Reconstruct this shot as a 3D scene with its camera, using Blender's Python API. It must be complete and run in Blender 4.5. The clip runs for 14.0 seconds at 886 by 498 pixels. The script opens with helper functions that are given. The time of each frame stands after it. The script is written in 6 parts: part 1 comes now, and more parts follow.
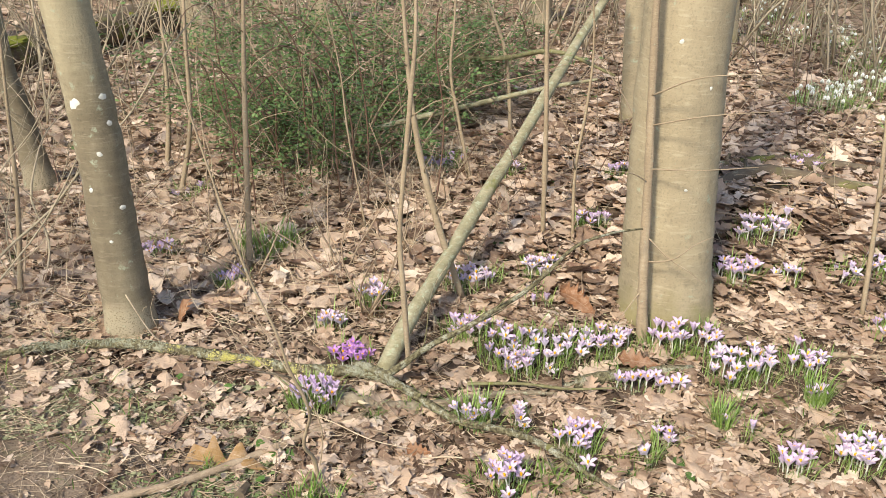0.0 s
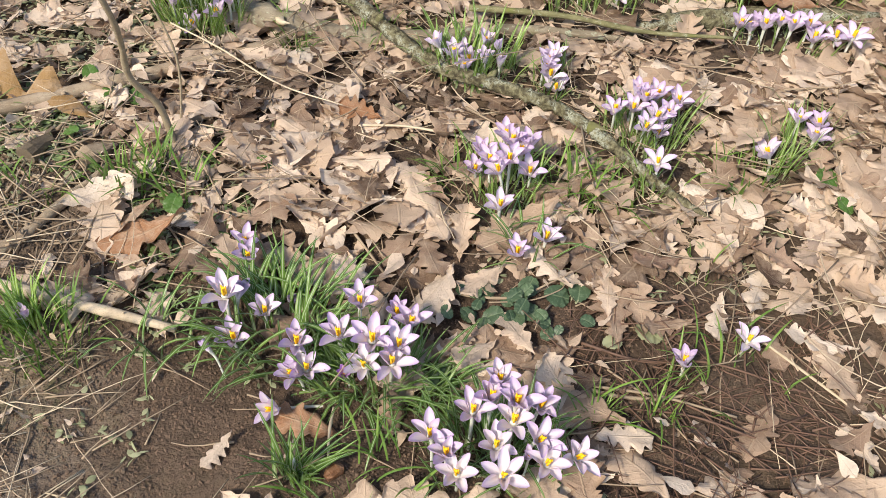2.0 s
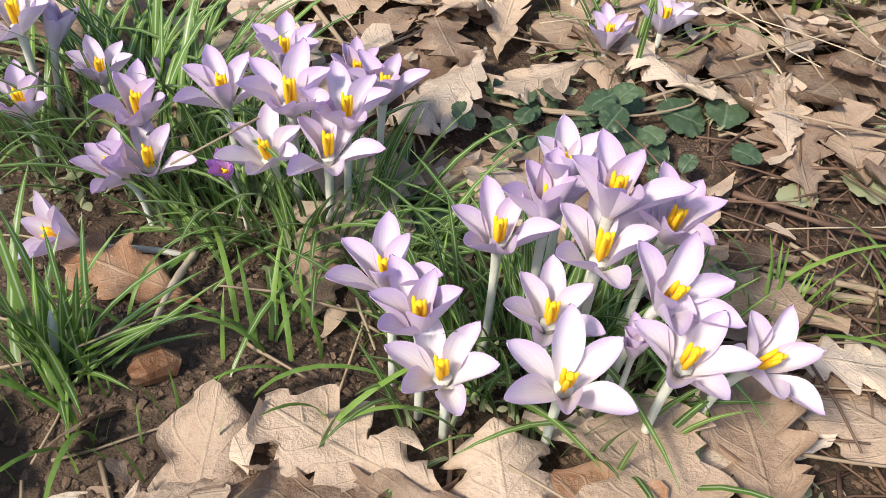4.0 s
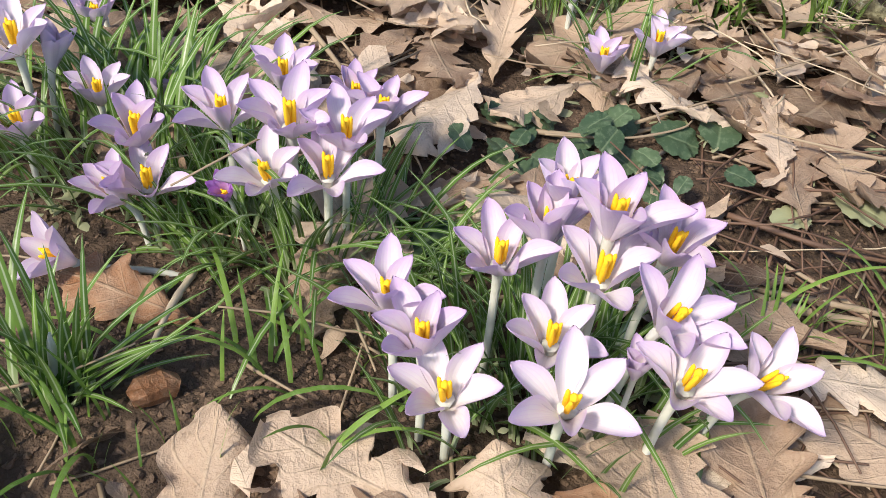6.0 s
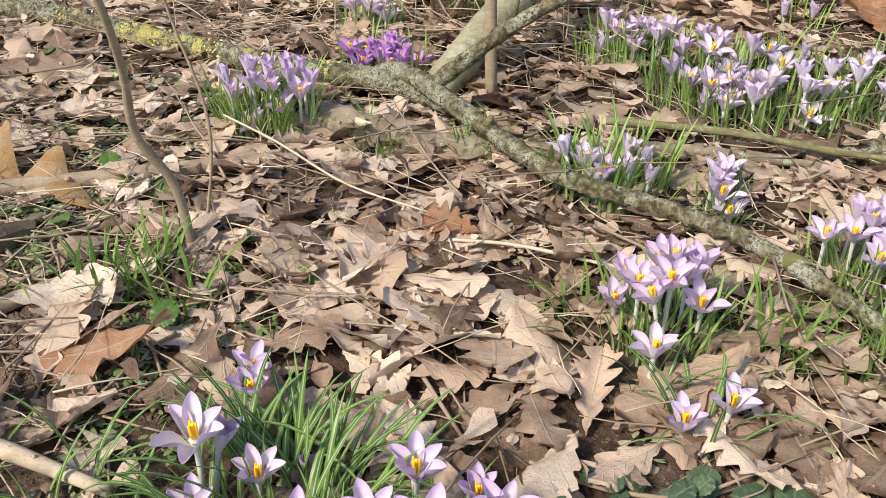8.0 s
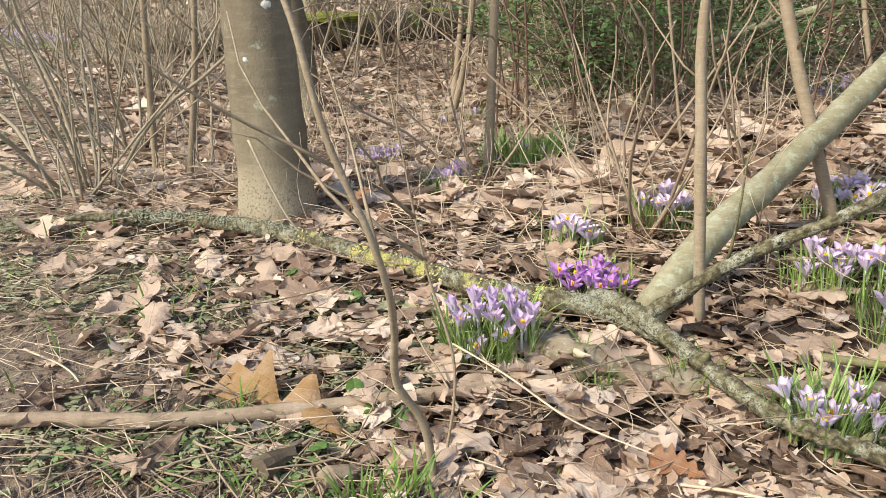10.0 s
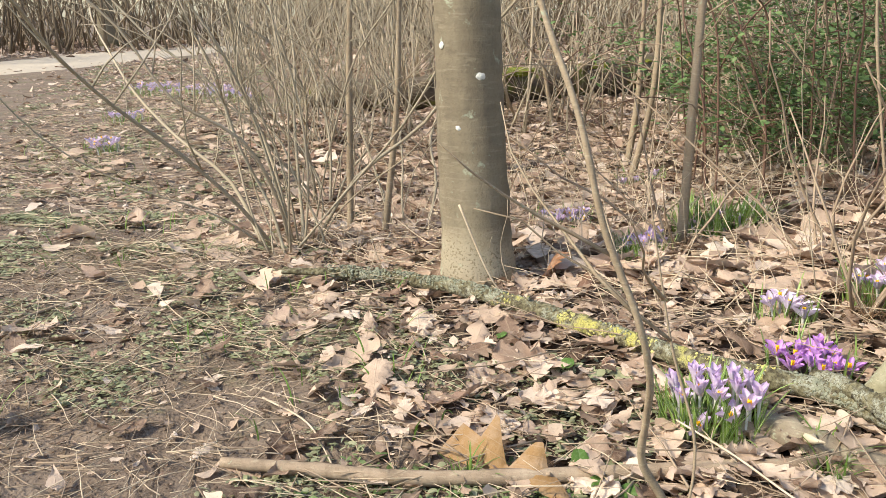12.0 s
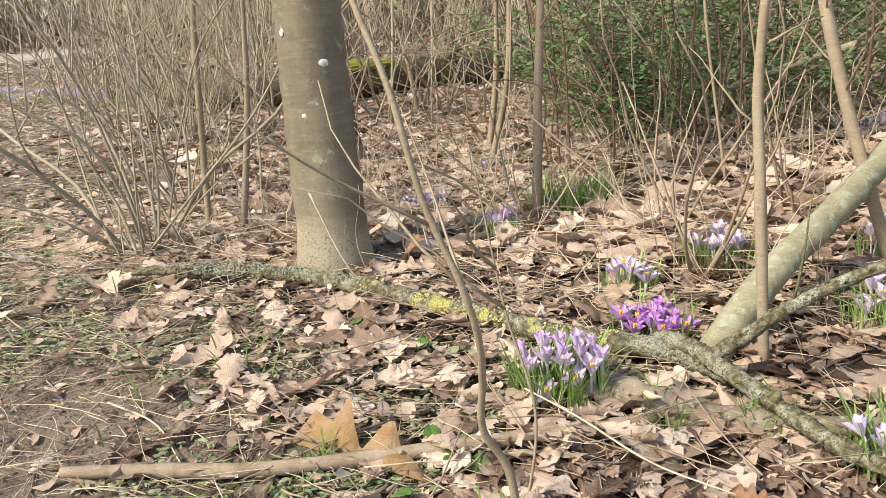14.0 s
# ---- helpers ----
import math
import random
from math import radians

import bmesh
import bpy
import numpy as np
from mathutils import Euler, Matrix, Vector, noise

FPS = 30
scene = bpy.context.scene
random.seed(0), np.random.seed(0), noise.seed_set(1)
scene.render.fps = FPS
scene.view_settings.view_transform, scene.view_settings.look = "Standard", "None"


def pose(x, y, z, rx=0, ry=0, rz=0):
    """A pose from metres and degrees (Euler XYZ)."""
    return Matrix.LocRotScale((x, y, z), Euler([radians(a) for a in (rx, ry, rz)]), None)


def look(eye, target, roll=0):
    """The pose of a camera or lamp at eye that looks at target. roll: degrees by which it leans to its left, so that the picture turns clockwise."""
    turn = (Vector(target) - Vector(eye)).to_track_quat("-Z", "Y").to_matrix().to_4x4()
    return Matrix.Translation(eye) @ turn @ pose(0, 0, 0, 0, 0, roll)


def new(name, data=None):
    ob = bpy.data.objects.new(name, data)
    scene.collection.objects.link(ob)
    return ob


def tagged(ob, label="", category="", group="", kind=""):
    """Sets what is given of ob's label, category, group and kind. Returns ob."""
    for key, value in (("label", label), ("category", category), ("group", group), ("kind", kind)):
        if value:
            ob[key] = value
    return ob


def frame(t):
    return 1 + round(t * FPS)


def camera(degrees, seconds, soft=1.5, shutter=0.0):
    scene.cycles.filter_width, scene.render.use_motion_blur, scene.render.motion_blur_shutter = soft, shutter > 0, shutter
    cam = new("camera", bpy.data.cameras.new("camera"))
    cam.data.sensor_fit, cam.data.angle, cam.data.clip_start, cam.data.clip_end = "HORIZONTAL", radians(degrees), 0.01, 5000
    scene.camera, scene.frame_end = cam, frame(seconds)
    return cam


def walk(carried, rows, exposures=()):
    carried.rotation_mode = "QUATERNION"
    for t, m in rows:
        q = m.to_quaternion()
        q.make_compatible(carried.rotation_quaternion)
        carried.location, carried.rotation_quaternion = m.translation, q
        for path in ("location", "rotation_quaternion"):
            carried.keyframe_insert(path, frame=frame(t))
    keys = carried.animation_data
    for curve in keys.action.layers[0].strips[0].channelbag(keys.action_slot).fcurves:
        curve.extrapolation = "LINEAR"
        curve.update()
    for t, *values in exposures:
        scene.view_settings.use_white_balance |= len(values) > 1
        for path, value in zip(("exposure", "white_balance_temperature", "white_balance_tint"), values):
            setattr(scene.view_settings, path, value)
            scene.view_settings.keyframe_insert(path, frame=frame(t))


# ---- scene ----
cam = camera(53.8, 14.0, 0.5)
PATH = [
    (0, (0.067, -0.098, 1.703), (0.076, 1.736, 0.905), 2.3),
    (0.5, (0.208, 0.1, 1.635), (0.176, 1.883, 0.729), 3),
    (1, (0.338, 0.358, 1.473), (0.133, 2.005, 0.358), 3.9),
    (1.5, (0.293, 0.657, 1.24), (0.143, 2.14, -0.094), 4.7),
    (2, (0.299, 0.894, 0.95), (0.178, 2.324, -0.443), 4.9),
    (2.5, (0.3, 1.04, 0.693), (0.116, 2.541, -0.615), 4.5),
    (3, (0.318, 1.089, 0.469), (0.07, 2.602, -0.815), 4.2),
    (3.5, (0.322, 1.158, 0.365), (0.047, 2.662, -0.923), 4.5),
    (4, (0.333, 1.189, 0.326), (0.063, 2.719, -0.934), 5.9),
    (4.2, (0.326, 1.199, 0.33), (0.074, 2.738, -0.921), 6),
    (6.3, (0.325, 1.186, 0.327), (0.082, 2.75, -0.895), 6.8),
    (6.5, (0.317, 1.189, 0.338), (0.087, 2.752, -0.888), 7.1),
    (7, (0.292, 1.204, 0.431), (0.027, 2.801, -0.743), 6.6),
    (7.5, (0.282, 1.194, 0.5), (-0.082, 2.863, -0.541), 4.5),
    (8, (0.267, 1.178, 0.535), (-0.175, 2.887, -0.405), 3.5),
    (8.5, (0.248, 1.154, 0.573), (-0.286, 2.881, -0.283), 2.6),
    (9, (0.214, 1.136, 0.612), (-0.418, 2.867, -0.166), 2),
    (9.2, (0.21, 1.135, 0.627), (-0.461, 2.867, -0.115), 1.6),
    (11.3, (0.091, 1.025, 0.727), (-0.922, 2.66, 0.178), 0),
    (11.5, (0.079, 1.019, 0.731), (-0.957, 2.641, 0.187), 0.2),
    (12, (0.074, 1.004, 0.727), (-1.038, 2.581, 0.201), -0.3),
    (12.5, (0.08, 1.011, 0.72), (-1.064, 2.575, 0.223), -0.3),
    (13, (0.095, 1.025, 0.712), (-0.998, 2.619, 0.198), -1.3),
    (13.5, (0.111, 1.035, 0.702), (-0.839, 2.712, 0.169), -1.1),
    (14, (0.134, 1.037, 0.705), (-0.75, 2.747, 0.162), -1.8),
]
EXPOSURES = [(0, 0.62, 6950, 10), (1.5, 0.53, 6900, 10), (3, 0.61, 6650, 10), (4, 0.57, 6650, 10), (6.5, 0.53, 6650, 10), (7, 0.47, 6650, 10), (7.5, 0.49, 6750, 10), (9, 0.54, 6750, 10), (11.5, 0.79, 6850, 10), (14, 0.77, 6850, 10)]
walk(cam, [(t, look(eye, target, roll)) for t, eye, target, roll in PATH], EXPOSURES)

# ---- light ----
SUN_FROM = Vector((-0.53, -0.85, 0.0)).normalized()
SUN_UP = radians(42)
sun_way = Vector((SUN_FROM.x * math.cos(SUN_UP), SUN_FROM.y * math.cos(SUN_UP), math.sin(SUN_UP)))
sun = new("sun", bpy.data.lights.new("sun", "SUN"))
sun.data.energy, sun.data.angle, sun.data.color = 3.5, radians(9.0), (1.0, 0.93, 0.78)
sun.matrix_world = look(sun_way * 30, (0, 0, 0))
world = bpy.data.worlds.new("sky")
scene.world = world
world.use_nodes = True
wn = world.node_tree
sky = wn.nodes.new("ShaderNodeTexSky")
sky.sky_type, sky.sun_disc, sky.sun_elevation, sky.sun_rotation = "NISHITA", False, SUN_UP, math.atan2(SUN_FROM.x, SUN_FROM.y)
wn.links.new(sky.outputs[0], wn.nodes["Background"].inputs[0])
wn.nodes["Background"].inputs[1].default_value = 0.15

rng = np.random.default_rng(7)


# ---- materials ----
class Nodes:
    """A short way to write a node material."""

    def __init__(self, name, roughness=0.8):
        self.m = bpy.data.materials.new(name)
        self.m.use_nodes = True
        self.t = self.m.node_tree
        self.bsdf = self.t.nodes["Principled BSDF"]
        self.bsdf.inputs["Roughness"].default_value = roughness
        self.bsdf.inputs["Specular IOR Level"].default_value = 0.3

    def add(self, kind, links=()):
        n = self.t.nodes.new("ShaderNode" + kind)
        for k, v in dict(links).items():
            if isinstance(v, bpy.types.NodeSocket):
                self.t.links.new(v, n.inputs[k])
            else:
                n.inputs[k].default_value = v
        return n

    def coords(self, which="Object"):
        return self.add("TexCoord").outputs[which]

    def position(self):
        return self.add("NewGeometry").outputs["Position"]

    def noise(self, scale, detail=4, vector=None, rough=0.6):
        return self.add("TexNoise", {"Vector": vector or self.position(), "Scale": scale, "Detail": detail, "Roughness": rough}).outputs["Fac"]

    def ramp(self, fac, stops):
        n = self.add("ValToRGB", {"Fac": fac})
        e = n.color_ramp.elements
        while len(e) < len(stops):
            e.new(0.5)
        for el, (p, c) in zip(e, stops):
            el.position, el.color = p, (*c, 1)
        return n.outputs["Color"]

    def mix(self, fac, a, b, blend="MIX"):
        n = self.t.nodes.new("ShaderNodeMix")
        n.data_type, n.blend_type = "RGBA", blend
        for i, v in ((0, fac), (6, a), (7, b)):
            if isinstance(v, bpy.types.NodeSocket):
                self.t.links.new(v, n.inputs[i])
            else:
                n.inputs[i].default_value = v if i == 0 else (*v, 1)
        return n.outputs[2]

    def math(self, op, a, b=0.0):
        n = self.add("Math")
        n.operation = op
        for i, v in ((0, a), (1, b)):
            if isinstance(v, bpy.types.NodeSocket):
                self.t.links.new(v, n.inputs[i])
            else:
                n.inputs[i].default_value = v
        return n.outputs[0]

    def step(self, v, lo, hi):
        return self.add("MapRange", {"Value": v, "From Min": lo, "From Max": hi}).outputs["Result"]

    def bump(self, height, strength, distance):
        n = self.add("Bump", {"Height": height, "Strength": strength, "Distance": distance})
        self.t.links.new(n.outputs[0], self.bsdf.inputs["Normal"])
        return n.outputs[0]

    def colour(self, c):
        self.t.links.new(c, self.bsdf.inputs["Base Color"])
        return c

    def translucent(self, c, share):
        """Lets a share of the light through, as thin leaves and petals do."""
        tr = self.t.nodes.new("ShaderNodeBsdfTranslucent")
        self.t.links.new(c, tr.inputs[0])
        mx = self.t.nodes.new("ShaderNodeMixShader")
        mx.inputs[0].default_value = share
        out = self.t.nodes["Material Output"]
        self.t.links.new(self.bsdf.outputs[0], mx.inputs[1])
        self.t.links.new(tr.outputs[0], mx.inputs[2])
        self.t.links.new(mx.outputs[0], out.inputs[0])


def soil_material():
    n = Nodes("soil", 0.9)
    big, mid, fine = n.noise(1.7, 5), n.noise(14, 6), n.noise(120, 6)
    c = n.ramp(mid, [(0.25, (0.10, 0.07, 0.05)), (0.5, (0.19, 0.14, 0.105)), (0.75, (0.30, 0.235, 0.18))])
    c = n.mix(n.step(big, 0.4, 0.7), c, n.mix(0.5, c, (0.21, 0.165, 0.125)))
    c = n.mix(n.step(fine, 0.45, 0.7), c, n.mix(0.5, c, (0.27, 0.21, 0.155)))
    cell = n.add("TexVoronoi", {"Vector": n.position(), "Scale": 16.0, "Randomness": 1.0})
    litter = n.ramp(n.add("SeparateColor", {"Color": cell.outputs["Color"]}).outputs[0], [(0.0, (0.12, 0.075, 0.045)), (0.4, (0.25, 0.17, 0.115)), (0.8, (0.40, 0.29, 0.20)), (1.0, (0.10, 0.065, 0.043))])
    y = n.add("SeparateXYZ", {"Vector": n.position()})
    over = n.math("ADD", n.math("MULTIPLY", y.outputs[0], 0.66), n.math("MULTIPLY", y.outputs[1], 0.75))
    wood = n.math("MULTIPLY", n.step(over, 1.0, 1.5), n.step(y.outputs[1], 2.6, 4.5))
    c = n.mix(n.math("MULTIPLY", wood, n.step(big, 0.25, 0.5)), c, litter)
    green = n.math("MULTIPLY", n.step(n.noise(2.6, 6), 0.52, 0.66), n.step(n.noise(45, 4), 0.42, 0.6))
    c = n.mix(n.math("MULTIPLY", green, 0.75), c, (0.10, 0.125, 0.045))
    away = n.add("VectorMath", {0: n.position(), 1: (0.15, 1.62, 0.0)})
    away.operation = "DISTANCE"
    wet = n.step(n.math("ADD", away.outputs["Value"], n.math("MULTIPLY", n.math("SUBTRACT", n.noise(3.5, 5), 0.5), 0.7)), 0.65, 0.25)
    c = n.mix(n.math("MULTIPLY", wet, 0.95), c, n.mix(0.85, c, (0.105, 0.068, 0.047)))
    humus = n.math("MULTIPLY", n.step(n.math("ADD", over, n.math("MULTIPLY", n.math("SUBTRACT", n.noise(5, 5), 0.5), 0.5)), 0.98, 1.22), n.step(y.outputs[1], 4.2, 3.2))
    c = n.mix(n.math("MULTIPLY", humus, 0.85), c, n.ramp(n.noise(34, 5), [(0.3, (0.030, 0.019, 0.013)), (0.55, (0.072, 0.046, 0.032)), (0.8, (0.15, 0.10, 0.07))]))
    n.colour(c)
    n.bump(n.math("ADD", n.math("MULTIPLY", mid, 0.6), n.math("MULTIPLY", fine, 0.45)), 0.9, 0.02)
    return n.m


def gravel_material(name, a, b):
    n = Nodes(name, 0.95)
    c = n.mix(n.noise(6, 5), a, b)
    c = n.mix(n.step(n.noise(90, 5), 0.4, 0.65), c, n.mix(0.4, c, (0.55, 0.48, 0.38)))
    n.colour(c)
    n.bump(n.noise(60, 5), 0.6, 0.01)
    return n.m


def leaf_litter_material(name, source, stops, thin=0.22):
    """Dry leaf: hue by the single leaf, midrib and veins along it, freckles and pale worn patches."""
    n = Nodes(name, 0.6)
    r = n.add("ObjectInfo").outputs["Random"] if source == "object" else n.add("NewGeometry").outputs["Random Per Island"]
    c = n.ramp(r, stops)
    uv = n.add("SeparateXYZ", {"Vector": n.coords("UV")})
    u, v = n.math("ABSOLUTE", n.math("SUBTRACT", uv.outputs[0], 0.5)), uv.outputs[1]
    blotch, speck, grain = n.noise(35, 5), n.noise(230, 3), n.noise(600, 3)
    c = n.mix(n.step(blotch, 0.42, 0.72), c, n.mix(0.45, c, (0.58, 0.45, 0.34)))
    c = n.mix(n.math("MULTIPLY", n.step(speck, 0.60, 0.70), 0.5), c, n.mix(0.6, c, (0.10, 0.06, 0.035)))
    c = n.mix(n.math("MULTIPLY", n.step(grain, 0.55, 0.75), 0.25), c, (0.60, 0.50, 0.40))
    side = n.math("ABSOLUTE", n.math("SUBTRACT", n.math("FRACT", n.math("MULTIPLY", n.math("SUBTRACT", v, n.math("MULTIPLY", u, 0.45)), 7.0)), 0.5))
    vein = n.math("MAXIMUM", n.step(u, 0.03, 0.012), n.math("MULTIPLY", n.step(side, 0.07, 0.02), 0.6))
    c = n.mix(n.math("MULTIPLY", vein, 0.32), c, (0.58, 0.45, 0.32))
    c = n.mix(n.math("MULTIPLY", n.step(n.noise(11, 4), 0.52, 0.68), 0.5), c, n.mix(0.6, c, (0.17, 0.11, 0.075)))
    n.colour(c)
    net = n.add("TexVoronoi", {"Vector": n.position(), "Scale": 420.0})
    net.feature = "DISTANCE_TO_EDGE"
    mesh_ = n.step(net.outputs["Distance"], 0.12, 0.0)
    n.bump(n.math("ADD", n.math("ADD", n.math("MULTIPLY", vein, 0.22), n.math("MULTIPLY", mesh_, 0.05)), n.math("ADD", n.math("MULTIPLY", blotch, 1.5), n.math("MULTIPLY", speck, 0.45))), 0.65, 0.005)
    n.translucent(c, thin)
    return n.m


def green_material(name, dark, light, rough=0.45, stripe=False, thin=0.25, source="island"):
    n = Nodes(name, rough)
    r = n.add("ObjectInfo").outputs["Random"] if source == "object" else n.add("NewGeometry").outputs["Random Per Island"]
    c = n.mix(r, dark, light)
    c = n.mix(n.step(n.noise(60, 3), 0.4, 0.7), c, n.mix(0.35, c, light))
    uv = n.add("SeparateXYZ", {"Vector": n.coords("UV")})
    u = n.math("ABSOLUTE", n.math("SUBTRACT", uv.outputs[0], 0.5))
    if stripe:
        c = n.mix(n.math("MULTIPLY", n.step(u, 0.14, 0.05), 0.6), c, (0.56, 0.62, 0.46))
        c = n.mix(n.step(uv.outputs[1], 0.22, 0.0), c, (0.55, 0.60, 0.40))
    else:
        c = n.mix(n.math("MULTIPLY", n.step(u, 0.025, 0.008), 0.45), c, n.mix(0.5, c, (0.35, 0.42, 0.25)))
        c = n.mix(n.math("MULTIPLY", n.step(n.noise(240, 4), 0.5, 0.65), 0.35), c, n.mix(0.5, c, (0.30, 0.36, 0.24)))
    n.colour(c)
    n.bump(n.noise(150, 3), 0.25, 0.002)
    n.translucent(c, thin)
    return n.m


def petal_material(name, pale, tip):
    """White throat running out into the colour of the tip, with fine darker veins."""
    n = Nodes(name, 0.5)
    uv = n.add("SeparateXYZ", {"Vector": n.coords("UV")})
    u, v = uv.outputs[0], uv.outputs[1]
    wob = n.noise(160, 3)
    c = n.mix(n.step(n.math("ADD", v, n.math("MULTIPLY", n.math("SUBTRACT", wob, 0.5), 0.3)), 0.58, 1.10), pale, tip)
    rim = n.step(n.math("ABSOLUTE", n.math("SUBTRACT", u, 0.5)), 0.30, 0.52)
    c = n.mix(n.math("MULTIPLY", n.math("MULTIPLY", rim, n.step(v, 0.25, 0.6)), 0.6), c, tip)
    r = n.add("ObjectInfo").outputs["Random"]
    c = n.mix(n.math("MULTIPLY", r, 0.10), c, tip)
    lines = n.math("ABSOLUTE", n.math("SUBTRACT", n.math("FRACT", n.math("MULTIPLY", u, 9.0)), 0.5))
    c = n.mix(n.math("MULTIPLY", n.step(lines, 0.14, 0.0), 0.26), c, tip)
    c = n.mix(n.math("MULTIPLY", n.step(v, 0.16, 0.0), 0.5), c, (0.80, 0.72, 0.45))
    n.colour(c)
    n.bump(lines, 0.12, 0.001)
    n.translucent(c, 0.38)
    return n.m


def bark_material(name, stops, lichen=0.0, moss=0.0, scale=1.0, yellow=0.0, stain=None, foot=0.0):
    n = Nodes(name, 0.85)
    p = n.coords("Object")
    tall = n.add("Mapping", {"Vector": p, "Scale": (1, 1, 0.22)}).outputs[0]
    flat = n.add("Mapping", {"Vector": p, "Scale": (0.35, 0.35, 2.4)}).outputs[0]
    a, b, fine = n.noise(7 * scale, 6, tall), n.noise(16 * scale, 4, flat), n.noise(140 * scale, 4, p)
    c = n.ramp(n.math("ADD", n.math("MULTIPLY", a, 0.7), n.math("MULTIPLY", b, 0.3)), stops)
    c = n.mix(n.math("MULTIPLY", n.step(fine, 0.52, 0.7), 0.5), c, n.mix(0.6, c, (0.07, 0.055, 0.035)))
    c = n.mix(n.math("MULTIPLY", n.step(n.noise(48 * scale, 4, flat), 0.56, 0.66), 0.5), c, n.mix(0.55, c, (0.55, 0.49, 0.36)))
    c = n.mix(n.math("MULTIPLY", n.step(n.noise(30 * scale, 5, p), 0.56, 0.68), 0.45), c, n.mix(0.6, c, (0.09, 0.075, 0.05)))
    z = n.add("SeparateXYZ", {"Vector": p}).outputs[2]
    if stain:
        ragged = n.math("ADD", z, n.math("MULTIPLY", n.math("SUBTRACT", n.noise(9, 5, p), 0.5), 0.16))
        c = n.mix(n.step(ragged, stain[0], stain[0] + 0.04), n.mix(n.math("MULTIPLY", n.step(n.noise(150, 4, p), 0.54, 0.6), 0.75), n.mix(a, (0.25, 0.215, 0.145), (0.40, 0.345, 0.25)), (0.16, 0.13, 0.075)), c)
        dark = n.math("MULTIPLY", n.step(ragged, stain[0], stain[0] + 0.05), n.step(ragged, stain[1], stain[1] - 0.35))
        c = n.mix(n.math("MULTIPLY", dark, 0.75), c, n.mix(0.6, c, (0.10, 0.08, 0.058)))
        c = n.mix(n.step(ragged, stain[1] - 0.1, stain[1] + 0.25), c, n.mix(0.5, c, (0.40, 0.35, 0.23)))
    if foot:
        ragged = n.math("ADD", z, n.math("MULTIPLY", n.math("SUBTRACT", n.noise(14, 5, p), 0.5), 0.3))
        c = n.mix(n.math("MULTIPLY", n.step(ragged, foot, foot * 0.2), 0.6), c, n.mix(fine, (0.13, 0.13, 0.04), (0.27, 0.24, 0.10)))
    if lichen:
        spots = n.math("MULTIPLY", n.step(n.noise(22 * scale, 5, p), 0.68 - 0.2 * lichen, 0.76 - 0.2 * lichen), n.step(fine, 0.35, 0.5))
        c = n.mix(spots, c, (0.34, 0.37, 0.27))
    if moss:
        c = n.mix(n.step(n.noise(5 * scale, 5, p), 0.66 - 0.25 * moss, 0.80 - 0.25 * moss), c, n.mix(fine, (0.09, 0.11, 0.02), (0.21, 0.22, 0.05)))
    if yellow:
        c = n.mix(n.math("MULTIPLY", n.step(n.noise(9 * scale, 5, p), 0.62 - 0.15 * yellow, 0.66 - 0.15 * yellow), n.step(fine, 0.4, 0.5)), c, (0.52, 0.44, 0.06))
    n.colour(c)
    n.bump(n.math("ADD", n.math("MULTIPLY", a, 0.6), n.math("MULTIPLY", fine, 0.25)), 0.7, 0.012 / scale)
    return n.m


def crust_material(name, yellow=True):
    """Branch bark hidden under a crust of grey, olive and yellow lichen."""
    n = Nodes(name, 0.95)
    p = n.coords("Object")
    a, b, c_, d = n.noise(28, 6, p), n.noise(95, 6, p), n.noise(260, 4, p), n.noise(6, 3, p)
    c = n.ramp(b, [(0.32, (0.04, 0.032, 0.02)), (0.45, (0.105, 0.09, 0.052)), (0.56, (0.19, 0.172, 0.10)), (0.75, (0.33, 0.305, 0.21))])
    c = n.mix(n.math("MULTIPLY", n.step(a, 0.50, 0.60), n.step(c_, 0.42, 0.54)), c, (0.38, 0.39, 0.31))
    x = n.add("SeparateXYZ", {"Vector": p}).outputs[0]
    zone = n.math("MULTIPLY", n.step(x, 0.42, 0.60), n.step(x, 1.22, 1.05))
    if yellow:
        c = n.mix(n.math("MULTIPLY", n.math("MULTIPLY", zone, n.step(n.noise(14, 5, p), 0.545, 0.60)), n.step(c_, 0.36, 0.48)), c, n.mix(b, (0.34, 0.31, 0.06), (0.58, 0.54, 0.19)))
    c = n.mix(n.math("MULTIPLY", n.step(c_, 0.58, 0.66), 0.7), c, (0.04, 0.035, 0.02))
    n.colour(c)
    n.bump(n.math("ADD", n.math("MULTIPLY", b, 0.7), n.math("MULTIPLY", c_, 0.5)), 1.0, 0.008)
    return n.m


def plain_material(name, a, b, scale, rough=0.6, relief=0.2):
    n = Nodes(name, rough)
    c = n.mix(n.noise(scale, 4), a, b)
    n.colour(c)
    n.bump(n.noise(scale * 3, 4), relief, 0.004)
    return n.m


OAK = [(0.0, (0.078, 0.043, 0.028)), (0.10, (0.155, 0.094, 0.062)), (0.24, (0.33, 0.22, 0.156)), (0.45, (0.505, 0.366, 0.27)), (0.72, (0.665, 0.51, 0.395)), (0.93, (0.79, 0.66, 0.55)), (1.0, (0.20, 0.10, 0.062))]
M_SOIL = soil_material()
M_PATH = gravel_material("pale gravel", (0.47, 0.40, 0.31), (0.60, 0.52, 0.41))
M_OAK = leaf_litter_material("dry oak leaf", "object", OAK)
M_LITTER = leaf_litter_material("leaf litter", "island", OAK)
M_AMBER = leaf_litter_material("amber leaf", "object", [(0.0, (0.36, 0.21, 0.085)), (1.0, (0.42, 0.26, 0.11))], 0.3)
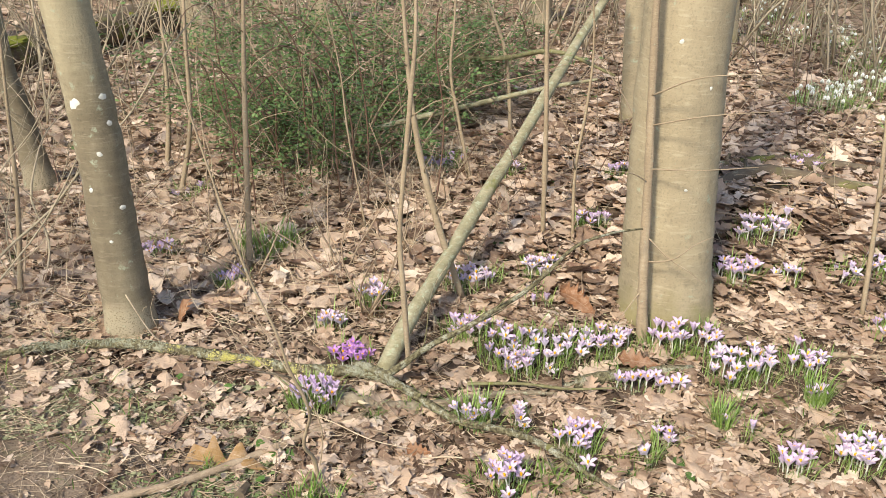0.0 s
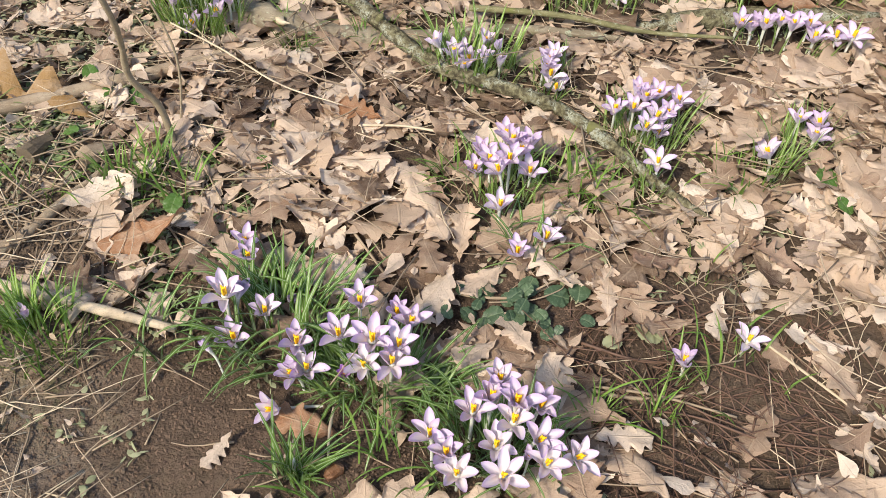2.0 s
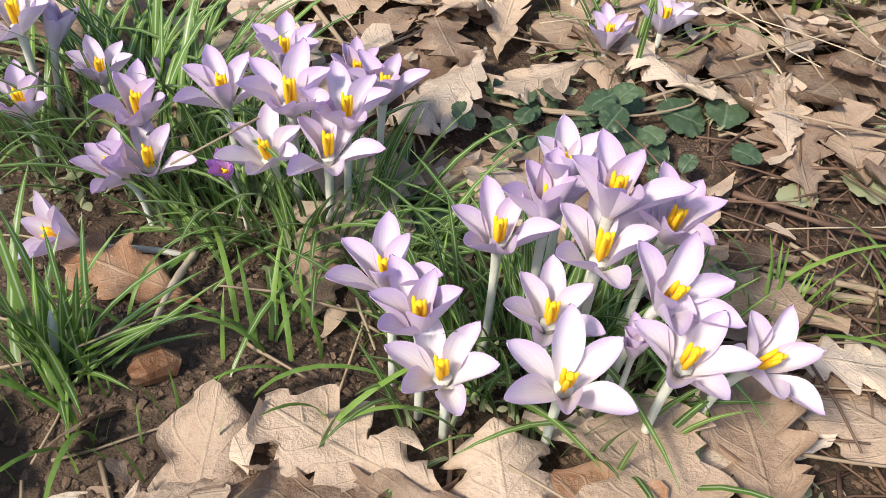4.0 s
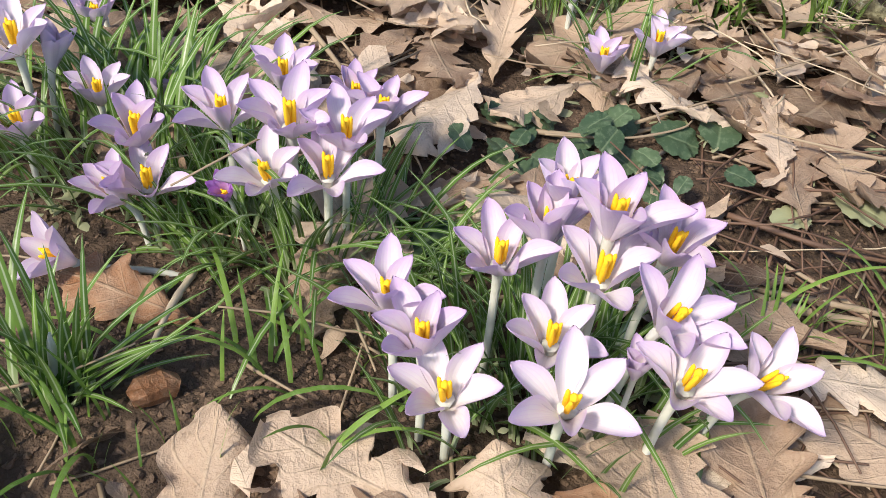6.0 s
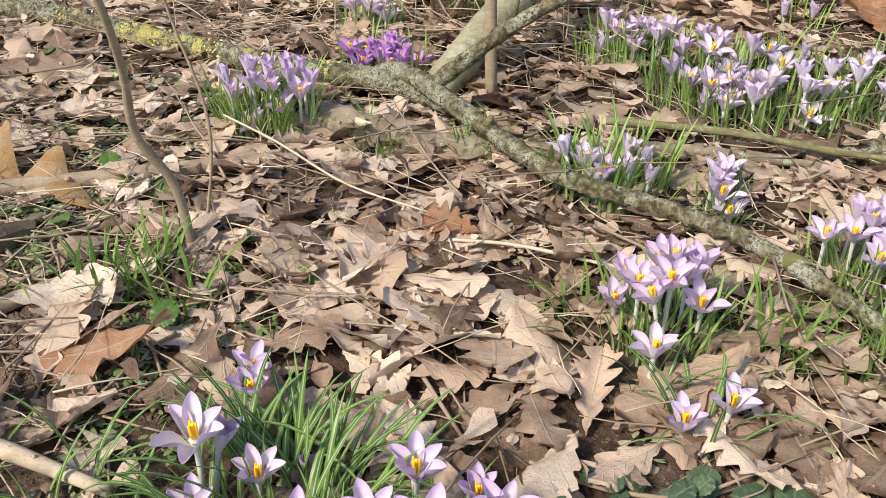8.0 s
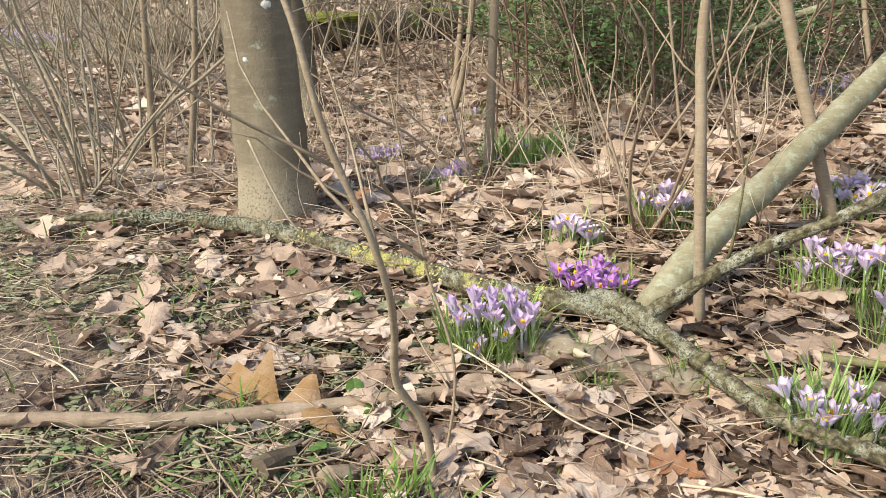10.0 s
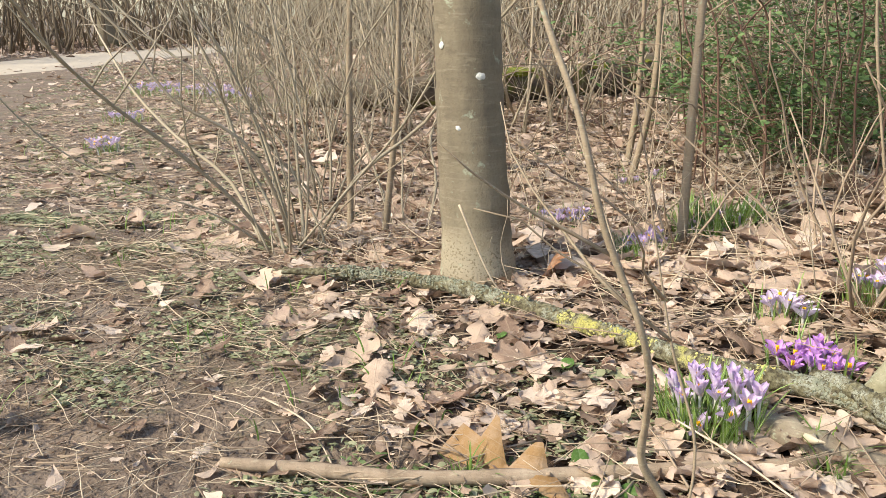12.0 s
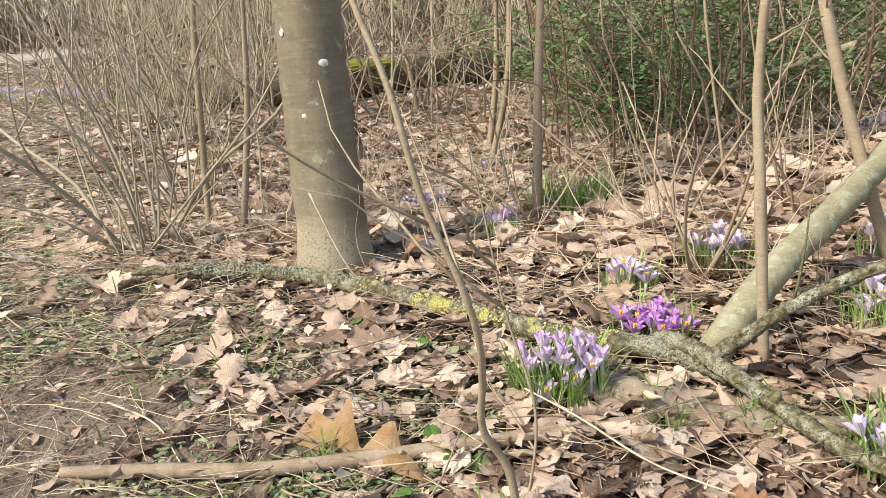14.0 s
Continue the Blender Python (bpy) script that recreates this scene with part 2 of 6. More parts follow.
M_RUST = leaf_litter_material("rust leaf", "object", [(0.0, (0.25, 0.11, 0.05)), (1.0, (0.33, 0.16, 0.08))])
M_BLADE = green_material("crocus blade", (0.065, 0.14, 0.024), (0.16, 0.27, 0.055), 0.36, True, 0.25, "object")
M_BLADE_LIGHT = green_material("light crocus blade", (0.12, 0.215, 0.035), (0.27, 0.40, 0.085), 0.4, True, 0.25, "object")
M_BLADES = green_material("crocus blades", (0.12, 0.215, 0.035), (0.27, 0.40, 0.085), 0.4, True)
M_GRASS = green_material("grass", (0.085, 0.17, 0.03), (0.20, 0.32, 0.06), 0.45)
M_WEED = green_material("ground weed", (0.19, 0.205, 0.105), (0.41, 0.42, 0.26), 0.6)
M_IVY = green_material("ivy", (0.032, 0.062, 0.036), (0.085, 0.13, 0.068), 0.4, False, 0.12, "object")
M_NETTLE = green_material("broad green leaf", (0.07, 0.15, 0.03), (0.12, 0.22, 0.05), 0.4, False, 0.3, "object")
M_NETTLE2 = green_material("seedling", (0.10, 0.17, 0.05), (0.24, 0.32, 0.13), 0.5)
M_PRIVET = green_material("privet leaf", (0.070, 0.135, 0.046), (0.17, 0.26, 0.09), 0.6, False, 0.25)
M_PETAL = petal_material("lilac petal", (0.83, 0.775, 0.84), (0.66, 0.46, 0.75))
M_PETAL_PALE = petal_material("pale petal", (0.87, 0.83, 0.85), (0.74, 0.56, 0.79))
M_PETAL_DEEP = petal_material("purple petal", (0.76, 0.50, 0.83), (0.60, 0.28, 0.73))
M_OUTER = petal_material("lilac petal back", (0.84, 0.76, 0.845), (0.70, 0.53, 0.785))
M_OUTER_PALE = petal_material("pale petal back", (0.82, 0.76, 0.86), (0.69, 0.57, 0.81))
M_SNOW = plain_material("snowdrop white", (0.80, 0.82, 0.78), (0.86, 0.88, 0.84), 40, 0.5)
M_ANTHER = plain_material("orange anther", (0.95, 0.50, 0.01), (1.0, 0.64, 0.03), 300, 0.7)
M_TUBE = plain_material("flower tube", (0.50, 0.54, 0.40), (0.72, 0.69, 0.70), 60, 0.5)
M_BARK = bark_material("smooth grey bark", [(0.25, (0.13, 0.108, 0.070)), (0.45, (0.235, 0.198, 0.132)), (0.6, (0.36, 0.31, 0.21)), (0.75, (0.51, 0.445, 0.31))], 0.3, 0.0, 1.0, 0.0, (0.11, 0.95))
M_BARK_BROAD = bark_material("beech bark", [(0.2, (0.23, 0.19, 0.125)), (0.5, (0.34, 0.285, 0.19)), (0.8, (0.45, 0.385, 0.26))], 0.25, 0.0, 1.0, 0.0, None, 0.15)
M_SAPLING = bark_material("sapling bark", [(0.2, (0.21, 0.155, 0.10)), (0.5, (0.32, 0.25, 0.17)), (0.8, (0.44, 0.36, 0.26))], 0.25, 0.0, 3.0)
M_POLE = bark_material("green grey bark", [(0.25, (0.14, 0.12, 0.07)), (0.5, (0.27, 0.25, 0.155)), (0.75, (0.42, 0.38, 0.28))], 0.7, 0.18, 2.5)
M_LIMB = bark_material("olive limb bark", [(0.28, (0.075, 0.07, 0.032)), (0.5, (0.165, 0.155, 0.075)), (0.72, (0.27, 0.25, 0.14))], 0.35, 0.3, 4.0)
M_CRUSTED = crust_material("lichen crusted bark")
M_ROT = bark_material("rotten bark", [(0.25, (0.11, 0.09, 0.06)), (0.5, (0.22, 0.18, 0.13)), (0.75, (0.36, 0.31, 0.23))], 0.5, 0.12, 3.0)
M_LIMB_CRUST = crust_material("lichened limb bark", False)
M_LOG = bark_material("old log bark", [(0.2, (0.07, 0.052, 0.036)), (0.6, (0.15, 0.115, 0.08)), (0.9, (0.24, 0.19, 0.13))], 0.3, 0.5, 1.0)
M_MOSS = plain_material("moss", (0.13, 0.16, 0.02), (0.28, 0.29, 0.05), 50, 0.95, 0.9)
M_STICK = bark_material("dead stick", [(0.25, (0.16, 0.115, 0.075)), (0.5, (0.31, 0.235, 0.165)), (0.75, (0.45, 0.36, 0.265))], 0.1, 0.0, 4.0)
M_PALE_STICK = bark_material("barkless stick", [(0.25, (0.34, 0.26, 0.18)), (0.5, (0.50, 0.40, 0.29)), (0.75, (0.62, 0.52, 0.40))], 0.1, 0.0, 4.0)
M_STRAW = plain_material("straw", (0.42, 0.32, 0.22), (0.68, 0.57, 0.42), 20, 0.7)
M_TWIG = plain_material("twig", (0.20, 0.14, 0.095), (0.44, 0.345, 0.245), 9, 0.8)
M_HAZEL = bark_material("hazel bark", [(0.2, (0.22, 0.185, 0.13)), (0.5, (0.34, 0.29, 0.21)), (0.8, (0.46, 0.40, 0.30))], 0.3, 0.0, 4.0)
M_BRAMBLE = plain_material("bramble stem", (0.09, 0.05, 0.035), (0.20, 0.12, 0.085), 12, 0.6)
M_WOODS = plain_material("bare twigs", (0.26, 0.21, 0.145), (0.48, 0.41, 0.30), 2.5, 0.85)
M_THICKET = plain_material("dark bare twigs", (0.12, 0.09, 0.06), (0.27, 0.21, 0.145), 1.5, 0.9)
M_LICHEN = plain_material("white lichen", (0.55, 0.56, 0.50), (0.72, 0.71, 0.66), 120, 0.95, 0.5)
M_YELLOW = plain_material("yellow lichen", (0.40, 0.37, 0.11), (0.58, 0.54, 0.24), 90, 0.95, 0.6)
M_CRUST = plain_material("grey lichen", (0.16, 0.17, 0.11), (0.36, 0.37, 0.28), 120, 0.95, 0.6)
M_WOODEND = plain_material("broken wood", (0.50, 0.40, 0.27), (0.66, 0.56, 0.42), 60, 0.8)
M_DAMP = plain_material("damp soil crumb", (0.080, 0.051, 0.035), (0.20, 0.135, 0.095), 60, 0.9, 0.9)
M_CLOD = plain_material("soil crumb", (0.085, 0.058, 0.04), (0.20, 0.145, 0.105), 40, 0.95, 0.8)


# ---- mesh helpers ----
def mesh_of(name, verts, faces, material, uv=None, smooth=True):
    me = bpy.data.meshes.new(name)
    me.from_pydata(np.asarray(verts, float).tolist(), [], np.asarray(faces).tolist() if isinstance(faces, np.ndarray) else faces)
    if uv is not None:
        layer = me.uv_layers.new(name="UVMap")
        idx = np.empty(len(me.loops), np.int32)
        me.loops.foreach_get("vertex_index", idx)
        layer.data.foreach_set("uv", np.asarray(uv, np.float32)[idx].ravel())
    me.polygons.foreach_set("use_smooth", np.full(len(me.polygons), smooth))
    me.materials.append(material)
    me.update()
    return me


def part(name, me, parent, m=None, label=""):
    ob = new(name, me)
    ob.parent = parent
    if m is not None:
        ob.matrix_basis = m
    return tagged(ob, label) if label else ob


def thing(name, m, label, category, group="", kind=""):
    ob = new(name)
    ob.empty_display_size = 0.05
    ob.matrix_basis = m
    return tagged(ob, label, category, group, kind)


def grid_faces(rows, cols):
    i = np.arange(rows - 1)[:, None] * cols + np.arange(cols - 1)[None, :]
    return np.stack([i, i + 1, i + cols + 1, i + cols], -1).reshape(-1, 4)


def smooth_path(points, per=6):
    """A rounded way through the points."""
    p = np.asarray(points, float)
    q = np.vstack([2 * p[0] - p[1], p, 2 * p[-1] - p[-2]])
    out = []
    for k in range(1, len(q) - 2):
        for s in np.linspace(0, 1, per, endpoint=False):
            a, b, c, d = q[k - 1], q[k], q[k + 1], q[k + 2]
            out.append(0.5 * (2 * b + (c - a) * s + (2 * a - 5 * b + 4 * c - d) * s * s + (3 * b - a - 3 * c + d) * s ** 3))
    return np.vstack([out, p[-1]])


def tube(points, radii, sides=8, knobs=0.0, r=rng):
    """Verts and faces of a round limb along the points, closed at both ends."""
    p = np.asarray(points, float)
    n = len(p)
    rad = np.interp(np.linspace(0, 1, n), np.linspace(0, 1, len(radii)), radii)
    if knobs:
        rad = rad * (1 + knobs * r.normal(size=n))
    d = np.gradient(p, axis=0)
    d /= np.linalg.norm(d, axis=1)[:, None] + 1e-9
    ref = np.array([0.31, 0.87, 0.38]) if abs(d[0] @ np.array([0.31, 0.87, 0.38])) < 0.9 else np.array([1.0, 0, 0])
    u = np.cross(d, ref)
    u /= np.linalg.norm(u, axis=1)[:, None] + 1e-9
    w = np.cross(d, u)
    a = np.linspace(0, 2 * np.pi, sides, endpoint=False)
    ring = u[:, None] * np.cos(a)[None, :, None] + w[:, None] * np.sin(a)[None, :, None]
    if knobs:
        ring = ring * (1 + 0.6 * knobs * r.normal(size=(n, sides, 1)))
    v = (p[:, None] + ring * rad[:, None, None]).reshape(-1, 3)
    f = []
    for k in range(n - 1):
        for s in range(sides):
            t = (s + 1) % sides
            f.append((k * sides + s, k * sides + t, (k + 1) * sides + t, (k + 1) * sides + s))
    f.append(tuple(range(sides - 1, -1, -1)))
    f.append(tuple(range((n - 1) * sides, n * sides)))
    return v, f


def join(pieces):
    vs, fs, k = [], [], 0
    for v, f in pieces:
        vs.append(v)
        fs += [tuple(i + k for i in g) for g in f]
        k += len(v)
    return np.vstack(vs), fs


def scatter(name, shapes, mats, pick, material):
    """One mesh of many copies: shapes are (verts, quad faces, uv) of one size; mats an array of 4 x 4."""
    vs, fs, us, k = [], [], [], 0
    for s, (v, f, uv) in enumerate(shapes):
        m = mats[pick == s]
        if not len(m):
            continue
        w = np.einsum("nij,vj->nvi", m[:, :3, :3], v) + m[:, None, :3, 3]
        vs.append(w.reshape(-1, 3))
        fs.append((f[None] + (np.arange(len(m)) * len(v))[:, None, None] + k).reshape(-1, f.shape[1]))
        us.append(np.tile(uv, (len(m), 1)))
        k += len(m) * len(v)
    return mesh_of(name, np.vstack(vs), np.vstack(fs), material, np.vstack(us))


def turns(yaw, tilt, tilt_way, size, place):
    """Many 4 x 4 poses: turned by yaw, then tipped by tilt towards tilt_way."""
    n = len(yaw)
    cy, sy = np.cos(yaw), np.sin(yaw)
    z = np.zeros(n)
    rz = np.stack([cy, -sy, z, sy, cy, z, z, z, z + 1], -1).reshape(n, 3, 3)
    ax, ay = -np.sin(tilt_way), np.cos(tilt_way)
    c, s = np.cos(tilt), np.sin(tilt)
    rt = np.stack([c + ax * ax * (1 - c), ax * ay * (1 - c), ay * s, ax * ay * (1 - c), c + ay * ay * (1 - c), -ax * s, -ay * s, ax * s, c], -1).reshape(n, 3, 3)
    m = np.zeros((n, 4, 4))
    m[:, :3, :3] = rt @ rz * np.asarray(size)[:, None, None]
    m[:, :3, 3] = place
    m[:, 3, 3] = 1
    return m


# ---- ground ----
def ground(x, y):
    """Height of the ground: it climbs gently to the right and away, and lies nearly level to the left."""
    lift = 0.055 * np.clip(-0.05 - x, 0, 2.25) + 0.03 * np.clip(-2.3 - x, 0, 3.7) + 0.018 * np.clip(y - 3.4, 0, 6)
    lift = lift + 0.024 * np.exp(-((x - 0.30) / 0.30) ** 4 - ((y - 1.44) / 0.10) ** 2)
    x, y = np.clip(x, -2.2, 1.5), np.clip(y, 0.8, 3.4)
    return 0.082 + 0.021 * x - 0.299 * y - 0.074 * x * y + 0.177 * y * y - 0.005 * x * x + 0.035 * x * y * y - 0.024 * y ** 3 + lift


def bare(x, y):
    """Above 0 on the trodden mud beside the wood, in metres from its edge."""
    return np.minimum((x + 0.35) * -0.664 + (y - 1.55) * -0.747, x + 12.4)


def at_ground(x, y, up=0.0):
    return Vector((x, y, float(ground(x, y)) + up))


def axis(a, b, fine, reach, growth):
    left, right, step = [], [], fine
    x = a
    while x > -reach:
        step *= growth
        x -= step
        left.append(x)
    x, step = b, fine
    while x < reach:
        step *= growth
        x += step
        right.append(x)
    return np.array(left[::-1] + list(np.arange(a, b + fine / 2, fine)) + right)


gx, gy = axis(-1.5, 1.5, 0.014, 80, 1.07), axis(1.15, 2.9, 0.014, 80, 1.07)
GX, GY = np.meshgrid(gx, gy)
GZ = ground(GX, GY)
lumps = np.array([noise.fractal(Vector((x * 9, y * 9, 0)), 0.9, 2.1, 5) for x, y in zip(GX.ravel(), GY.ravel())]).reshape(GX.shape)
swell = np.array([noise.noise(Vector((x * 1.3, y * 1.3, 5))) for x, y in zip(GX.ravel(), GY.ravel())]).reshape(GX.shape)
near = np.exp(-np.maximum(0, np.hypot(GX, GY - 2) - 4) / 3)
GZ = GZ + (0.009 * lumps + 0.012 * swell) * near
floor_me = mesh_of("ground", np.stack([GX, GY, GZ], -1).reshape(-1, 3), grid_faces(*GX.shape), M_SOIL)
tagged(new("ground", floor_me), "brown crumbly woodland soil with trodden mud", "ground", kind="structure")


def surface(x, y):
    """Height of the lumpy ground itself."""
    return float(ground(x, y)) + (0.009 * noise.fractal(Vector((x * 9, y * 9, 0)), 0.9, 2.1, 5) + 0.012 * noise.noise(Vector((x * 1.3, y * 1.3, 5)))) * math.exp(-max(0, math.hypot(x, y - 2) - 4) / 3)


# pale path beyond the mud
way = smooth_path([(-10.0, -4.0), (-10.4, 2.0), (-10.8, 6.6), (-11.0, 7.6), (-11.6, 9.4), (-13.2, 13.0), (-16.5, 18.0)], 10)
pv = []
for k, (x, y) in enumerate(way):
    d = way[min(k + 1, len(way) - 1)] - way[max(k - 1, 0)]
    nx, ny = d[1] / np.hypot(*d), -d[0] / np.hypot(*d)
    for s in (-0.98, -0.92, -0.3, 0.3, 0.92, 0.98):
        e = s + 0.07 * noise.noise(Vector((k * 0.9, s * 3, 2)))
        pv.append((x + nx * e, y + ny * e, surface(x, y) + (0.012 if abs(s) < 0.95 else -0.02)))
tagged(new("path", mesh_of("path", pv, grid_faces(len(way), 6), M_PATH)), "pale sandy gravel footpath", "path", kind="structure")


# ---- trees and saplings ----
def limb_path(start, way, length, wander, n=7, lift=0.0):
    p, d, out = np.array(start, float), np.array(way, float), []
    d /= np.linalg.norm(d)
    for k in range(n):
        out.append(p.copy())
        d = d + rng.normal(size=3) * wander
        d[2] += lift
        d /= np.linalg.norm(d)
        p = p + d * length / (n - 1)
    return np.array(out)


def crown(trunk_pts, from_z, height, reach, parent, material, limbs=7):
    """Bare limbs with twigs, each limb a part."""
    for k in range(limbs):
        z = from_z + (height - from_z) * (k + rng.uniform(0.1, 0.9)) / limbs
        i = int(np.argmin(abs(trunk_pts[:, 2] - z)))
        a = rng.uniform(0, 2 * np.pi)
        shrink = 1 - 0.6 * (z - from_z) / max(height - from_z, 0.1)
        main = limb_path(trunk_pts[i], (math.cos(a), math.sin(a), 0.75), reach * shrink, 0.16, 8, 0.06)
        pieces = [tube(main, [0.022 * shrink + 0.006, 0.004], 6)]
        for j in range(2, 8):
            for _ in range(2):
                b = rng.uniform(0, 2 * np.pi)
                tw = limb_path(main[j], (math.cos(b), math.sin(b), 0.6), reach * shrink * rng.uniform(0.2, 0.45), 0.2, 5, 0.05)
                pieces.append(tube(tw, [0.006, 0.0015], 4))
        part("limb", mesh_of("limb", *join(pieces), material), parent)


def tree(name, pts, radii, material, label, limbs_from, height, reach, flare=1.25, spots=(), knobs=0.02):
    """Trunk along pts (relative to the foot), with a flared foot, limbs above and lichen spots on the bark."""
    base = pts[0]
    tr = thing(name, Matrix.Translation(base), label, "tree")
    p = smooth_path([np.array(q) - np.array(base) for q in pts], 12)
    p[0, 2] -= 0.06
    rad = np.interp(np.linspace(0, 1, len(p)), np.linspace(0, 1, len(radii)), radii)
    rad = rad * (1 + (flare - 1) * np.exp(-np.maximum(p[:, 2], 0) / 0.09))
    part("trunk", mesh_of("trunk", *tube(p, rad, 28, knobs), material), tr)
    for z, ang, size in spots:
        i = int(np.argmin(abs(p[:, 2] - z)))
        lichen_spot(tr, p[i] + np.array([0, 0, z - p[i][2]]), rad[i], ang, size)
    crown(p, limbs_from, height, reach, tr, material)
    return tr


def lichen_spot(parent, centre, radius, ang, size, material=None):
    """A thin crust with a ragged edge, bent round the bark."""
    n = 22
    v, f = [], []
    for ring, s in ((0, 0.0), (1, 0.6), (2, 1.0)):
        for k in range(n):
            a = 2 * np.pi * k / n
            rr = size * s * (1 + 0.14 * math.sin(2 * a + ang * 7) + 0.08 * math.sin(5 * a + ang * 3) + 0.04 * rng.normal())
            th = ang + rr * math.cos(a) / radius
            rad = radius + (0.0014 if s < 1 else -0.001)
            v.append((centre[0] + rad * math.cos(th), centre[1] + rad * math.sin(th), centre[2] + 0.9 * rr * math.sin(a)))
    for r_ in range(2):
        for k in range(n):
            f.append((r_ * n + k, r_ * n + (k + 1) % n, (r_ + 1) * n + (k + 1) % n, (r_ + 1) * n + k))
    part("lichen_patch", mesh_of("lichen_patch", v, f, material or M_LICHEN), parent, None, "crusty white lichen spot")


# slender tree with white lichen spots, beside the long fallen branch
tree("tree", [(-1.08, 2.80, 0.05), (-1.10, 2.79, 0.45), (-1.115, 2.785, 0.80), (-1.165, 2.77, 1.27), (-1.33, 2.70, 2.6), (-1.40, 2.68, 4.2), (-1.5, 2.7, 6.0)],
     [0.087, 0.083, 0.080, 0.076, 0.06, 0.04, 0.012], M_BARK, "slender grey-barked tree trunk with white lichen spots", 2.2, 5.6, 1.5, 1.2,
     [(0.73, -1.26, 0.011), (0.60, -1.89, 0.009), (0.53, -0.64, 0.011), (0.41, -1.37, 0.007), (0.90, -1.85, 0.020), (0.92, -0.54, 0.014), (0.83, -0.5, 0.011), (1.06, -1.6, 0.011)])
# broad beech with its slim companion stem
tree("tree", [(0.940, 2.90, 0.17), (0.905, 2.90, 0.6), (0.872, 2.905, 1.30), (0.88, 2.91, 2.6), (0.85, 2.95, 4.5), (0.8, 3.0, 7.0)],
     [0.170, 0.162, 0.148, 0.12, 0.09, 0.03], M_BARK_BROAD, "broad smooth-barked tree trunk with mossy foot", 2.6, 6.5, 2.2, 1.16, [(0.55, -1.5, 0.006), (0.9, -1.1, 0.007), (1.05, -1.9, 0.008)], 0.012)
young = tree("young_tree", [(0.82, 2.70, 0.14), (0.79, 2.71, 0.45), (0.765, 2.72, 0.79), (0.72, 2.735, 1.35), (0.66, 2.72, 2.2), (0.6, 2.7, 3.2)],
     [0.019, 0.017, 0.015, 0.013, 0.009, 0.003], M_SAPLING, "slim greenish young tree in front of a broad trunk", 1.9, 3.0, 0.7, 1.15, (), 0.05)
for pts in ([(0.785, 2.71, 0.56), (0.86, 2.66, 0.50), (0.93, 2.63, 0.465), (0.99, 2.62, 0.42)], [(0.79, 2.71, 0.46), (0.87, 2.65, 0.50), (0.93, 2.62, 0.57), (0.98, 2.60, 0.61)], [(0.765, 2.72, 0.80), (0.90, 2.60, 0.84), (1.05, 2.50, 0.89)],
            [(0.75, 2.72, 0.95), (0.90, 2.60, 1.02), (1.10, 2.50, 1.07)], [(0.74, 2.72, 1.05), (0.86, 2.60, 1.14), (1.05, 2.50, 1.18)], [(0.77, 2.72, 0.75), (0.70, 2.66, 0.80), (0.60, 2.60, 0.83)], [(0.80, 2.71, 0.36), (0.74, 2.66, 0.30), (0.68, 2.62, 0.22)]):
    part("twig", mesh_of("twig", *tube(smooth_path([np.array(q) - (0.82, 2.70, 0.14) for q in pts], 4), [0.0032, 0.0022, 0.001], 5), M_SAPLING), young)
tree("tree", [(1.16, 4.85, 0.33), (1.11, 4.86, 1.0), (1.05, 4.87, 2.2), (1.0, 4.9, 5.0)], [0.068, 0.06, 0.05, 0.012], M_BARK_BROAD, "pale slender tree behind the broad trunk", 2.0, 4.6, 1.2)
tree("tree", [(-2.24, 4.65, -0.07), (-2.29, 4.62, 0.40), (-2.34, 4.60, 0.8), (-2.4, 4.6, 2.4), (-2.4, 4.6, 5.0)], [0.078, 0.062, 0.056, 0.045, 0.012], M_BARK, "slender leaning grey tree in the wood", 2.0, 4.7, 1.3, 1.3)
tree("tree", [(-2.35, 8.76, 0.0), (-2.44, 8.74, 0.5), (-2.5, 8.7, 2.5), (-2.5, 8.7, 6.0)], [0.17, 0.15, 0.12, 0.02], M_BARK_BROAD, "pale tree at the back of the wood", 2.4, 5.5, 1.6)


def sapling(pts, radii, label, top=None, twigs=6, material=None, name="sapling"):
    base = np.array(pts[0], float)
    base[2] = surface(base[0], base[1]) - 0.01
    sp = thing(name, Matrix.Translation(base), label, "sapling")
    rel = [np.array(q) - base for q in pts]
    rel[0] = np.zeros(3)
    if top:
        rel.append(rel[-1] + (rel[-1] - rel[-2]) / np.linalg.norm(rel[-1] - rel[-2]) * top + rng.normal(size=3) * 0.04)
    p = smooth_path(rel, 7)
    part("stem", mesh_of("stem", *tube(p, radii, 8, 0.05), material or M_SAPLING), sp)
    for k in range(twigs):
        i = int(rng.integers(len(p) // 4, len(p) - 1))
        a = rng.uniform(0, 2 * np.pi)
        tw = limb_path(p[i], (math.cos(a), math.sin(a), 0.7), rng.uniform(0.12, 0.4), 0.18, 6, 0.05)
        part("twig", mesh_of("twig", *tube(tw, [0.0028, 0.0008], 4), material or M_SAPLING), sp)
    return sp


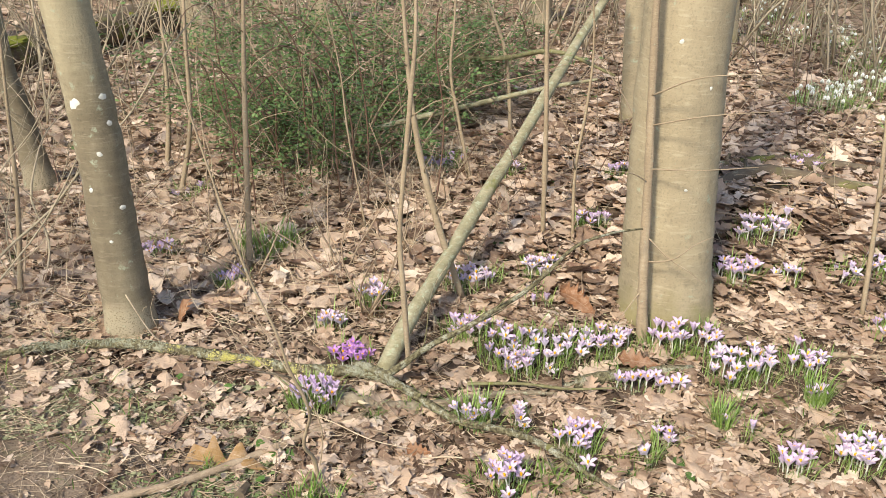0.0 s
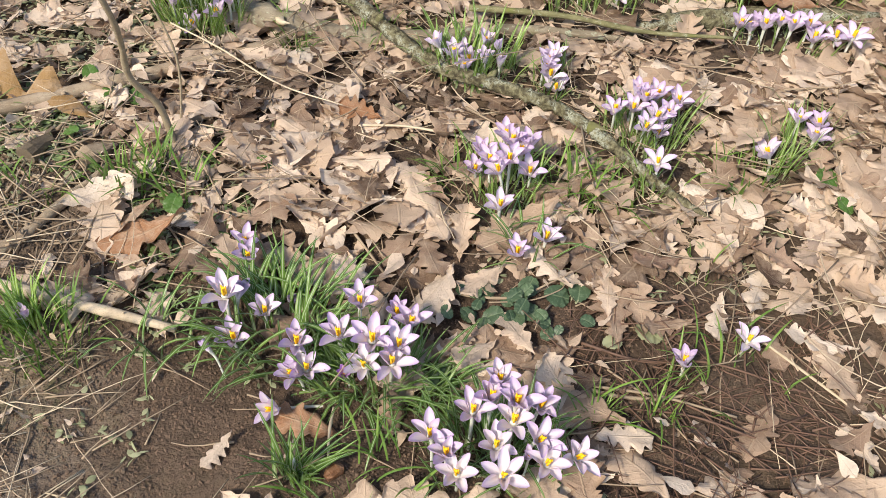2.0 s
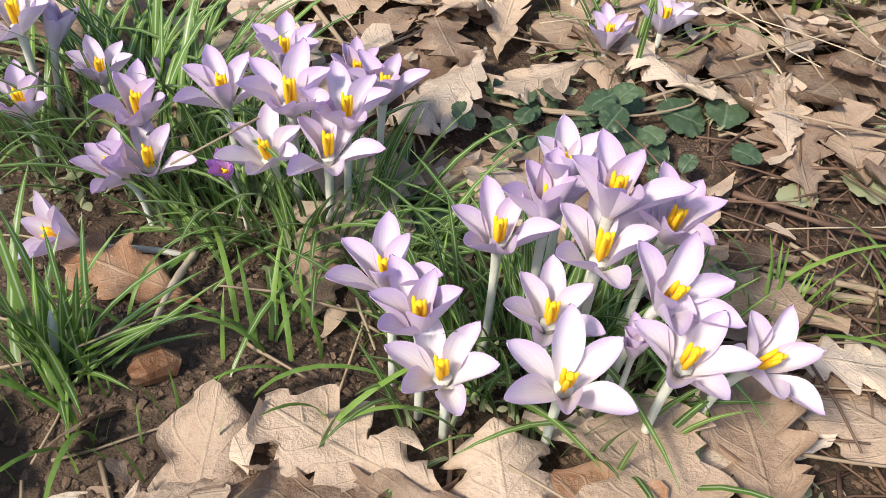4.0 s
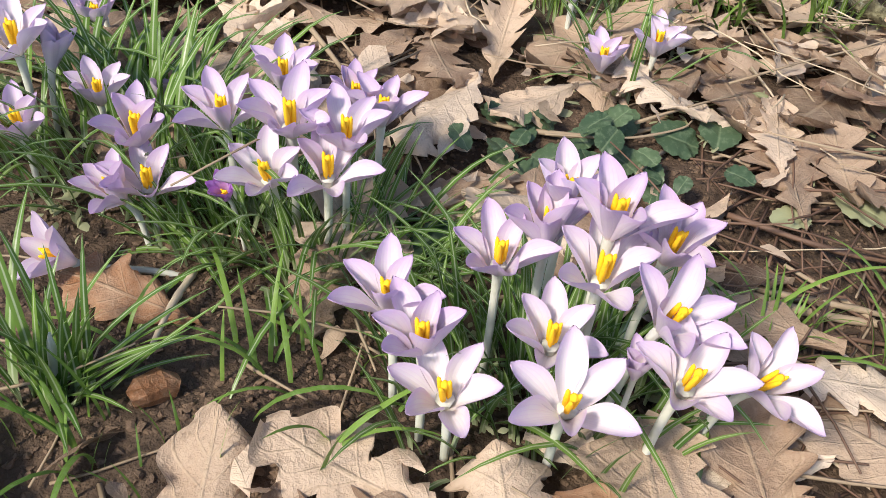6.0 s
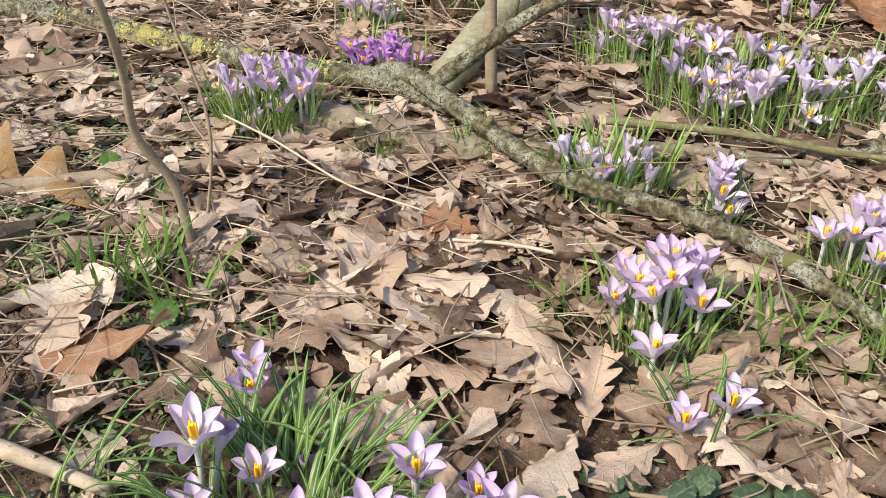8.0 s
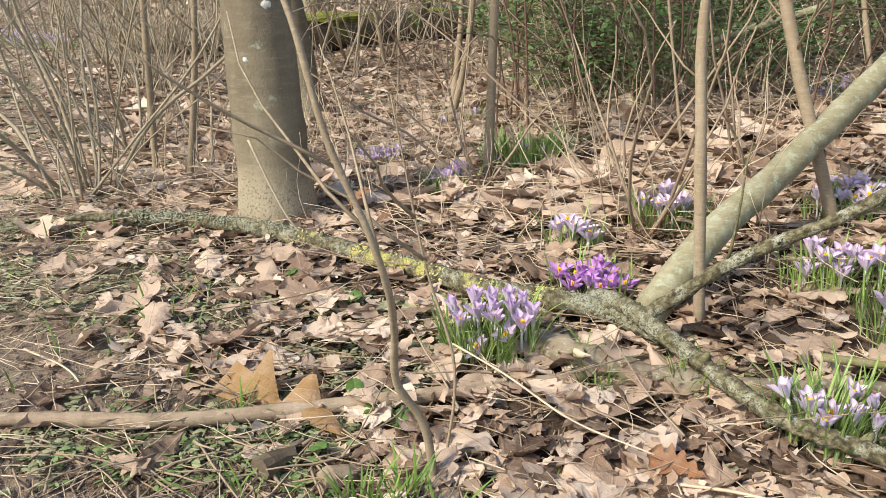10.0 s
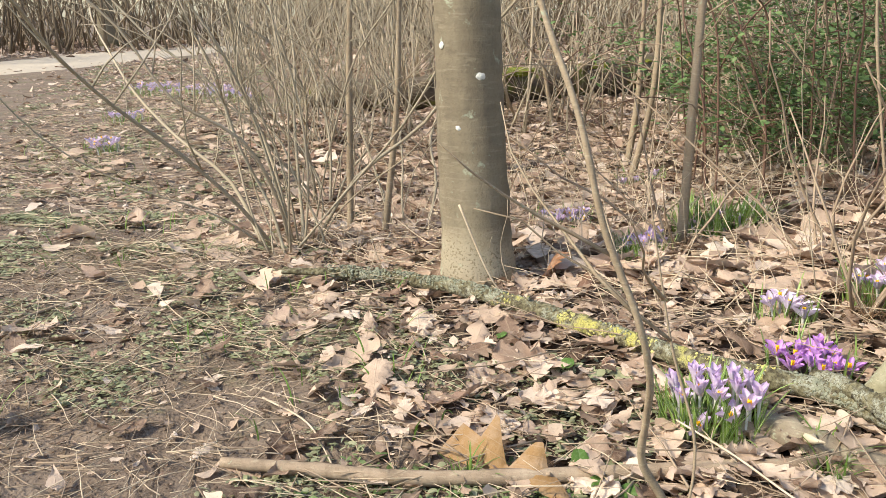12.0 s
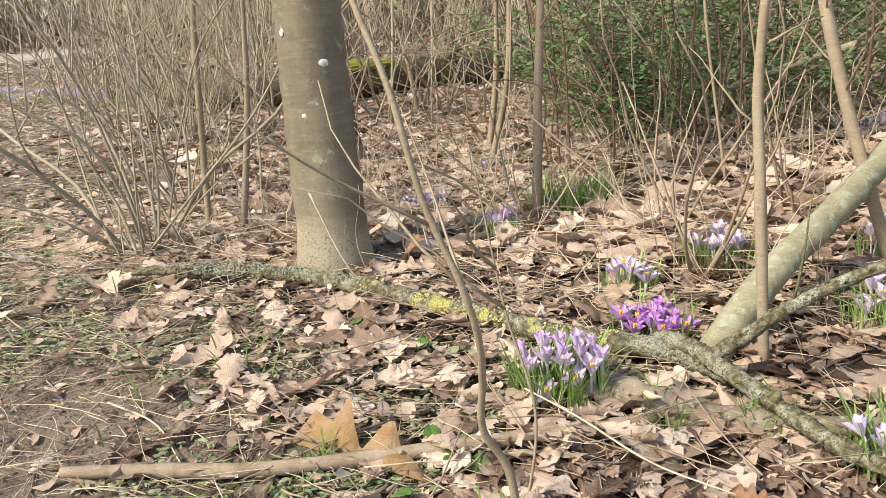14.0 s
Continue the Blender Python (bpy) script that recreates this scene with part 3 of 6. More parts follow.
sapling([(-0.75, 3.34, 0.05), (-0.74, 3.34, 0.63), (-0.72, 3.34, 1.19)], [0.014, 0.010, 0.003], "thin straight bare sapling among dry leaves", 0.9)
sapling([(-1.35, 4.36, -0.06), (-1.27, 4.38, 0.44), (-1.26, 4.39, 1.01)], [0.016, 0.011, 0.003], "thin bare sapling beside the green shrub", 0.9)
sapling([(0.51, 3.36, 0.24), (0.48, 3.36, 0.8), (0.45, 3.37, 1.24)], [0.011, 0.010, 0.003], "thin pale bare sapling behind the leaning pole", 0.8)
sapling([(-0.02, 2.55, 0.07), (-0.05, 2.56, 0.40), (-0.065, 2.57, 0.62), (-0.04, 2.57, 1.04), (-0.03, 2.58, 1.34)], [0.011, 0.009, 0.008, 0.003], "thin pale sapling beside the leaning pole's foot", 0.7)
sapling([(0.17, 2.98, 0.15), (0.03, 2.98, 0.56), (-0.05, 2.98, 0.92)], [0.014, 0.012, 0.006], "dark knotty sapling leaning across the pole", 0.5)
sapling([(0.22, 4.15, 0.2), (0.14, 4.15, 0.56), (0.09, 4.15, 0.81), (0.10, 4.15, 1.11)], [0.010, 0.008, 0.003], "thin curved bare sapling", 0.6)
sapling([(1.65, 2.80, 0.22), (1.62, 2.82, 0.63), (1.59, 2.84, 0.93)], [0.010, 0.008, 0.003], "thin bare sapling among snowdrops", 0.6)
sapling([(-1.67, 3.14, -0.08), (-1.63, 3.17, 0.42), (-1.61, 3.17, 0.76)], [0.012, 0.009, 0.003], "grey crooked sapling stem", 0.7)
sapling([(0.63, 3.30, 0.24), (0.61, 3.30, 0.59), (0.63, 3.30, 0.87), (0.63, 3.30, 1.13)], [0.007, 0.006, 0.002], "hair-thin bare sapling in dry leaves", 0.5)
sapling([(-0.28, 3.70, 0.13), (-0.36, 3.70, 0.59), (-0.40, 3.69, 0.92)], [0.005, 0.004, 0.002], "hair-thin bare shoot before the shrub", 0.4, 3)
sapling([(0.46, 4.83, 0.25), (0.41, 4.84, 0.71), (0.30, 4.84, 1.01)], [0.012, 0.010, 0.003], "thin bare sapling in the wood", 0.8)
sapling([(-1.57, 4.84, -0.1), (-1.54, 4.86, 0.3), (-1.53, 4.86, 0.68)], [0.017, 0.013, 0.004], "thin greenish sapling leaning in the wood", 1.2)
sapling([(-2.78, 6.37, -0.22), (-2.82, 6.35, 0.22), (-2.89, 6.32, 0.55)], [0.016, 0.012, 0.004], "pale bare sapling before the mossy log", 1.2)
# crooked sapling close to the camera
sapling([(-0.263, 2.01, 0.0), (-0.275, 2.0, 0.10), (-0.298, 1.97, 0.17), (-0.284, 1.94, 0.25), (-0.268, 1.90, 0.32), (-0.275, 1.87, 0.40), (-0.31, 1.85, 0.50), (-0.34, 1.84, 0.62), (-0.39, 1.84, 0.74), (-0.45, 1.83, 0.95)],
        [0.0060, 0.0056, 0.0047, 0.0042, 0.0038, 0.0034, 0.0018], "crooked brown sapling with thin forked twigs", 0.4, 5)
sapling([(-0.27, 2.05, 0.0), (-0.26, 2.06, 0.16), (-0.30, 2.05, 0.31), (-0.34, 2.04, 0.52)], [0.0022, 0.002, 0.001], "thread-thin brown shoot beside a crooked sapling", None, 2)


def pole_thing():
    """Long leaning pole, its foot on the fallen branch, lichen on the bark."""
    a, b = np.array((-0.118, 2.515, 0.13)), np.array((0.77, 4.30, 1.06))
    po = thing("leaning_pole", Matrix.Translation(a - (0, 0, 0.04)), "leaning greenish-grey bare pole with lichened bark", "branch")
    d = (b - a) / np.linalg.norm(b - a)
    pts = [np.array((0, 0, 0.02)) + d * s * 2.6 + rng.normal(size=3) * 0.0025 for s in np.linspace(0, 1, 14)]
    pts[0] = np.array((0, 0, -0.02))
    part("stem", mesh_of("stem", *tube(smooth_path(pts, 4), [0.030, 0.028, 0.026, 0.024, 0.020], 14, 0.03), M_POLE), po)
    strip = [np.array((-0.033, -0.012, -0.02)) + d * s + np.array((0, 0, 0.004)) for s in (0, 0.05, 0.1, 0.15)]
    part("splinter", mesh_of("splinter", *tube(strip, [0.010, 0.008, 0.002], 6, 0.1), M_WOODEND), po, None, "stripped pale wood at the foot")


pole_thing()


def branch(name, pts, radii, material, label, sides=12, knobs=0.07, per=7, category="branch"):
    base = np.array(pts[0], float)
    br = thing(name, Matrix.Translation(base), label, category)
    p = smooth_path([np.array(q) - base for q in pts], per)
    part("bark", mesh_of("bark", *tube(p, radii, sides, knobs), material), br)
    for k in range(int(rng.integers(2, 5)) if max(radii) > 0.0065 else 0):
        i = int(rng.integers(2, len(p) - 3))
        r_ = float(np.interp(i / (len(p) - 1), np.linspace(0, 1, len(radii)), radii))
        d = p[i + 1] - p[i - 1]
        out = np.cross(d / np.linalg.norm(d), rng.normal(size=3))
        out[2] = abs(out[2]) + 0.3
        out = out / np.linalg.norm(out) + 0.5 * d / np.linalg.norm(d)
        part("stub", mesh_of("stub", *tube([p[i], p[i] + out * r_ * 1.0, p[i] + out * r_ * rng.uniform(1.2, 1.9)], [r_ * 0.42, r_ * 0.30, r_ * 0.2], 7, 0.12), material), br)
    return br, p


def on_ground(pts, up):
    return [(x, y, float(ground(x, y)) + up) for x, y in pts]


# long lichened branch lying across the clearing
br, p = branch("fallen_branch", on_ground([(-1.50, 2.52), (-1.33, 2.60), (-1.06, 2.635), (-0.85, 2.60), (-0.61, 2.55), (-0.40, 2.505), (-0.19, 2.50), (-0.06, 2.45)], 0.034),
               [0.007, 0.014, 0.018, 0.019, 0.019, 0.020, 0.020, 0.018], M_CRUSTED, "long fallen branch crusted with yellow and grey lichen", 20, 0.06, 20)
limb, lp = branch("fallen_limb", [(-0.21, 2.54, 0.105), (-0.14, 2.485, 0.118), (-0.08, 2.435, 0.112), (0.015, 2.36, 0.095), (0.14, 2.255, 0.085), (0.26, 2.22, 0.08), (0.37, 2.185, 0.074), (0.47, 2.11, 0.062), (0.56, 2.035, 0.045), (0.66, 1.98, 0.022)],
                  [0.0155, 0.015, 0.0145, 0.014, 0.013, 0.012, 0.0105, 0.0085, 0.005], M_LIMB_CRUST, "rough lichened limb slanting down over the fallen branch", 16, 0.10, 16)
for i, q in ((48, (0.02, -0.03, 0.05)), (77, (0.03, 0.04, 0.03)), (105, (0.05, -0.02, 0.02))):
    part("knot", mesh_of("knot", *tube([lp[i], lp[i] + np.array(q) * 0.35, lp[i] + np.array(q) * 0.5], [0.010, 0.007, 0.003], 8, 0.1), M_LIMB), limb)
TUFTS = {}
for tone, mat in (("yellow", M_YELLOW), ("grey", M_CRUST)):
    TUFTS[tone] = []
    for k in range(7):
        bmx = bmesh.new()
        for j in range(16):
            th, along = rng.normal(0, 0.5), rng.normal(0, 0.011)
            c_ = Vector((along, math.sin(th) * 0.0185, math.cos(th) * 0.0185))
            got = bmesh.ops.create_icosphere(bmx, subdivisions=1, radius=rng.uniform(0.0018, 0.0042))["verts"]
            for v in got:
                v.co = c_ + v.co * (1 + 0.4 * rng.normal()) * 0.8
        me = bpy.data.meshes.new("lichen_tuft")
        bmx.to_mesh(me)
        bmx.free()
        me.materials.append(mat)
        TUFTS[tone].append(me)
for k in range(75):
    i = int(rng.integers(14, len(p) - 4))
    way_ = Vector(p[i + 1] - p[i - 1]).normalized()
    turn_ = Vector((1, 0, 0)).rotation_difference(way_).to_matrix().to_4x4()
    tone = "yellow" if 54 < i < 112 and rng.uniform() < 0.6 else "grey"
    part("lichen_tuft", TUFTS[tone][k % 7], br, Matrix.Translation(Vector(p[i])) @ turn_ @ Matrix.Rotation(rng.normal(0.5, 0.6), 4, "X"))
# side limb that rises from it to the broad trunk
sb, sp_ = branch("side_branch", [(-0.10, 2.455, 0.115), (-0.045, 2.44, 0.165), (0.025, 2.44, 0.228), (0.10, 2.44, 0.28), (0.175, 2.44, 0.325), (0.242, 2.44, 0.378), (0.34, 2.45, 0.445), (0.42, 2.48, 0.51), (0.51, 2.50, 0.60), (0.63, 2.55, 0.63), (0.74, 2.60, 0.63)], [0.014, 0.011, 0.0095, 0.008, 0.006, 0.003], M_LIMB_CRUST, "thin green-grey limb rising from the fallen branch", 10, 0.05)
for i, q in ((14, (0.03, -0.02, 0.10)), (26, (0.10, 0.03, 0.05)), (36, (0.06, -0.03, 0.09)), (44, (0.10, 0.0, -0.03))):
    part("twig", mesh_of("twig", *tube(limb_path(sp_[i], q, 0.2, 0.12, 6), [0.003, 0.001], 5), M_LIMB), sb)
# rotten half-buried branch below, with a broken stub
br, p = branch("rotten_branch", on_ground([(-0.26, 2.39), (-0.17, 2.36), (-0.06, 2.35), (0.08, 2.36), (0.22, 2.40), (0.36, 2.42), (0.52, 2.41)], 0.018), [0.022, 0.026, 0.018, 0.014, 0.010, 0.006], M_ROT, "rotten grey branch half buried in dry leaves", 14, 0.12)
part("stub", mesh_of("stub", *tube([p[6] + np.array(q) for q in ((0, 0, 0), (0.015, -0.03, 0.02), (0.025, -0.045, 0.026), (0.04, -0.05, 0.03))], [0.008, 0.006, 0.005, 0.001], 9, 0.3), M_WOODEND), br, None, "pale broken stub")
branch("twig_branch", on_ground([(0.18, 2.43), (0.36, 2.43), (0.52, 2.405), (0.68, 2.41)], 0.045), [0.007, 0.006, 0.005, 0.003], M_LIMB, "thin dark twig lying over crocuses", 8)
br, p = branch("mossy_log", on_ground([(0.46, 2.44), (0.60, 2.49), (0.76, 2.52), (0.97, 2.545)], 0.012), [0.014, 0.020, 0.022, 0.012], M_LIMB_CRUST, "short mossy log sunk in the leaves")
branch("stick", on_ground([(-0.64, 1.655), (-0.47, 1.66), (-0.31, 1.652), (-0.13, 1.64)], 0.026), [0.008, 0.009, 0.009, 0.006], M_PALE_STICK, "pale dead stick on the mud", 10, 0.05)
branch("stick", on_ground([(-0.94, 1.825), (-0.80, 1.895), (-0.652, 1.968), (-0.435, 2.12), (-0.265, 2.243), (-0.155, 2.318)], 0.012), [0.009, 0.012, 0.012, 0.013, 0.013, 0.010], M_STICK, "long dead stick lying at the edge of the mud", 10, 0.05)
branch("stick", on_ground([(-0.52, 1.69), (-0.43, 1.735), (-0.39, 1.83), (-0.35, 1.93)], 0.010), [0.007, 0.010, 0.009, 0.006], M_STICK, "short forked dead stick on soil", 9, 0.08)
branch("stick", on_ground([(1.36, 2.60), (1.52, 2.60), (1.78, 2.59)], 0.014), [0.010, 0.010, 0.008], M_STICK, "pale straight stick on dry leaves", 9)
branch("root", on_ground([(1.28, 3.66), (1.55, 3.80), (1.85, 3.68), (2.3, 3.5)], 0.03), [0.03, 0.04, 0.035, 0.02], M_LOG, "brown fallen bough among dry leaves", 10)
branch("root", on_ground([(1.25, 3.9), (1.7, 3.98), (2.4, 3.8)], 0.03), [0.03, 0.035, 0.02], M_LOG, "brown fallen bough among dry leaves", 10)
branch("stick", on_ground([(0.70, 1.79), (0.82, 1.70), (0.95, 1.595), (1.02, 1.53)], 0.014), [0.0022, 0.002, 0.0016], M_STRAW, "thin straight straw stalk", 6, 0.02)
branch("vine", on_ground([(0.385, 1.70), (0.42, 1.675), (0.48, 1.66), (0.55, 1.665), (0.62, 1.69)], 0.010), [0.0032, 0.003, 0.0024], M_TWIG, "thin brown ivy runner on the soil", 7, 0.05)
branch("vine", on_ground([(0.20, 1.80), (0.27, 1.79), (0.34, 1.80), (0.39, 1.83)], 0.012), [0.0026, 0.0024, 0.002], M_TWIG, "thin brown ivy runner on the soil", 7, 0.05)
branch("bough", [(-0.95, 6.2, 0.75), (-0.35, 5.4, 0.66), (0.3, 4.9, 0.72), (0.62, 4.45, 0.86), (0.9, 4.2, 0.80)], [0.014, 0.016, 0.014, 0.012, 0.006], M_LIMB, "green-grey bough caught on the leaning pole", 10)
branch("bough", [(-0.62, 4.56, 0.28), (-0.2, 4.43, 0.45), (0.51, 4.20, 0.71), (0.8, 4.1, 0.8)], [0.010, 0.014, 0.012, 0.007], M_POLE, "pale dead branch reaching to the leaning pole", 9)
branch("stick", on_ground([(-0.72, 3.75), (-0.35, 3.62), (0.0, 3.42), (0.25, 3.25)], 0.02), [0.016, 0.018, 0.016, 0.010], M_STICK, "grey dead stick lying in dry leaves", 9, 0.05)
branch("stalk", [(-1.02, 2.62, 0.30), (-0.96, 2.66, 0.13), (-0.90, 2.70, 0.03)], [0.0025, 0.0025, 0.0022], M_STRAW, "white straw stalk leaning at the trunk", 6, 0.02)


def hazel(base, stems, label, fan=(-0.85, -0.53), low=-0.30, high=0.52):
    """Many-stemmed bush: kinked stems from one stool fan out along a line, each a part with fine twigs."""
    bush = thing("hazel_bush", Matrix.Translation(base), label, "bush")
    out, side = np.array([fan[0], fan[1], 0]), np.array([-fan[1], fan[0], 0])
    for k in range(stems):
        lean = low + (high - low) * (k + rng.uniform(0, 1)) / stems
        foot = out * (lean * 0.16 + rng.normal() * 0.03) + side * rng.normal() * 0.06 - (0, 0, 0.02)
        p = smooth_path(limb_path(foot, out * lean + side * rng.normal() * 0.22 + (0, 0, 1), rng.uniform(1.0, 2.3), 0.2, 9, 0.02), 3)
        r0 = 0.0020 + 0.0052 * rng.uniform() ** 2
        pieces = [tube(p, [r0, r0 * 0.6, 0.0013], 7, 0.05)]
        for j in range(int(rng.integers(5, 10))):
            i = int(rng.integers(4, len(p) - 1))
            b = rng.uniform(0, 2 * np.pi)
            q = limb_path(p[i], (math.cos(b) * 0.7, math.sin(b) * 0.7, 0.9), rng.uniform(0.2, 0.75), 0.16, 6, 0.03)
            pieces.append(tube(q, [r0 * 0.45, 0.0007], 4))
            if j % 2:
                b = rng.uniform(0, 2 * np.pi)
                pieces.append(tube(limb_path(q[3], (math.cos(b), math.sin(b), 0.8), rng.uniform(0.1, 0.3), 0.15, 4), [0.0014, 0.0006], 3))
        part("stem", mesh_of("stem", *join(pieces), M_HAZEL if k % 3 else M_WOODS), bush)
    return bush


hazel(at_ground(-1.76, 2.84), 22, "many-stemmed bare grey hazel bush at the mud's edge")
hazel(at_ground(-2.45, 3.75), 14, "bare many-stemmed bush with thin grey shoots")
hazel(at_ground(-3.5, 4.9), 24, "bare many-stemmed bush behind flowering crocuses")
hazel(at_ground(-4.6, 6.9), 24, "bare many-stemmed bush at the back")
hazel(at_ground(-1.72, 3.30), 7, "thin bare shoots of a young hazel", (-0.85, -0.53), -0.3, 0.25)
sapling([(-1.88, 3.22, -0.04), (-1.87, 3.22, 0.30), (-1.85, 3.22, 0.75)], [0.013, 0.011, 0.005], "straight grey hazel rod", 1.2)

# mossy log lying at the back of the wood
br, p = branch("mossy_log", [(-4.6, 5.9, 0.12), (-4.0, 6.41, 0.12), (-3.45, 7.6, 0.14), (-3.1, 8.9, 0.16), (-2.7, 9.8, 0.16)], [0.09, 0.13, 0.15, 0.17, 0.12], M_LOG, "dark old log with bright green moss on top", 16, 0.06)
for k in range(14):
    i = int(rng.integers(4, len(p) - 1))
    bmx = bmesh.new()
    bmesh.ops.create_icosphere(bmx, subdivisions=3, radius=rng.uniform(0.08, 0.17))
    for v in bmx.verts:
        v.co = Vector((v.co.x, v.co.y * 1.4, v.co.z * 0.30)) * (1 + 0.3 * noise.noise(v.co * 25 + Vector((k, 3, 0))))
    me = bpy.data.meshes.new("moss_cushion")
    bmx.to_mesh(me)
    bmx.free()
    me.materials.append(M_MOSS)
    part("moss_cushion", me, br, Matrix.Translation(Vector(p[i]) + Vector((0, 0, 0.11))), "bright green moss")


# ---- privet thicket ----
def leaf_shape(length, width, bend=0.2, rows=4):
    s = np.linspace(0, 1, rows)
    w = width * np.sin(np.pi * np.clip(s, 0.04, 0.97)) ** 0.8 / 2
    v = np.array([(u * ww, t * length, bend * length * (t - t * t) - 0.12 * abs(u) * ww) for t, ww in zip(s, w) for u in (-1, 0, 1)])
    uv = np.array([(0.5 + u / 2, t) for t in s for u in (-1, 0, 1)])
    return v, grid_faces(rows, 3), uv


def thicket(name, centre, reach, height, n_stems, n_leaves, material, label, size=0.04):
    sh = thing(name, Matrix.Translation(centre), label, "shrub")
    tips, pieces = [], []
    for k in range(n_stems):
        a, rr = rng.uniform(0, 2 * np.pi), reach * math.sqrt(rng.uniform(0, 0.6))
        x, y = rr * math.cos(a), rr * math.sin(a) * 0.8
        z = float(ground(centre[0] + x, centre[1] + y)) - centre[2] - 0.02
        p = limb_path((x, y, z), (math.cos(a) * 0.5, math.sin(a) * 0.5, 1), height * rng.uniform(0.5, 1.05), 0.16, 9, -0.01)
        part("stem", mesh_of("stem", *tube(p, [0.007, 0.004, 0.0015], 5), M_TWIG), sh)
        tips.append(p[1:])
        for j in range(5):
            i = int(rng.integers(2, 8))
            b = rng.uniform(0, 2 * np.pi)
            q = limb_path(p[i], (math.cos(b), math.sin(b), 0.35), rng.uniform(0.15, 0.4), 0.16, 6, -0.02)
            pieces.append(tube(q, [0.0025, 0.001], 4))
            tips.append(q)
    tagged(part("brushwood", mesh_of("brushwood", *join(pieces), M_BRAMBLE), sh), kind="stuff")
    tips = np.vstack(tips)
    at = tips[rng.integers(0, len(tips), n_leaves)] + rng.normal(size=(n_leaves, 3)) * 0.03
    m = turns(rng.uniform(0, 6.28, n_leaves), rng.normal(0.35, 0.3, n_leaves), rng.uniform(0, 6.28, n_leaves), rng.uniform(0.55, 1.1, n_leaves), at)
    tagged(part("foliage", scatter("foliage", [leaf_shape(size, size * 0.60, 0.25, 5)], m, np.zeros(n_leaves, int), material), sh), kind="stuff")


thicket("privet_shrub", at_ground(-0.53, 4.72), 0.60, 1.3, 70, 15000, M_PRIVET, "dense evergreen privet shrub with small dark leaves", 0.028)
thicket("privet_shrub", at_ground(-0.10, 5.5), 0.6, 1.2, 40, 8000, M_PRIVET, "loose evergreen privet shrub with small dark leaves", 0.028)
thicket("privet_shrub", at_ground(-1.0, 5.6), 0.55, 0.9, 26, 3200, M_PRIVET, "low evergreen privet shrub behind saplings")


# dark shoots arching out of the thicket
for k in range(11):
    x, y = rng.uniform(-1.1, 0.1), rng.uniform(3.85, 4.3)
    a, l, h = rng.normal(-1.6, 0.8), rng.uniform(0.5, 1.1), rng.uniform(0.5, 1.1)
    pts = [(0, 0, -0.02)] + [(math.cos(a) * l * t * t + rng.normal() * 0.02, math.sin(a) * 0.5 * l * t * t + rng.normal() * 0.02, h * math.sin(min(1, t) * 2.2)) for t in (0.2, 0.4, 0.6, 0.8, 1.0)]
    bs = thing("bramble_shoot", Matrix.Translation(at_ground(x, y)), "dark red-brown bramble shoot arching from the thicket", "bramble", "dark bramble shoots")
    part("stem", mesh_of("stem", *tube(smooth_path(pts, 4), [0.0042, 0.0034, 0.0012], 6), M_BRAMBLE), bs)


# ---- far woodland ----
def woods():
    pieces = []
    for k in range(2000):
        a = radians(rng.uniform(-42, 75))
        d = 5.5 + 15 * rng.uniform() ** 1.2
        x, y = -math.sin(a) * d, 1 + math.cos(a) * d
        if -12.6 < x < -9.2 and y < 14 or bare(x, y) > 0.2:
            continue
        h = rng.uniform(0.6, 3.2)
        p = limb_path((x, y, float(ground(x, y)) - 0.03), (rng.normal() * 0.25, rng.normal() * 0.25, 1), h, 0.12, 6)
        pieces.append(tube(p, [rng.uniform(0.004, 0.012), 0.002], 4))
        for j in range(3):
            q = limb_path(p[int(rng.integers(1, 5))], (rng.normal(), rng.normal(), 0.6), h * rng.uniform(0.15, 0.4), 0.15, 4)
            pieces.append(tube(q, [0.004, 0.0012], 3))
    tagged(new("undergrowth", mesh_of("undergrowth", *join(pieces), M_WOODS)), "tangle of thin bare brown shoots in the wood", "undergrowth", kind="stuff")
    pieces = []
    for k in range(3600):
        a = radians(rng.uniform(-45, 80))
        d = rng.uniform(12.5, 28)
        x, y = -math.sin(a) * d, 1 + math.cos(a) * d
        if x > -12.5 + max(0.0, -0.5 * (y - 8.0)) and bare(x, y) > -0.6:
            continue
        p = limb_path((x, y, float(ground(x, y)) - 0.05), (rng.normal() * 0.3, rng.normal() * 0.3, 1), rng.uniform(1.0, 5.5), 0.14, 6)
        pieces.append(tube(p, [rng.uniform(0.006, 0.03), 0.003], 4))
        for j in range(2):
            pieces.append(tube(limb_path(p[2], (rng.normal(), rng.normal(), 0.6), rng.uniform(0.3, 1.2), 0.15, 4), [0.006, 0.002], 3))
    tagged(new("far_undergrowth", mesh_of("far_undergrowth", *join(pieces), M_THICKET)), "brown bare thicket beyond the footpath", "undergrowth", kind="stuff")


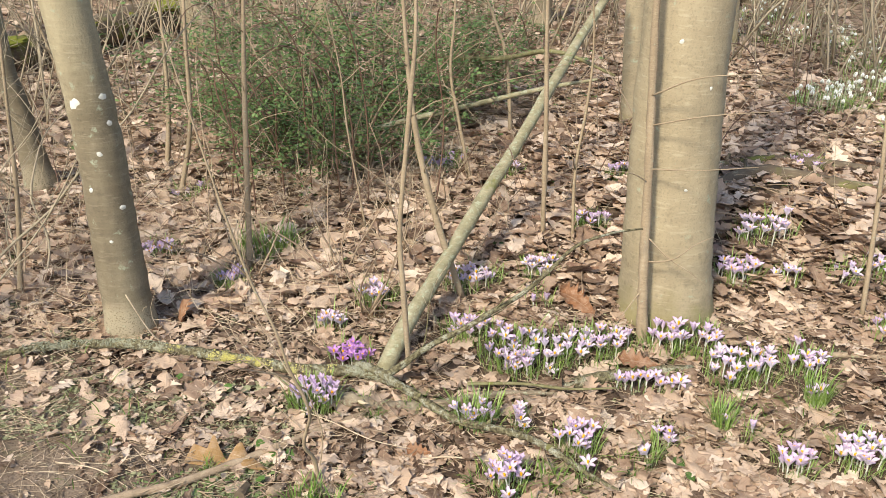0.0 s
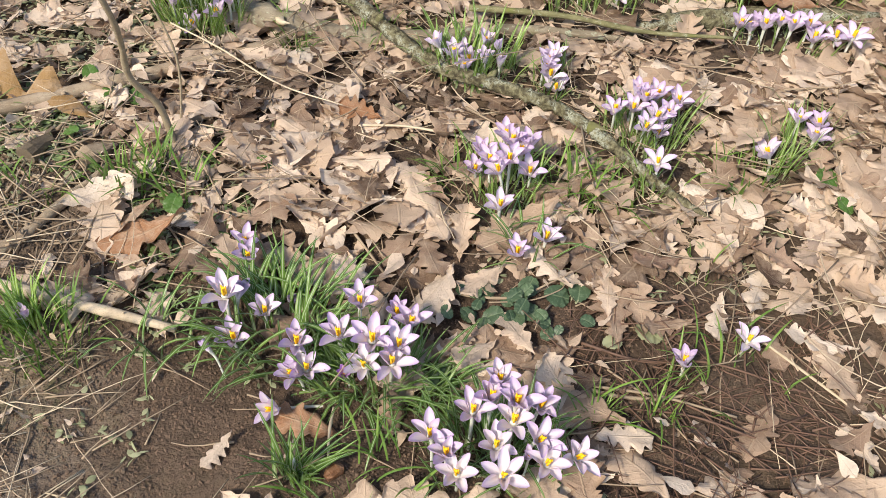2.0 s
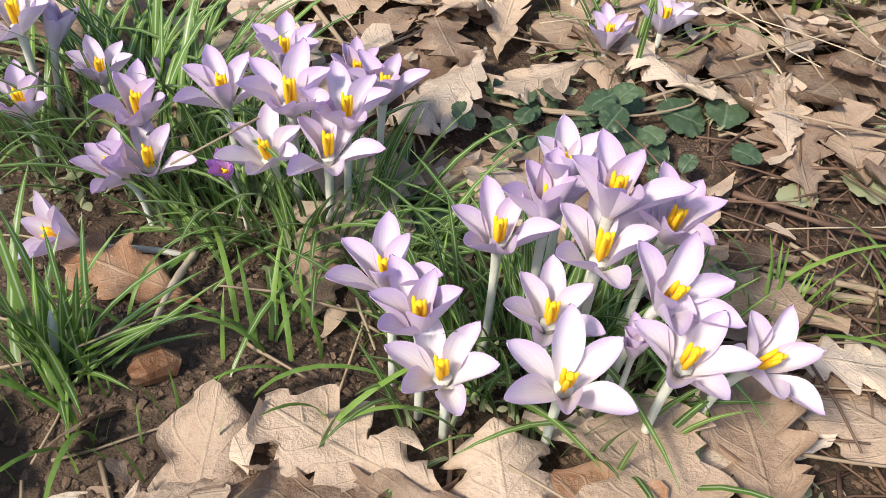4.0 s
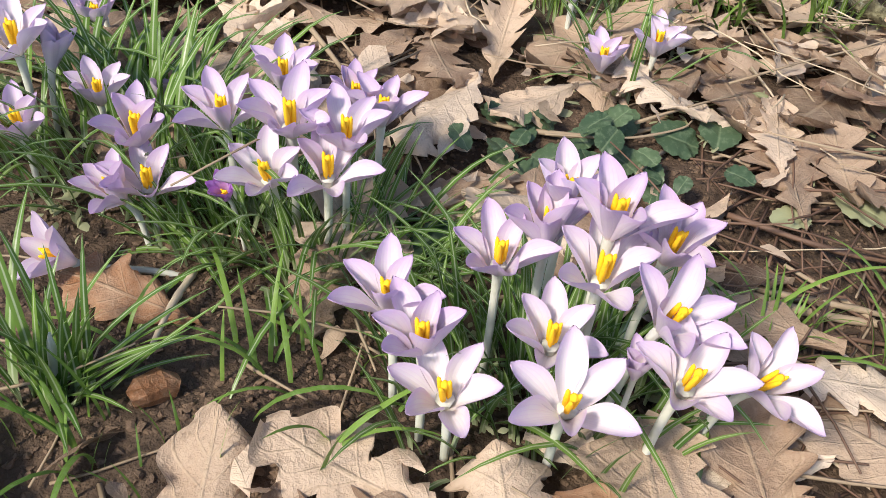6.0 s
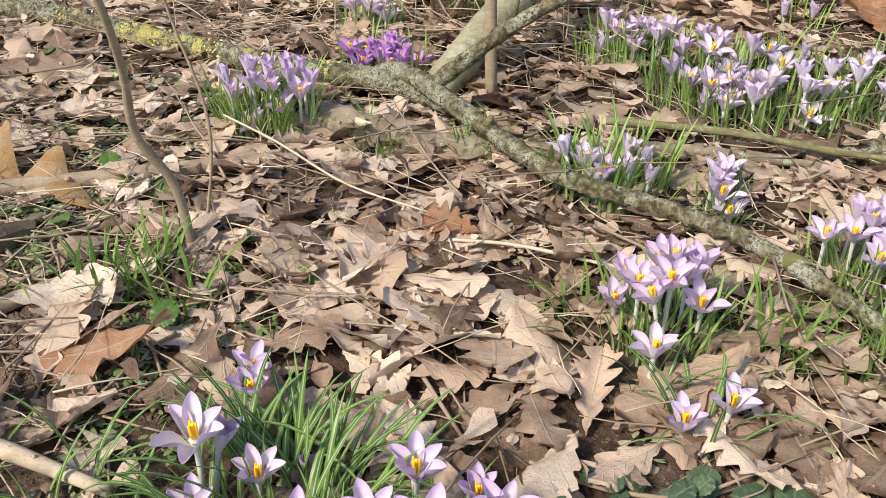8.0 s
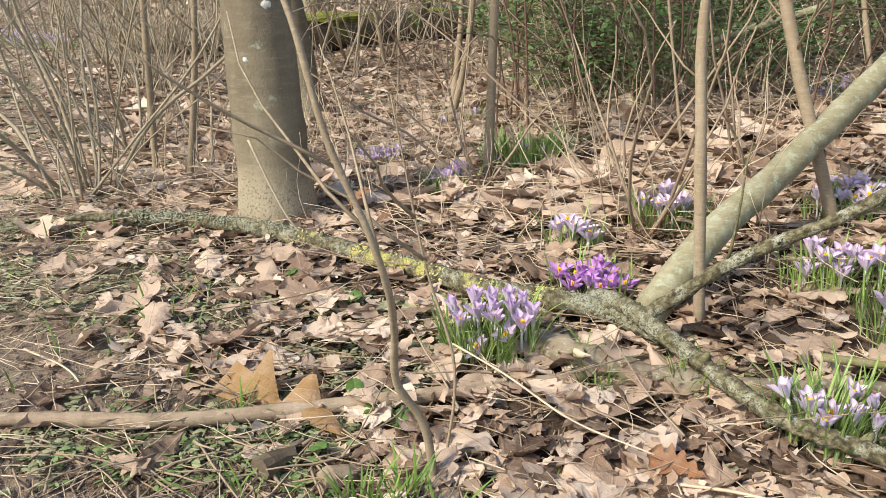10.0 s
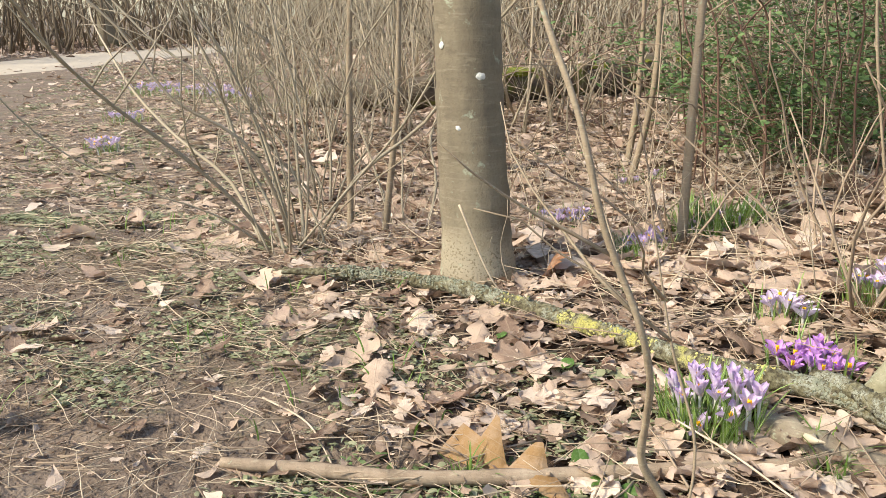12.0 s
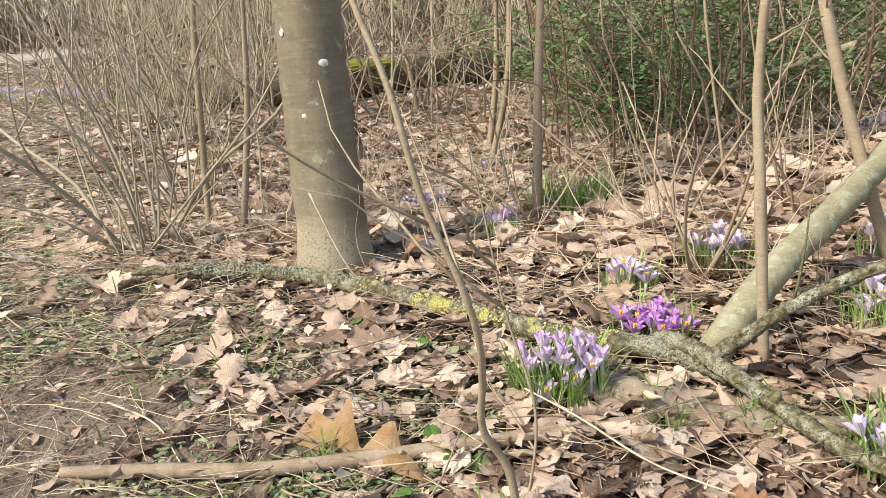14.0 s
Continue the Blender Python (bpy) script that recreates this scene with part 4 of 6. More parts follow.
woods()
for k, (x, y, r_) in enumerate([(-4.6, 8.2, 0.09), (-6.4, 11.0, 0.14), (-14.5, 11.0, 0.16), (-15.5, 15.0, 0.2), (-1.3, 9.5, 0.13), (0.9, 8.0, 0.1), (2.3, 6.9, 0.06), (3.3, 9.5, 0.14), (-16.0, 8.0, 0.2), (-3.2, 12.5, 0.2), (1.8, 12.0, 0.2), (5.2, 8.0, 0.16)]):
    z = float(ground(x, y))
    lean = rng.normal(size=2) * 0.2
    tree("tree", [(x, y, z), (x + lean[0] * 0.3, y + lean[1] * 0.3, z + 1.5), (x + lean[0], y + lean[1], z + 4), (x + lean[0] * 2, y + lean[1] * 2, z + 7.5)], [r_, r_ * 0.85, r_ * 0.6, 0.015], M_BARK if k % 2 else M_BARK_BROAD, "bare tree standing in the far wood", 2.5, 7.0, 1.8, 1.3)


# ---- crocuses ----
def petal_mesh(length, width, bow, cup, material, skew=0.0, back=None):
    """Spoon-shaped petal standing on its base, its hollow side towards -y."""
    s = np.concatenate([np.linspace(0, 0.8, 9), (0.86, 0.91, 0.95, 0.98, 1.0)])
    cols, v, uv = 7, [], []
    for t in s:
        ww = width / 2 * (0.22 + 0.78 * math.sin(min(t / 0.62, 1) * math.pi / 2) ** 1.25 if t < 0.62 else max(0.01, 1 - ((t - 0.62) / 0.38) ** 1.9) ** 0.55)
        for u in np.linspace(-1, 1, cols):
            y = bow * length * (1.6 * t * t - 1.25 * t ** 3.2) - cup * (u * ww) ** 2 / width * 2.2
            v.append((u * ww + skew * length * t * t, y, t * length * (1 - 0.02 * u * u) + 0.0005 * math.sin(9 * u + 7 * t)))
            uv.append((0.5 + u / 2, t))
    # two skins, a hair apart: the hollow side and the darker back
    v, f = np.array(v), grid_faces(len(s), cols)
    me = mesh_of("petal", np.vstack([v - (0, 0.00012, 0), v + (0, 0.00012, 0)]), np.vstack([f, f[:, ::-1] + len(v)]), material, np.vstack([uv, uv]))
    me.materials.append(back or material)
    me.polygons.foreach_set("material_index", np.repeat([0, 1], len(f)).astype(np.int32))
    return me


def stamen_mesh():
    """Three thick upright anthers round a short feathered stigma."""
    pieces = []
    for k in range(3):
        a = 2 * np.pi * k / 3 + 0.4
        out = np.array([math.cos(a), math.sin(a), 0])
        pieces.append(tube([out * 0.001, out * 0.0016 + (0, 0, 0.004), out * 0.0020 + (0, 0, 0.0055), out * 0.0024 + (0, 0, 0.011), out * 0.0030 + (0, 0, 0.0175), out * 0.0034 + (0, 0, 0.0190)], [0.0005, 0.0006, 0.0014, 0.0015, 0.0011, 0.0004], 7))
    pieces.append(tube([(0, 0, 0.004), (0.0004, 0, 0.012), (0.0006, 0.0003, 0.0165), (0.001, 0.0005, 0.0182)], [0.0006, 0.0009, 0.0019, 0.0012], 7, 0.15))
    return mesh_of("flower_centre", *join(pieces), M_ANTHER)


PETALS = {}
for tone, mat, back in (("lilac", M_PETAL, M_OUTER), ("pale", M_PETAL_PALE, M_OUTER_PALE), ("deep", M_PETAL_DEEP, M_PETAL_DEEP)):
    PETALS[tone] = [petal_mesh(0.039, 0.0142, 0.16, 0.9, mat, 0.03, back), petal_mesh(0.0375, 0.0136, 0.10, 1.1, mat, -0.04, back), petal_mesh(0.037, 0.0132, 0.2, 1.0, mat, 0.0, back), petal_mesh(0.036, 0.0126, 0.08, 1.3, mat, 0.05, back)]
STAMENS = stamen_mesh()


def blade_mesh(length, width, droop, name="leaf", material=None):
    """Grass-like crocus leaf that arches over, keeled along its pale stripe."""
    rows = 9
    v, uv = [], []
    for t in np.linspace(0, 1, rows):
        a = droop * t
        y, z = length * (1 - math.cos(a)) / max(droop, 0.01), length * math.sin(a) / max(droop, 0.01)
        w = width / 2 * (1 - t ** 3) ** 0.8 * (0.75 + 0.25 * min(1, t * 5))
        for u in (-1, 0, 1):
            v.append((u * w, y - (0.25 * w if u == 0 else 0), z))
            uv.append((0.5 + u / 2, t))
    return np.array(v), grid_faces(rows, 3), np.array(uv)


BLADES = [blade_mesh(l, w, d) for l, w, d in ((0.11, 0.0056, 0.5), (0.13, 0.0058, 1.0), (0.14, 0.0056, 1.6), (0.10, 0.0050, 0.3), (0.15, 0.0056, 2.0), (0.12, 0.0060, 1.3), (0.09, 0.0048, 0.8), (0.17, 0.0056, 1.45))]
UPRIGHT = np.array([0, 0, 0, 3, 3, 3, 6, 6, 1])
BLADE_MESHES = [mesh_of("leaf", *b[:2], M_BLADE, b[2]) for b in BLADES]

LIGHT_BLADES = [mesh_of("leaf", *b[:2], M_BLADE_LIGHT, b[2]) for b in BLADES]


def flower(clump, x, y, h, wide=0.75, tip=0.25, tip_way=-1.6, size=1.0, tone="lilac", turn=None, root=None):
    """One crocus flower: pale tube from the soil, six petals, orange stamens. wide: radians that the petals spread; tip: how far it nods."""
    turn = rng.uniform(0, 1.05) if turn is None else turn
    base = clump.location
    foot = Vector(root) - base if root else Vector((x - base.x - math.cos(tip_way) * tip * h * 0.5, y - base.y - math.sin(tip_way) * tip * h * 0.5, 0))
    foot.z = surface(base.x + foot.x, base.y + foot.y) - base.z - 0.006
    h, wide = h - 0.003 * size, wide * 0.86
    head = Vector((x - base.x, y - base.y, float(ground(x, y)) + h - 0.008 - base.z))
    size = size * 0.99
    up = Vector((math.cos(tip_way) * math.sin(tip), math.sin(tip_way) * math.sin(tip), math.cos(tip)))
    low = head - up * 0.014 * size
    mid = foot.lerp(low, 0.5) + Vector((0, 0, 0.1 * h))
    pts = smooth_path([np.array(foot), np.array(mid), np.array(low), np.array(head), np.array(head + up * 0.004)], 3)
    st = part("crocus_flower", mesh_of("crocus_flower", *tube(pts, [0.0024 * size, 0.0024 * size, 0.0026 * size, 0.0034 * size, 0.0048 * size], 7), M_TUBE), clump)
    q = Vector((0, 0, 1)).rotation_difference(up).to_matrix().to_4x4()
    for k in range(6):
        inner = k % 2
        spread = wide * (0.86 if inner else 1.0) + rng.normal() * 0.15
        yaw = turn + k * math.pi / 3 + rng.normal() * 0.07
        m = Matrix.Translation(head) @ q @ Matrix.Rotation(yaw, 4, "Z") @ Matrix.Translation((0, 0.0022 * size, -0.003 * size)) @ Matrix.Rotation(-spread, 4, "X") @ Matrix.Diagonal((size, size, size * (0.95 if inner else 1.0), 1))
        part("petal", PETALS[tone][int(rng.integers(0, 2)) + 2 * inner], st, m)
    part("flower_centre", STAMENS, st, Matrix.Translation(head + up * 0.001) @ q @ Matrix.Diagonal((size, size, size * (1.05 if wide > 0.3 else 0.75), 1)), "bright orange stamens")
    return st


def bloom(clump, x, y, z, wide=0.75, tip=0.25, tip_way=-1.6, size=1.0, tone="lilac", turn=None, root=None):
    """A flower placed by the middle of its stamens."""
    up = Vector((math.cos(tip_way) * math.sin(tip), math.sin(tip_way) * math.sin(tip), math.cos(tip)))
    p = Vector((x, y, z)) - up * 0.0115 * size
    return flower(clump, p.x, p.y, p.z - float(ground(p.x, p.y)) + 0.008 + 0.003 * size, wide, tip, tip_way, size, tone, turn, root)


def leaf_poses(n, rx, ry, base, lean=0.35, size=1.0):
    a, rr = rng.uniform(0, 2 * np.pi, n), np.sqrt(rng.uniform(0, 1, n))
    x, y = rr * np.cos(a) * rx, rr * np.sin(a) * ry
    z = np.array([surface(base.x + i, base.y + j) - base.z - 0.004 for i, j in zip(x, y)])
    yaw = a - np.pi / 2 + rng.normal(size=n) * 0.9
    return turns(yaw, np.abs(rng.normal(0, lean, n)), yaw + np.pi / 2, rng.uniform(0.65, 1.15, n) * size, np.stack([x, y, z], -1))


CLUMPS = [(0.34, 1.52, 0.10), (0.08, 1.59, 0.10), (0.17, 1.61, 0.10), (0.0, 1.66, 0.10), (-0.08, 1.67, 0.08), (0.15, 1.49, 0.07)]


def clump_at(x, y, label, group="crocus clumps"):
    return thing("crocus_clump", Matrix.Translation(Vector((x, y, surface(x, y)))), label, "crocus", group)


def leaves_apart(clump, n, rx, ry, dx=0.0, dy=0.0, size=1.0, lean=0.35, stiff=False):
    base = clump.location + Vector((dx, dy, 0))
    for k, m in enumerate(leaf_poses(n, rx, ry, base, lean, size)):
        part("leaf", BLADE_MESHES[int(rng.choice(UPRIGHT) if stiff else rng.integers(0, len(BLADE_MESHES)))], clump, Matrix.Translation((dx, dy, 0)) @ Matrix(m.tolist()))


def crocus_clump(x, y, n, rx, ry=None, tone="lilac", leaves=None, h=0.085, wide=0.7, size=0.9, label=None, leaf_size=0.82):
    ry = ry or rx
    CLUMPS.append((x, y, max(rx, ry) + 0.02))
    c = clump_at(x, y, label or {"lilac": "clump of open lilac crocuses with grassy leaves", "pale": "clump of pale lilac-white crocuses with grassy leaves", "deep": "clump of deep purple crocuses in dry leaves"}[tone])
    got = []
    for k in range(n):
        best = None
        for _ in range(12):
            a, rr = rng.uniform(0, 2 * np.pi), math.sqrt(rng.uniform(0, 1))
            q = (x + rx * rr * math.cos(a), y + ry * rr * math.sin(a))
            d = min([math.hypot(q[0] - g[0], q[1] - g[1]) for g in got] or [1])
            if best is None or d > best[0]:
                best = (d, q)
        got.append(best[1])
        flower(c, *best[1], h * rng.uniform(0.45, 0.78), max(0.15, rng.normal(wide * 1.12, 0.2)), abs(rng.normal(0.15, 0.15)), rng.normal(-1.9, 0.8), size * rng.uniform(0.85, 1.1), tone)
    m = leaf_poses(int(1.6 * (leaves or 10 + 7 * n)), rx * 1.15 + 0.015, ry * 1.15 + 0.015, c.location, 0.17, leaf_size)
    kinds = UPRIGHT[rng.integers(0, len(UPRIGHT), len(m))]
    if -0.5 < x < 0.75 and y < 2.42:
        for k, q in zip(kinds, m):
            part("leaf", LIGHT_BLADES[k], c, Matrix(q.tolist()))
    else:
        tagged(part("leaf_tuft", scatter("leaf_tuft", BLADES, m, kinds, M_BLADES), c, None, "narrow green leaves with pale stripe"), kind="stuff")
    return c


# the two clumps that the camera bends down to, flower by flower
c = clump_at(0.34, 1.52, "dense clump of wide-open pale lilac crocuses with orange stamens", "near crocus clumps")
bloom(c, 0.290, 1.460, 0.033, 0.92, 0.34, -1.75, 1.02, "pale", 0.55)
bloom(c, 0.346, 1.459, 0.045, 0.95, 0.40, -1.45, 1.05, "pale", 0.25)
bloom(c, 0.333, 1.501, 0.044, 0.80, 0.17, -1.6, 0.98, "pale", 0.1)
bloom(c, 0.274, 1.476, 0.049, 0.72, 0.17, -1.9, 1.02, "lilac", 0.7)
bloom(c, 0.251, 1.499, 0.049, 0.75, 0.18, -2.2, 1.0, "lilac", 0.2)
bloom(c, 0.299, 1.537, 0.058, 0.74, 0.13, -1.7, 1.0, "lilac", 0.52)
bloom(c, 0.320, 1.552, 0.071, 0.62, 0.09, -1.6, 1.08, "lilac", 0.05)
bloom(c, 0.326, 1.573, 0.079, 0.60, 0.09, -1.4, 1.05, "pale", 0.4)
bloom(c, 0.350, 1.530, 0.100, 0.72, 0.13, -1.3, 1.10, "lilac", 0.55)
bloom(c, 0.350, 1.520, 0.075, 0.85, 0.19, -1.5, 1.12, "pale", 0.3)
bloom(c, 0.381, 1.542, 0.082, 0.80, 0.21, -0.9, 1.0, "lilac", 0.8)
bloom(c, 0.384, 1.497, 0.074, 0.75, 0.42, -0.9, 1.02, "lilac", 0.15)
bloom(c, 0.396, 1.478, 0.057, 0.82, 0.30, -1.2, 1.02, "pale", 0.5)
bloom(c, 0.435, 1.501, 0.045, 0.88, 0.50, -0.75, 0.98, "pale", 0.0)
bloom(c, 0.374, 1.489, 0.046, 0.16, 0.18, -1.5, 0.60, "lilac", 0.3)
leaves_apart(c, 150, 0.085, 0.042, -0.01, 0.018, 0.85, 0.25, True)
leaves_apart(c, 34, 0.09, 0.02, 0.01, -0.04, 0.62, 0.6)
c = clump_at(0.12, 1.60, "broad clump of pale lilac crocuses over spreading striped leaves", "near crocus clumps")
bloom(c, 0.106, 1.631, 0.051, 0.72, 0.18, -1.9, 1.06, "lilac", 0.5)
bloom(c, 0.154, 1.622, 0.062, 0.76, 0.17, -1.6, 1.18, "lilac", 0.1)
bloom(c, 0.122, 1.693, 0.051, 0.72, 0.09, -1.6, 1.05, "lilac", 0.3)
bloom(c, 0.190, 1.621, 0.060, 0.66, 0.15, -1.5, 1.05, "lilac", 0.7)
bloom(c, 0.199, 1.670, 0.051, 0.68, 0.12, -1.1, 1.0, "lilac", 0.9)
bloom(c, 0.176, 1.684, 0.050, 0.50, 0.12, -1.4, 0.9, "lilac", 0.2)
bloom(c, 0.148, 1.597, 0.035, 0.90, 0.40, -1.8, 1.0, "pale", 0.2)
bloom(c, 0.184, 1.605, 0.042, 0.88, 0.22, -1.4, 1.08, "lilac", 0.55)
bloom(c, 0.123, 1.592, 0.017, 0.34, 0.55, -1.7, 0.60, "deep", 0.4)
bloom(c, 0.050, 1.623, 0.031, 0.74, 0.17, -1.5, 1.1, "lilac", 0.25)
bloom(c, 0.070, 1.595, 0.013, 0.80, 0.23, -1.3, 1.05, "lilac", 0.6)
bloom(c, 0.052, 1.585, 0.008, 0.70, 0.50, -2.4, 0.95, "lilac", 0.1)
bloom(c, -0.042, 1.629, 0.011, 0.75, 0.18, -1.7, 1.04, "lilac", 0.45)
bloom(c, -0.012, 1.680, 0.016, 0.78, 0.15, -1.3, 0.95, "pale", 0.8)
bloom(c, -0.064, 1.671, 0.052, 0.85, 0.15, -1.5, 1.16, "pale", 0.35)
bloom(c, -0.062, 1.766, 0.029, 0.70, 0.15, -1.3, 1.0, "lilac", 0.0)
bloom(c, -0.051, 1.691, 0.032, 0.35, 0.18, 0.1, 1.0, "pale", 0.6)
bloom(c, -0.075, 1.795, 0.030, 0.62, 0.15, -1.9, 0.95, "lilac", 0.2)
bloom(c, 0.035, 1.541, -0.017, 0.70, 0.85, -2.3, 1.0, "pale", 0.2, (0.109, 1.58, 0))
bloom(c, -0.069, 1.603, 0.010, 0.10, 0.65, 2.9, 0.72, "lilac", 0.2)
bloom(c, 0.015, 1.72, 0.000, 0.12, 0.50, -0.4, 0.7, "lilac", 0.2)
leaves_apart(c, 210, 0.11, 0.042, 0.04, 0.018, 0.78, 0.6)
leaves_apart(c, 70, 0.07, 0.03, 0.04, 0.03, 0.8, 0.25, True)
leaves_apart(c, 170, 0.085, 0.075, -0.11, 0.075, 1.0, 0.34)
leaves_apart(c, 25, 0.05, 0.04, -0.28, 0.03, 0.85, 0.35)
leaves_apart(c, 22, 0.06, 0.02, 0.20, -0.02, 0.95, 0.7)

# a young shoot in front: pale sheath, broad leaves leaning to one side
c = clump_at(0.088, 1.455, "sheathed shoot of broad striped crocus leaves without a flower")
part("sheath", mesh_of("sheath", *tube([(0, 0, -0.01), (0.001, 0.001, 0.025), (0.002, 0.002, 0.036), (0.003, 0.002, 0.046)], [0.0030, 0.0032, 0.0026, 0.0006], 8), M_TUBE), c, None, "white papery sheath")
for k in range(52):
    way = rng.uniform(0, 6.28) if k < 40 else rng.normal(-0.1, 0.4)
    x, y = rng.normal() * 0.010, rng.normal() * 0.008
    m = turns(np.array([way - 1.57]), np.array([abs(rng.normal(0.0, 0.16)) if k < 40 else rng.uniform(0.4, 0.9)]), np.array([way]), np.array([rng.uniform(0.6, 1.0)]), np.array([(x, y, -0.006)]))[0]
    part("leaf", BLADE_MESHES[int(rng.choice([0, 0, 3, 3, 1, 6]))], c, Matrix(m.tolist()))


# crocuses about them
c = clump_at(0.35, 1.868, "pair of pointed pale crocuses on white stalks")
bloom(c, 0.331, 1.861, 0.028, 0.62, 0.07, -1.5, 0.95, "lilac", 0.3, (0.335, 1.865, 0))
bloom(c, 0.373, 1.896, 0.035, 0.72, 0.09, -1.2, 1.0, "pale", 0.1, (0.368, 1.895, 0))
leaves_apart(c, 16, 0.025, 0.03, 0.0, 0.01, 0.8, 0.3)
c = clump_at(0.30, 1.925, "single pale crocus on a short stalk")
bloom(c, 0.295, 1.933, 0.054, 0.68, 0.09, -1.5, 1.0, "pale", 0.2)
leaves_apart(c, 10, 0.02, 0.02, 0.0, 0.0, 0.75, 0.3)


def placed_clump(x, y, label, heads, tone, n_leaves, rx, ry, leaf_size=0.8, size=0.95):
    """A clump whose open flowers stand at given places; heads: (x, y, z of the stamens, spread, nod)."""
    CLUMPS.append((x, y, max(rx, ry) + 0.02))
    c = clump_at(x, y, label)
    for hx, hy, hz, wide, tip in heads:
        bloom(c, hx, hy, hz, wide, tip, rng.normal(-1.7, 0.4), size * rng.uniform(0.93, 1.08), tone)
    for k, m in enumerate(leaf_poses(n_leaves, rx, ry, c.location, 0.2, leaf_size)):
        part("leaf", LIGHT_BLADES[int(rng.choice(UPRIGHT))], c, Matrix(m.tolist()))
    return c


placed_clump(0.295, 2.01, "tight clump of open lilac crocuses before the fallen limb", [(0.254, 2.032, 0.078, 0.6, 0.15), (0.283, 1.975, 0.090, 0.85, 0.3), (0.299, 1.99, 0.104, 0.8, 0.25), (0.316, 2.021, 0.098, 0.7, 0.2), (0.334, 1.998, 0.077, 0.85, 0.3), (0.287, 2.090, 0.075, 0.65, 0.1), (0.246, 2.012, 0.054, 0.5, 0.2), (0.328, 2.035, 0.103, 0.65, 0.1), (0.268, 2.00, 0.088, 0.7, 0.2), (0.300, 2.035, 0.106, 0.6, 0.1)], "lilac", 90, 0.065, 0.055)
placed_clump(0.52, 2.17, "clump of open lilac crocuses behind the fallen limb", [(0.465, 2.164, 0.104, 0.85, 0.2), (0.496, 2.173, 0.106, 0.75, 0.2), (0.514, 2.185, 0.121, 0.65, 0.1), (0.573, 2.205, 0.112, 0.8, 0.25), (0.518, 2.13, 0.100, 0.8, 0.3), (0.543, 2.145, 0.080, 0.85, 0.3), (0.538, 2.165, 0.100, 0.7, 0.2), (0.500, 2.20, 0.120, 0.6, 0.1), (0.535, 2.205, 0.118, 0.6, 0.1), (0.555, 2.18, 0.098, 0.75, 0.2)], "lilac", 100, 0.075, 0.055)
placed_clump(0.54, 2.06, "single lilac crocus beside the fallen limb", [(0.537, 2.052, 0.090, 0.95, 0.3)], "lilac", 26, 0.03, 0.03)
placed_clump(-0.335, 2.355, "dense bunch of half-open pale lilac crocuses below the fallen branch", [(-0.377, 2.33, 0.100, 0.5, 0.25), (-0.337, 2.315, 0.068, 0.8, 0.5), (-0.288, 2.32, 0.096, 0.8, 0.45), (-0.265, 2.33, 0.119, 0.6, 0.35), (-0.313, 2.33, 0.121, 0.55, 0.3), (-0.391, 2.34, 0.122, 0.3, 0.15), (-0.365, 2.36, 0.136, 0.28, 0.1), (-0.335, 2.37, 0.134, 0.3, 0.1), (-0.305, 2.37, 0.142, 0.3, 0.1), (-0.275, 2.36, 0.142, 0.28, 0.15), (-0.35, 2.345, 0.118, 0.35, 0.15), (-0.325, 2.35, 0.128, 0.3, 0.1), (-0.29, 2.35, 0.135, 0.32, 0.2), (-0.255, 2.35, 0.130, 0.3, 0.2), (-0.40, 2.355, 0.108, 0.35, 0.3), (-0.37, 2.38, 0.126, 0.25, 0.1)], "lilac", 200, 0.085, 0.06, 0.95, 1.0)
crocus_clump(0.205, 2.285, 9, 0.065, 0.035, "pale", 90, 0.10, 0.35, 0.95, "half-closed pale crocuses among many pale-striped leaves", 1.0)
placed_clump(0.352, 2.27, "row of pale crocuses beside the fallen limb", [(0.350, 2.26, 0.096, 0.75, 0.2), (0.363, 2.251, 0.075, 0.85, 0.3), (0.342, 2.281, 0.109, 0.7, 0.15), (0.352, 2.30, 0.112, 0.65, 0.15), (0.338, 2.27, 0.10, 0.6, 0.2)], "pale", 34, 0.03, 0.05)
crocus_clump(-0.23, 2.61, 12, 0.065, 0.04, "deep", 30, 0.06, 0.78, 1.0)
crocus_clump(-0.325, 2.80, 5, 0.04, 0.03, "pale", 24, 0.08, 0.75, 1.0)
crocus_clump(-0.175, 2.98, 10, 0.06, 0.04, "pale", 90, 0.10, 0.55, 0.95)
crocus_clump(0.18, 2.74, 12, 0.07, 0.045, "lilac", 75, 0.09, 0.6, 1.0)
crocus_clump(0.32, 2.62, 13, 0.075, 0.10, "lilac", 110, 0.10, 0.62, 0.98)
crocus_clump(0.36, 2.52, 8, 0.05, 0.04, "lilac", 50, 0.09, 0.62, 0.95)
crocus_clump(0.45, 2.60, 12, 0.07, 0.10, "pale", 110, 0.10, 0.62, 0.98)
crocus_clump(0.58, 2.63, 11, 0.08, 0.07, "pale", 90, 0.10, 0.65, 0.95)
crocus_clump(0.70, 2.64, 7, 0.06, 0.06, "lilac", 60, 0.10, 0.65, 0.95)
crocus_clump(0.90, 2.66, 10, 0.06, 0.05, "lilac", 70, 0.10, 0.62, 1.0)
crocus_clump(1.03, 2.66, 7, 0.06, 0.05, "lilac", 60, 0.10, 0.62, 0.95)
crocus_clump(1.08, 2.52, 11, 0.055, 0.07, "pale", 90, 0.11, 0.65, 1.0)
crocus_clump(1.19, 2.52, 9, 0.05, 0.06, "pale", 70, 0.10, 0.68, 1.0)
crocus_clump(1.35, 2.55, 7, 0.07, 0.05, "lilac", 60, 0.09, 0.65, 1.0)
crocus_clump(0.72, 2.46, 4, 0.03, 0.02, "lilac", 8, 0.075, 0.7, 1.0)
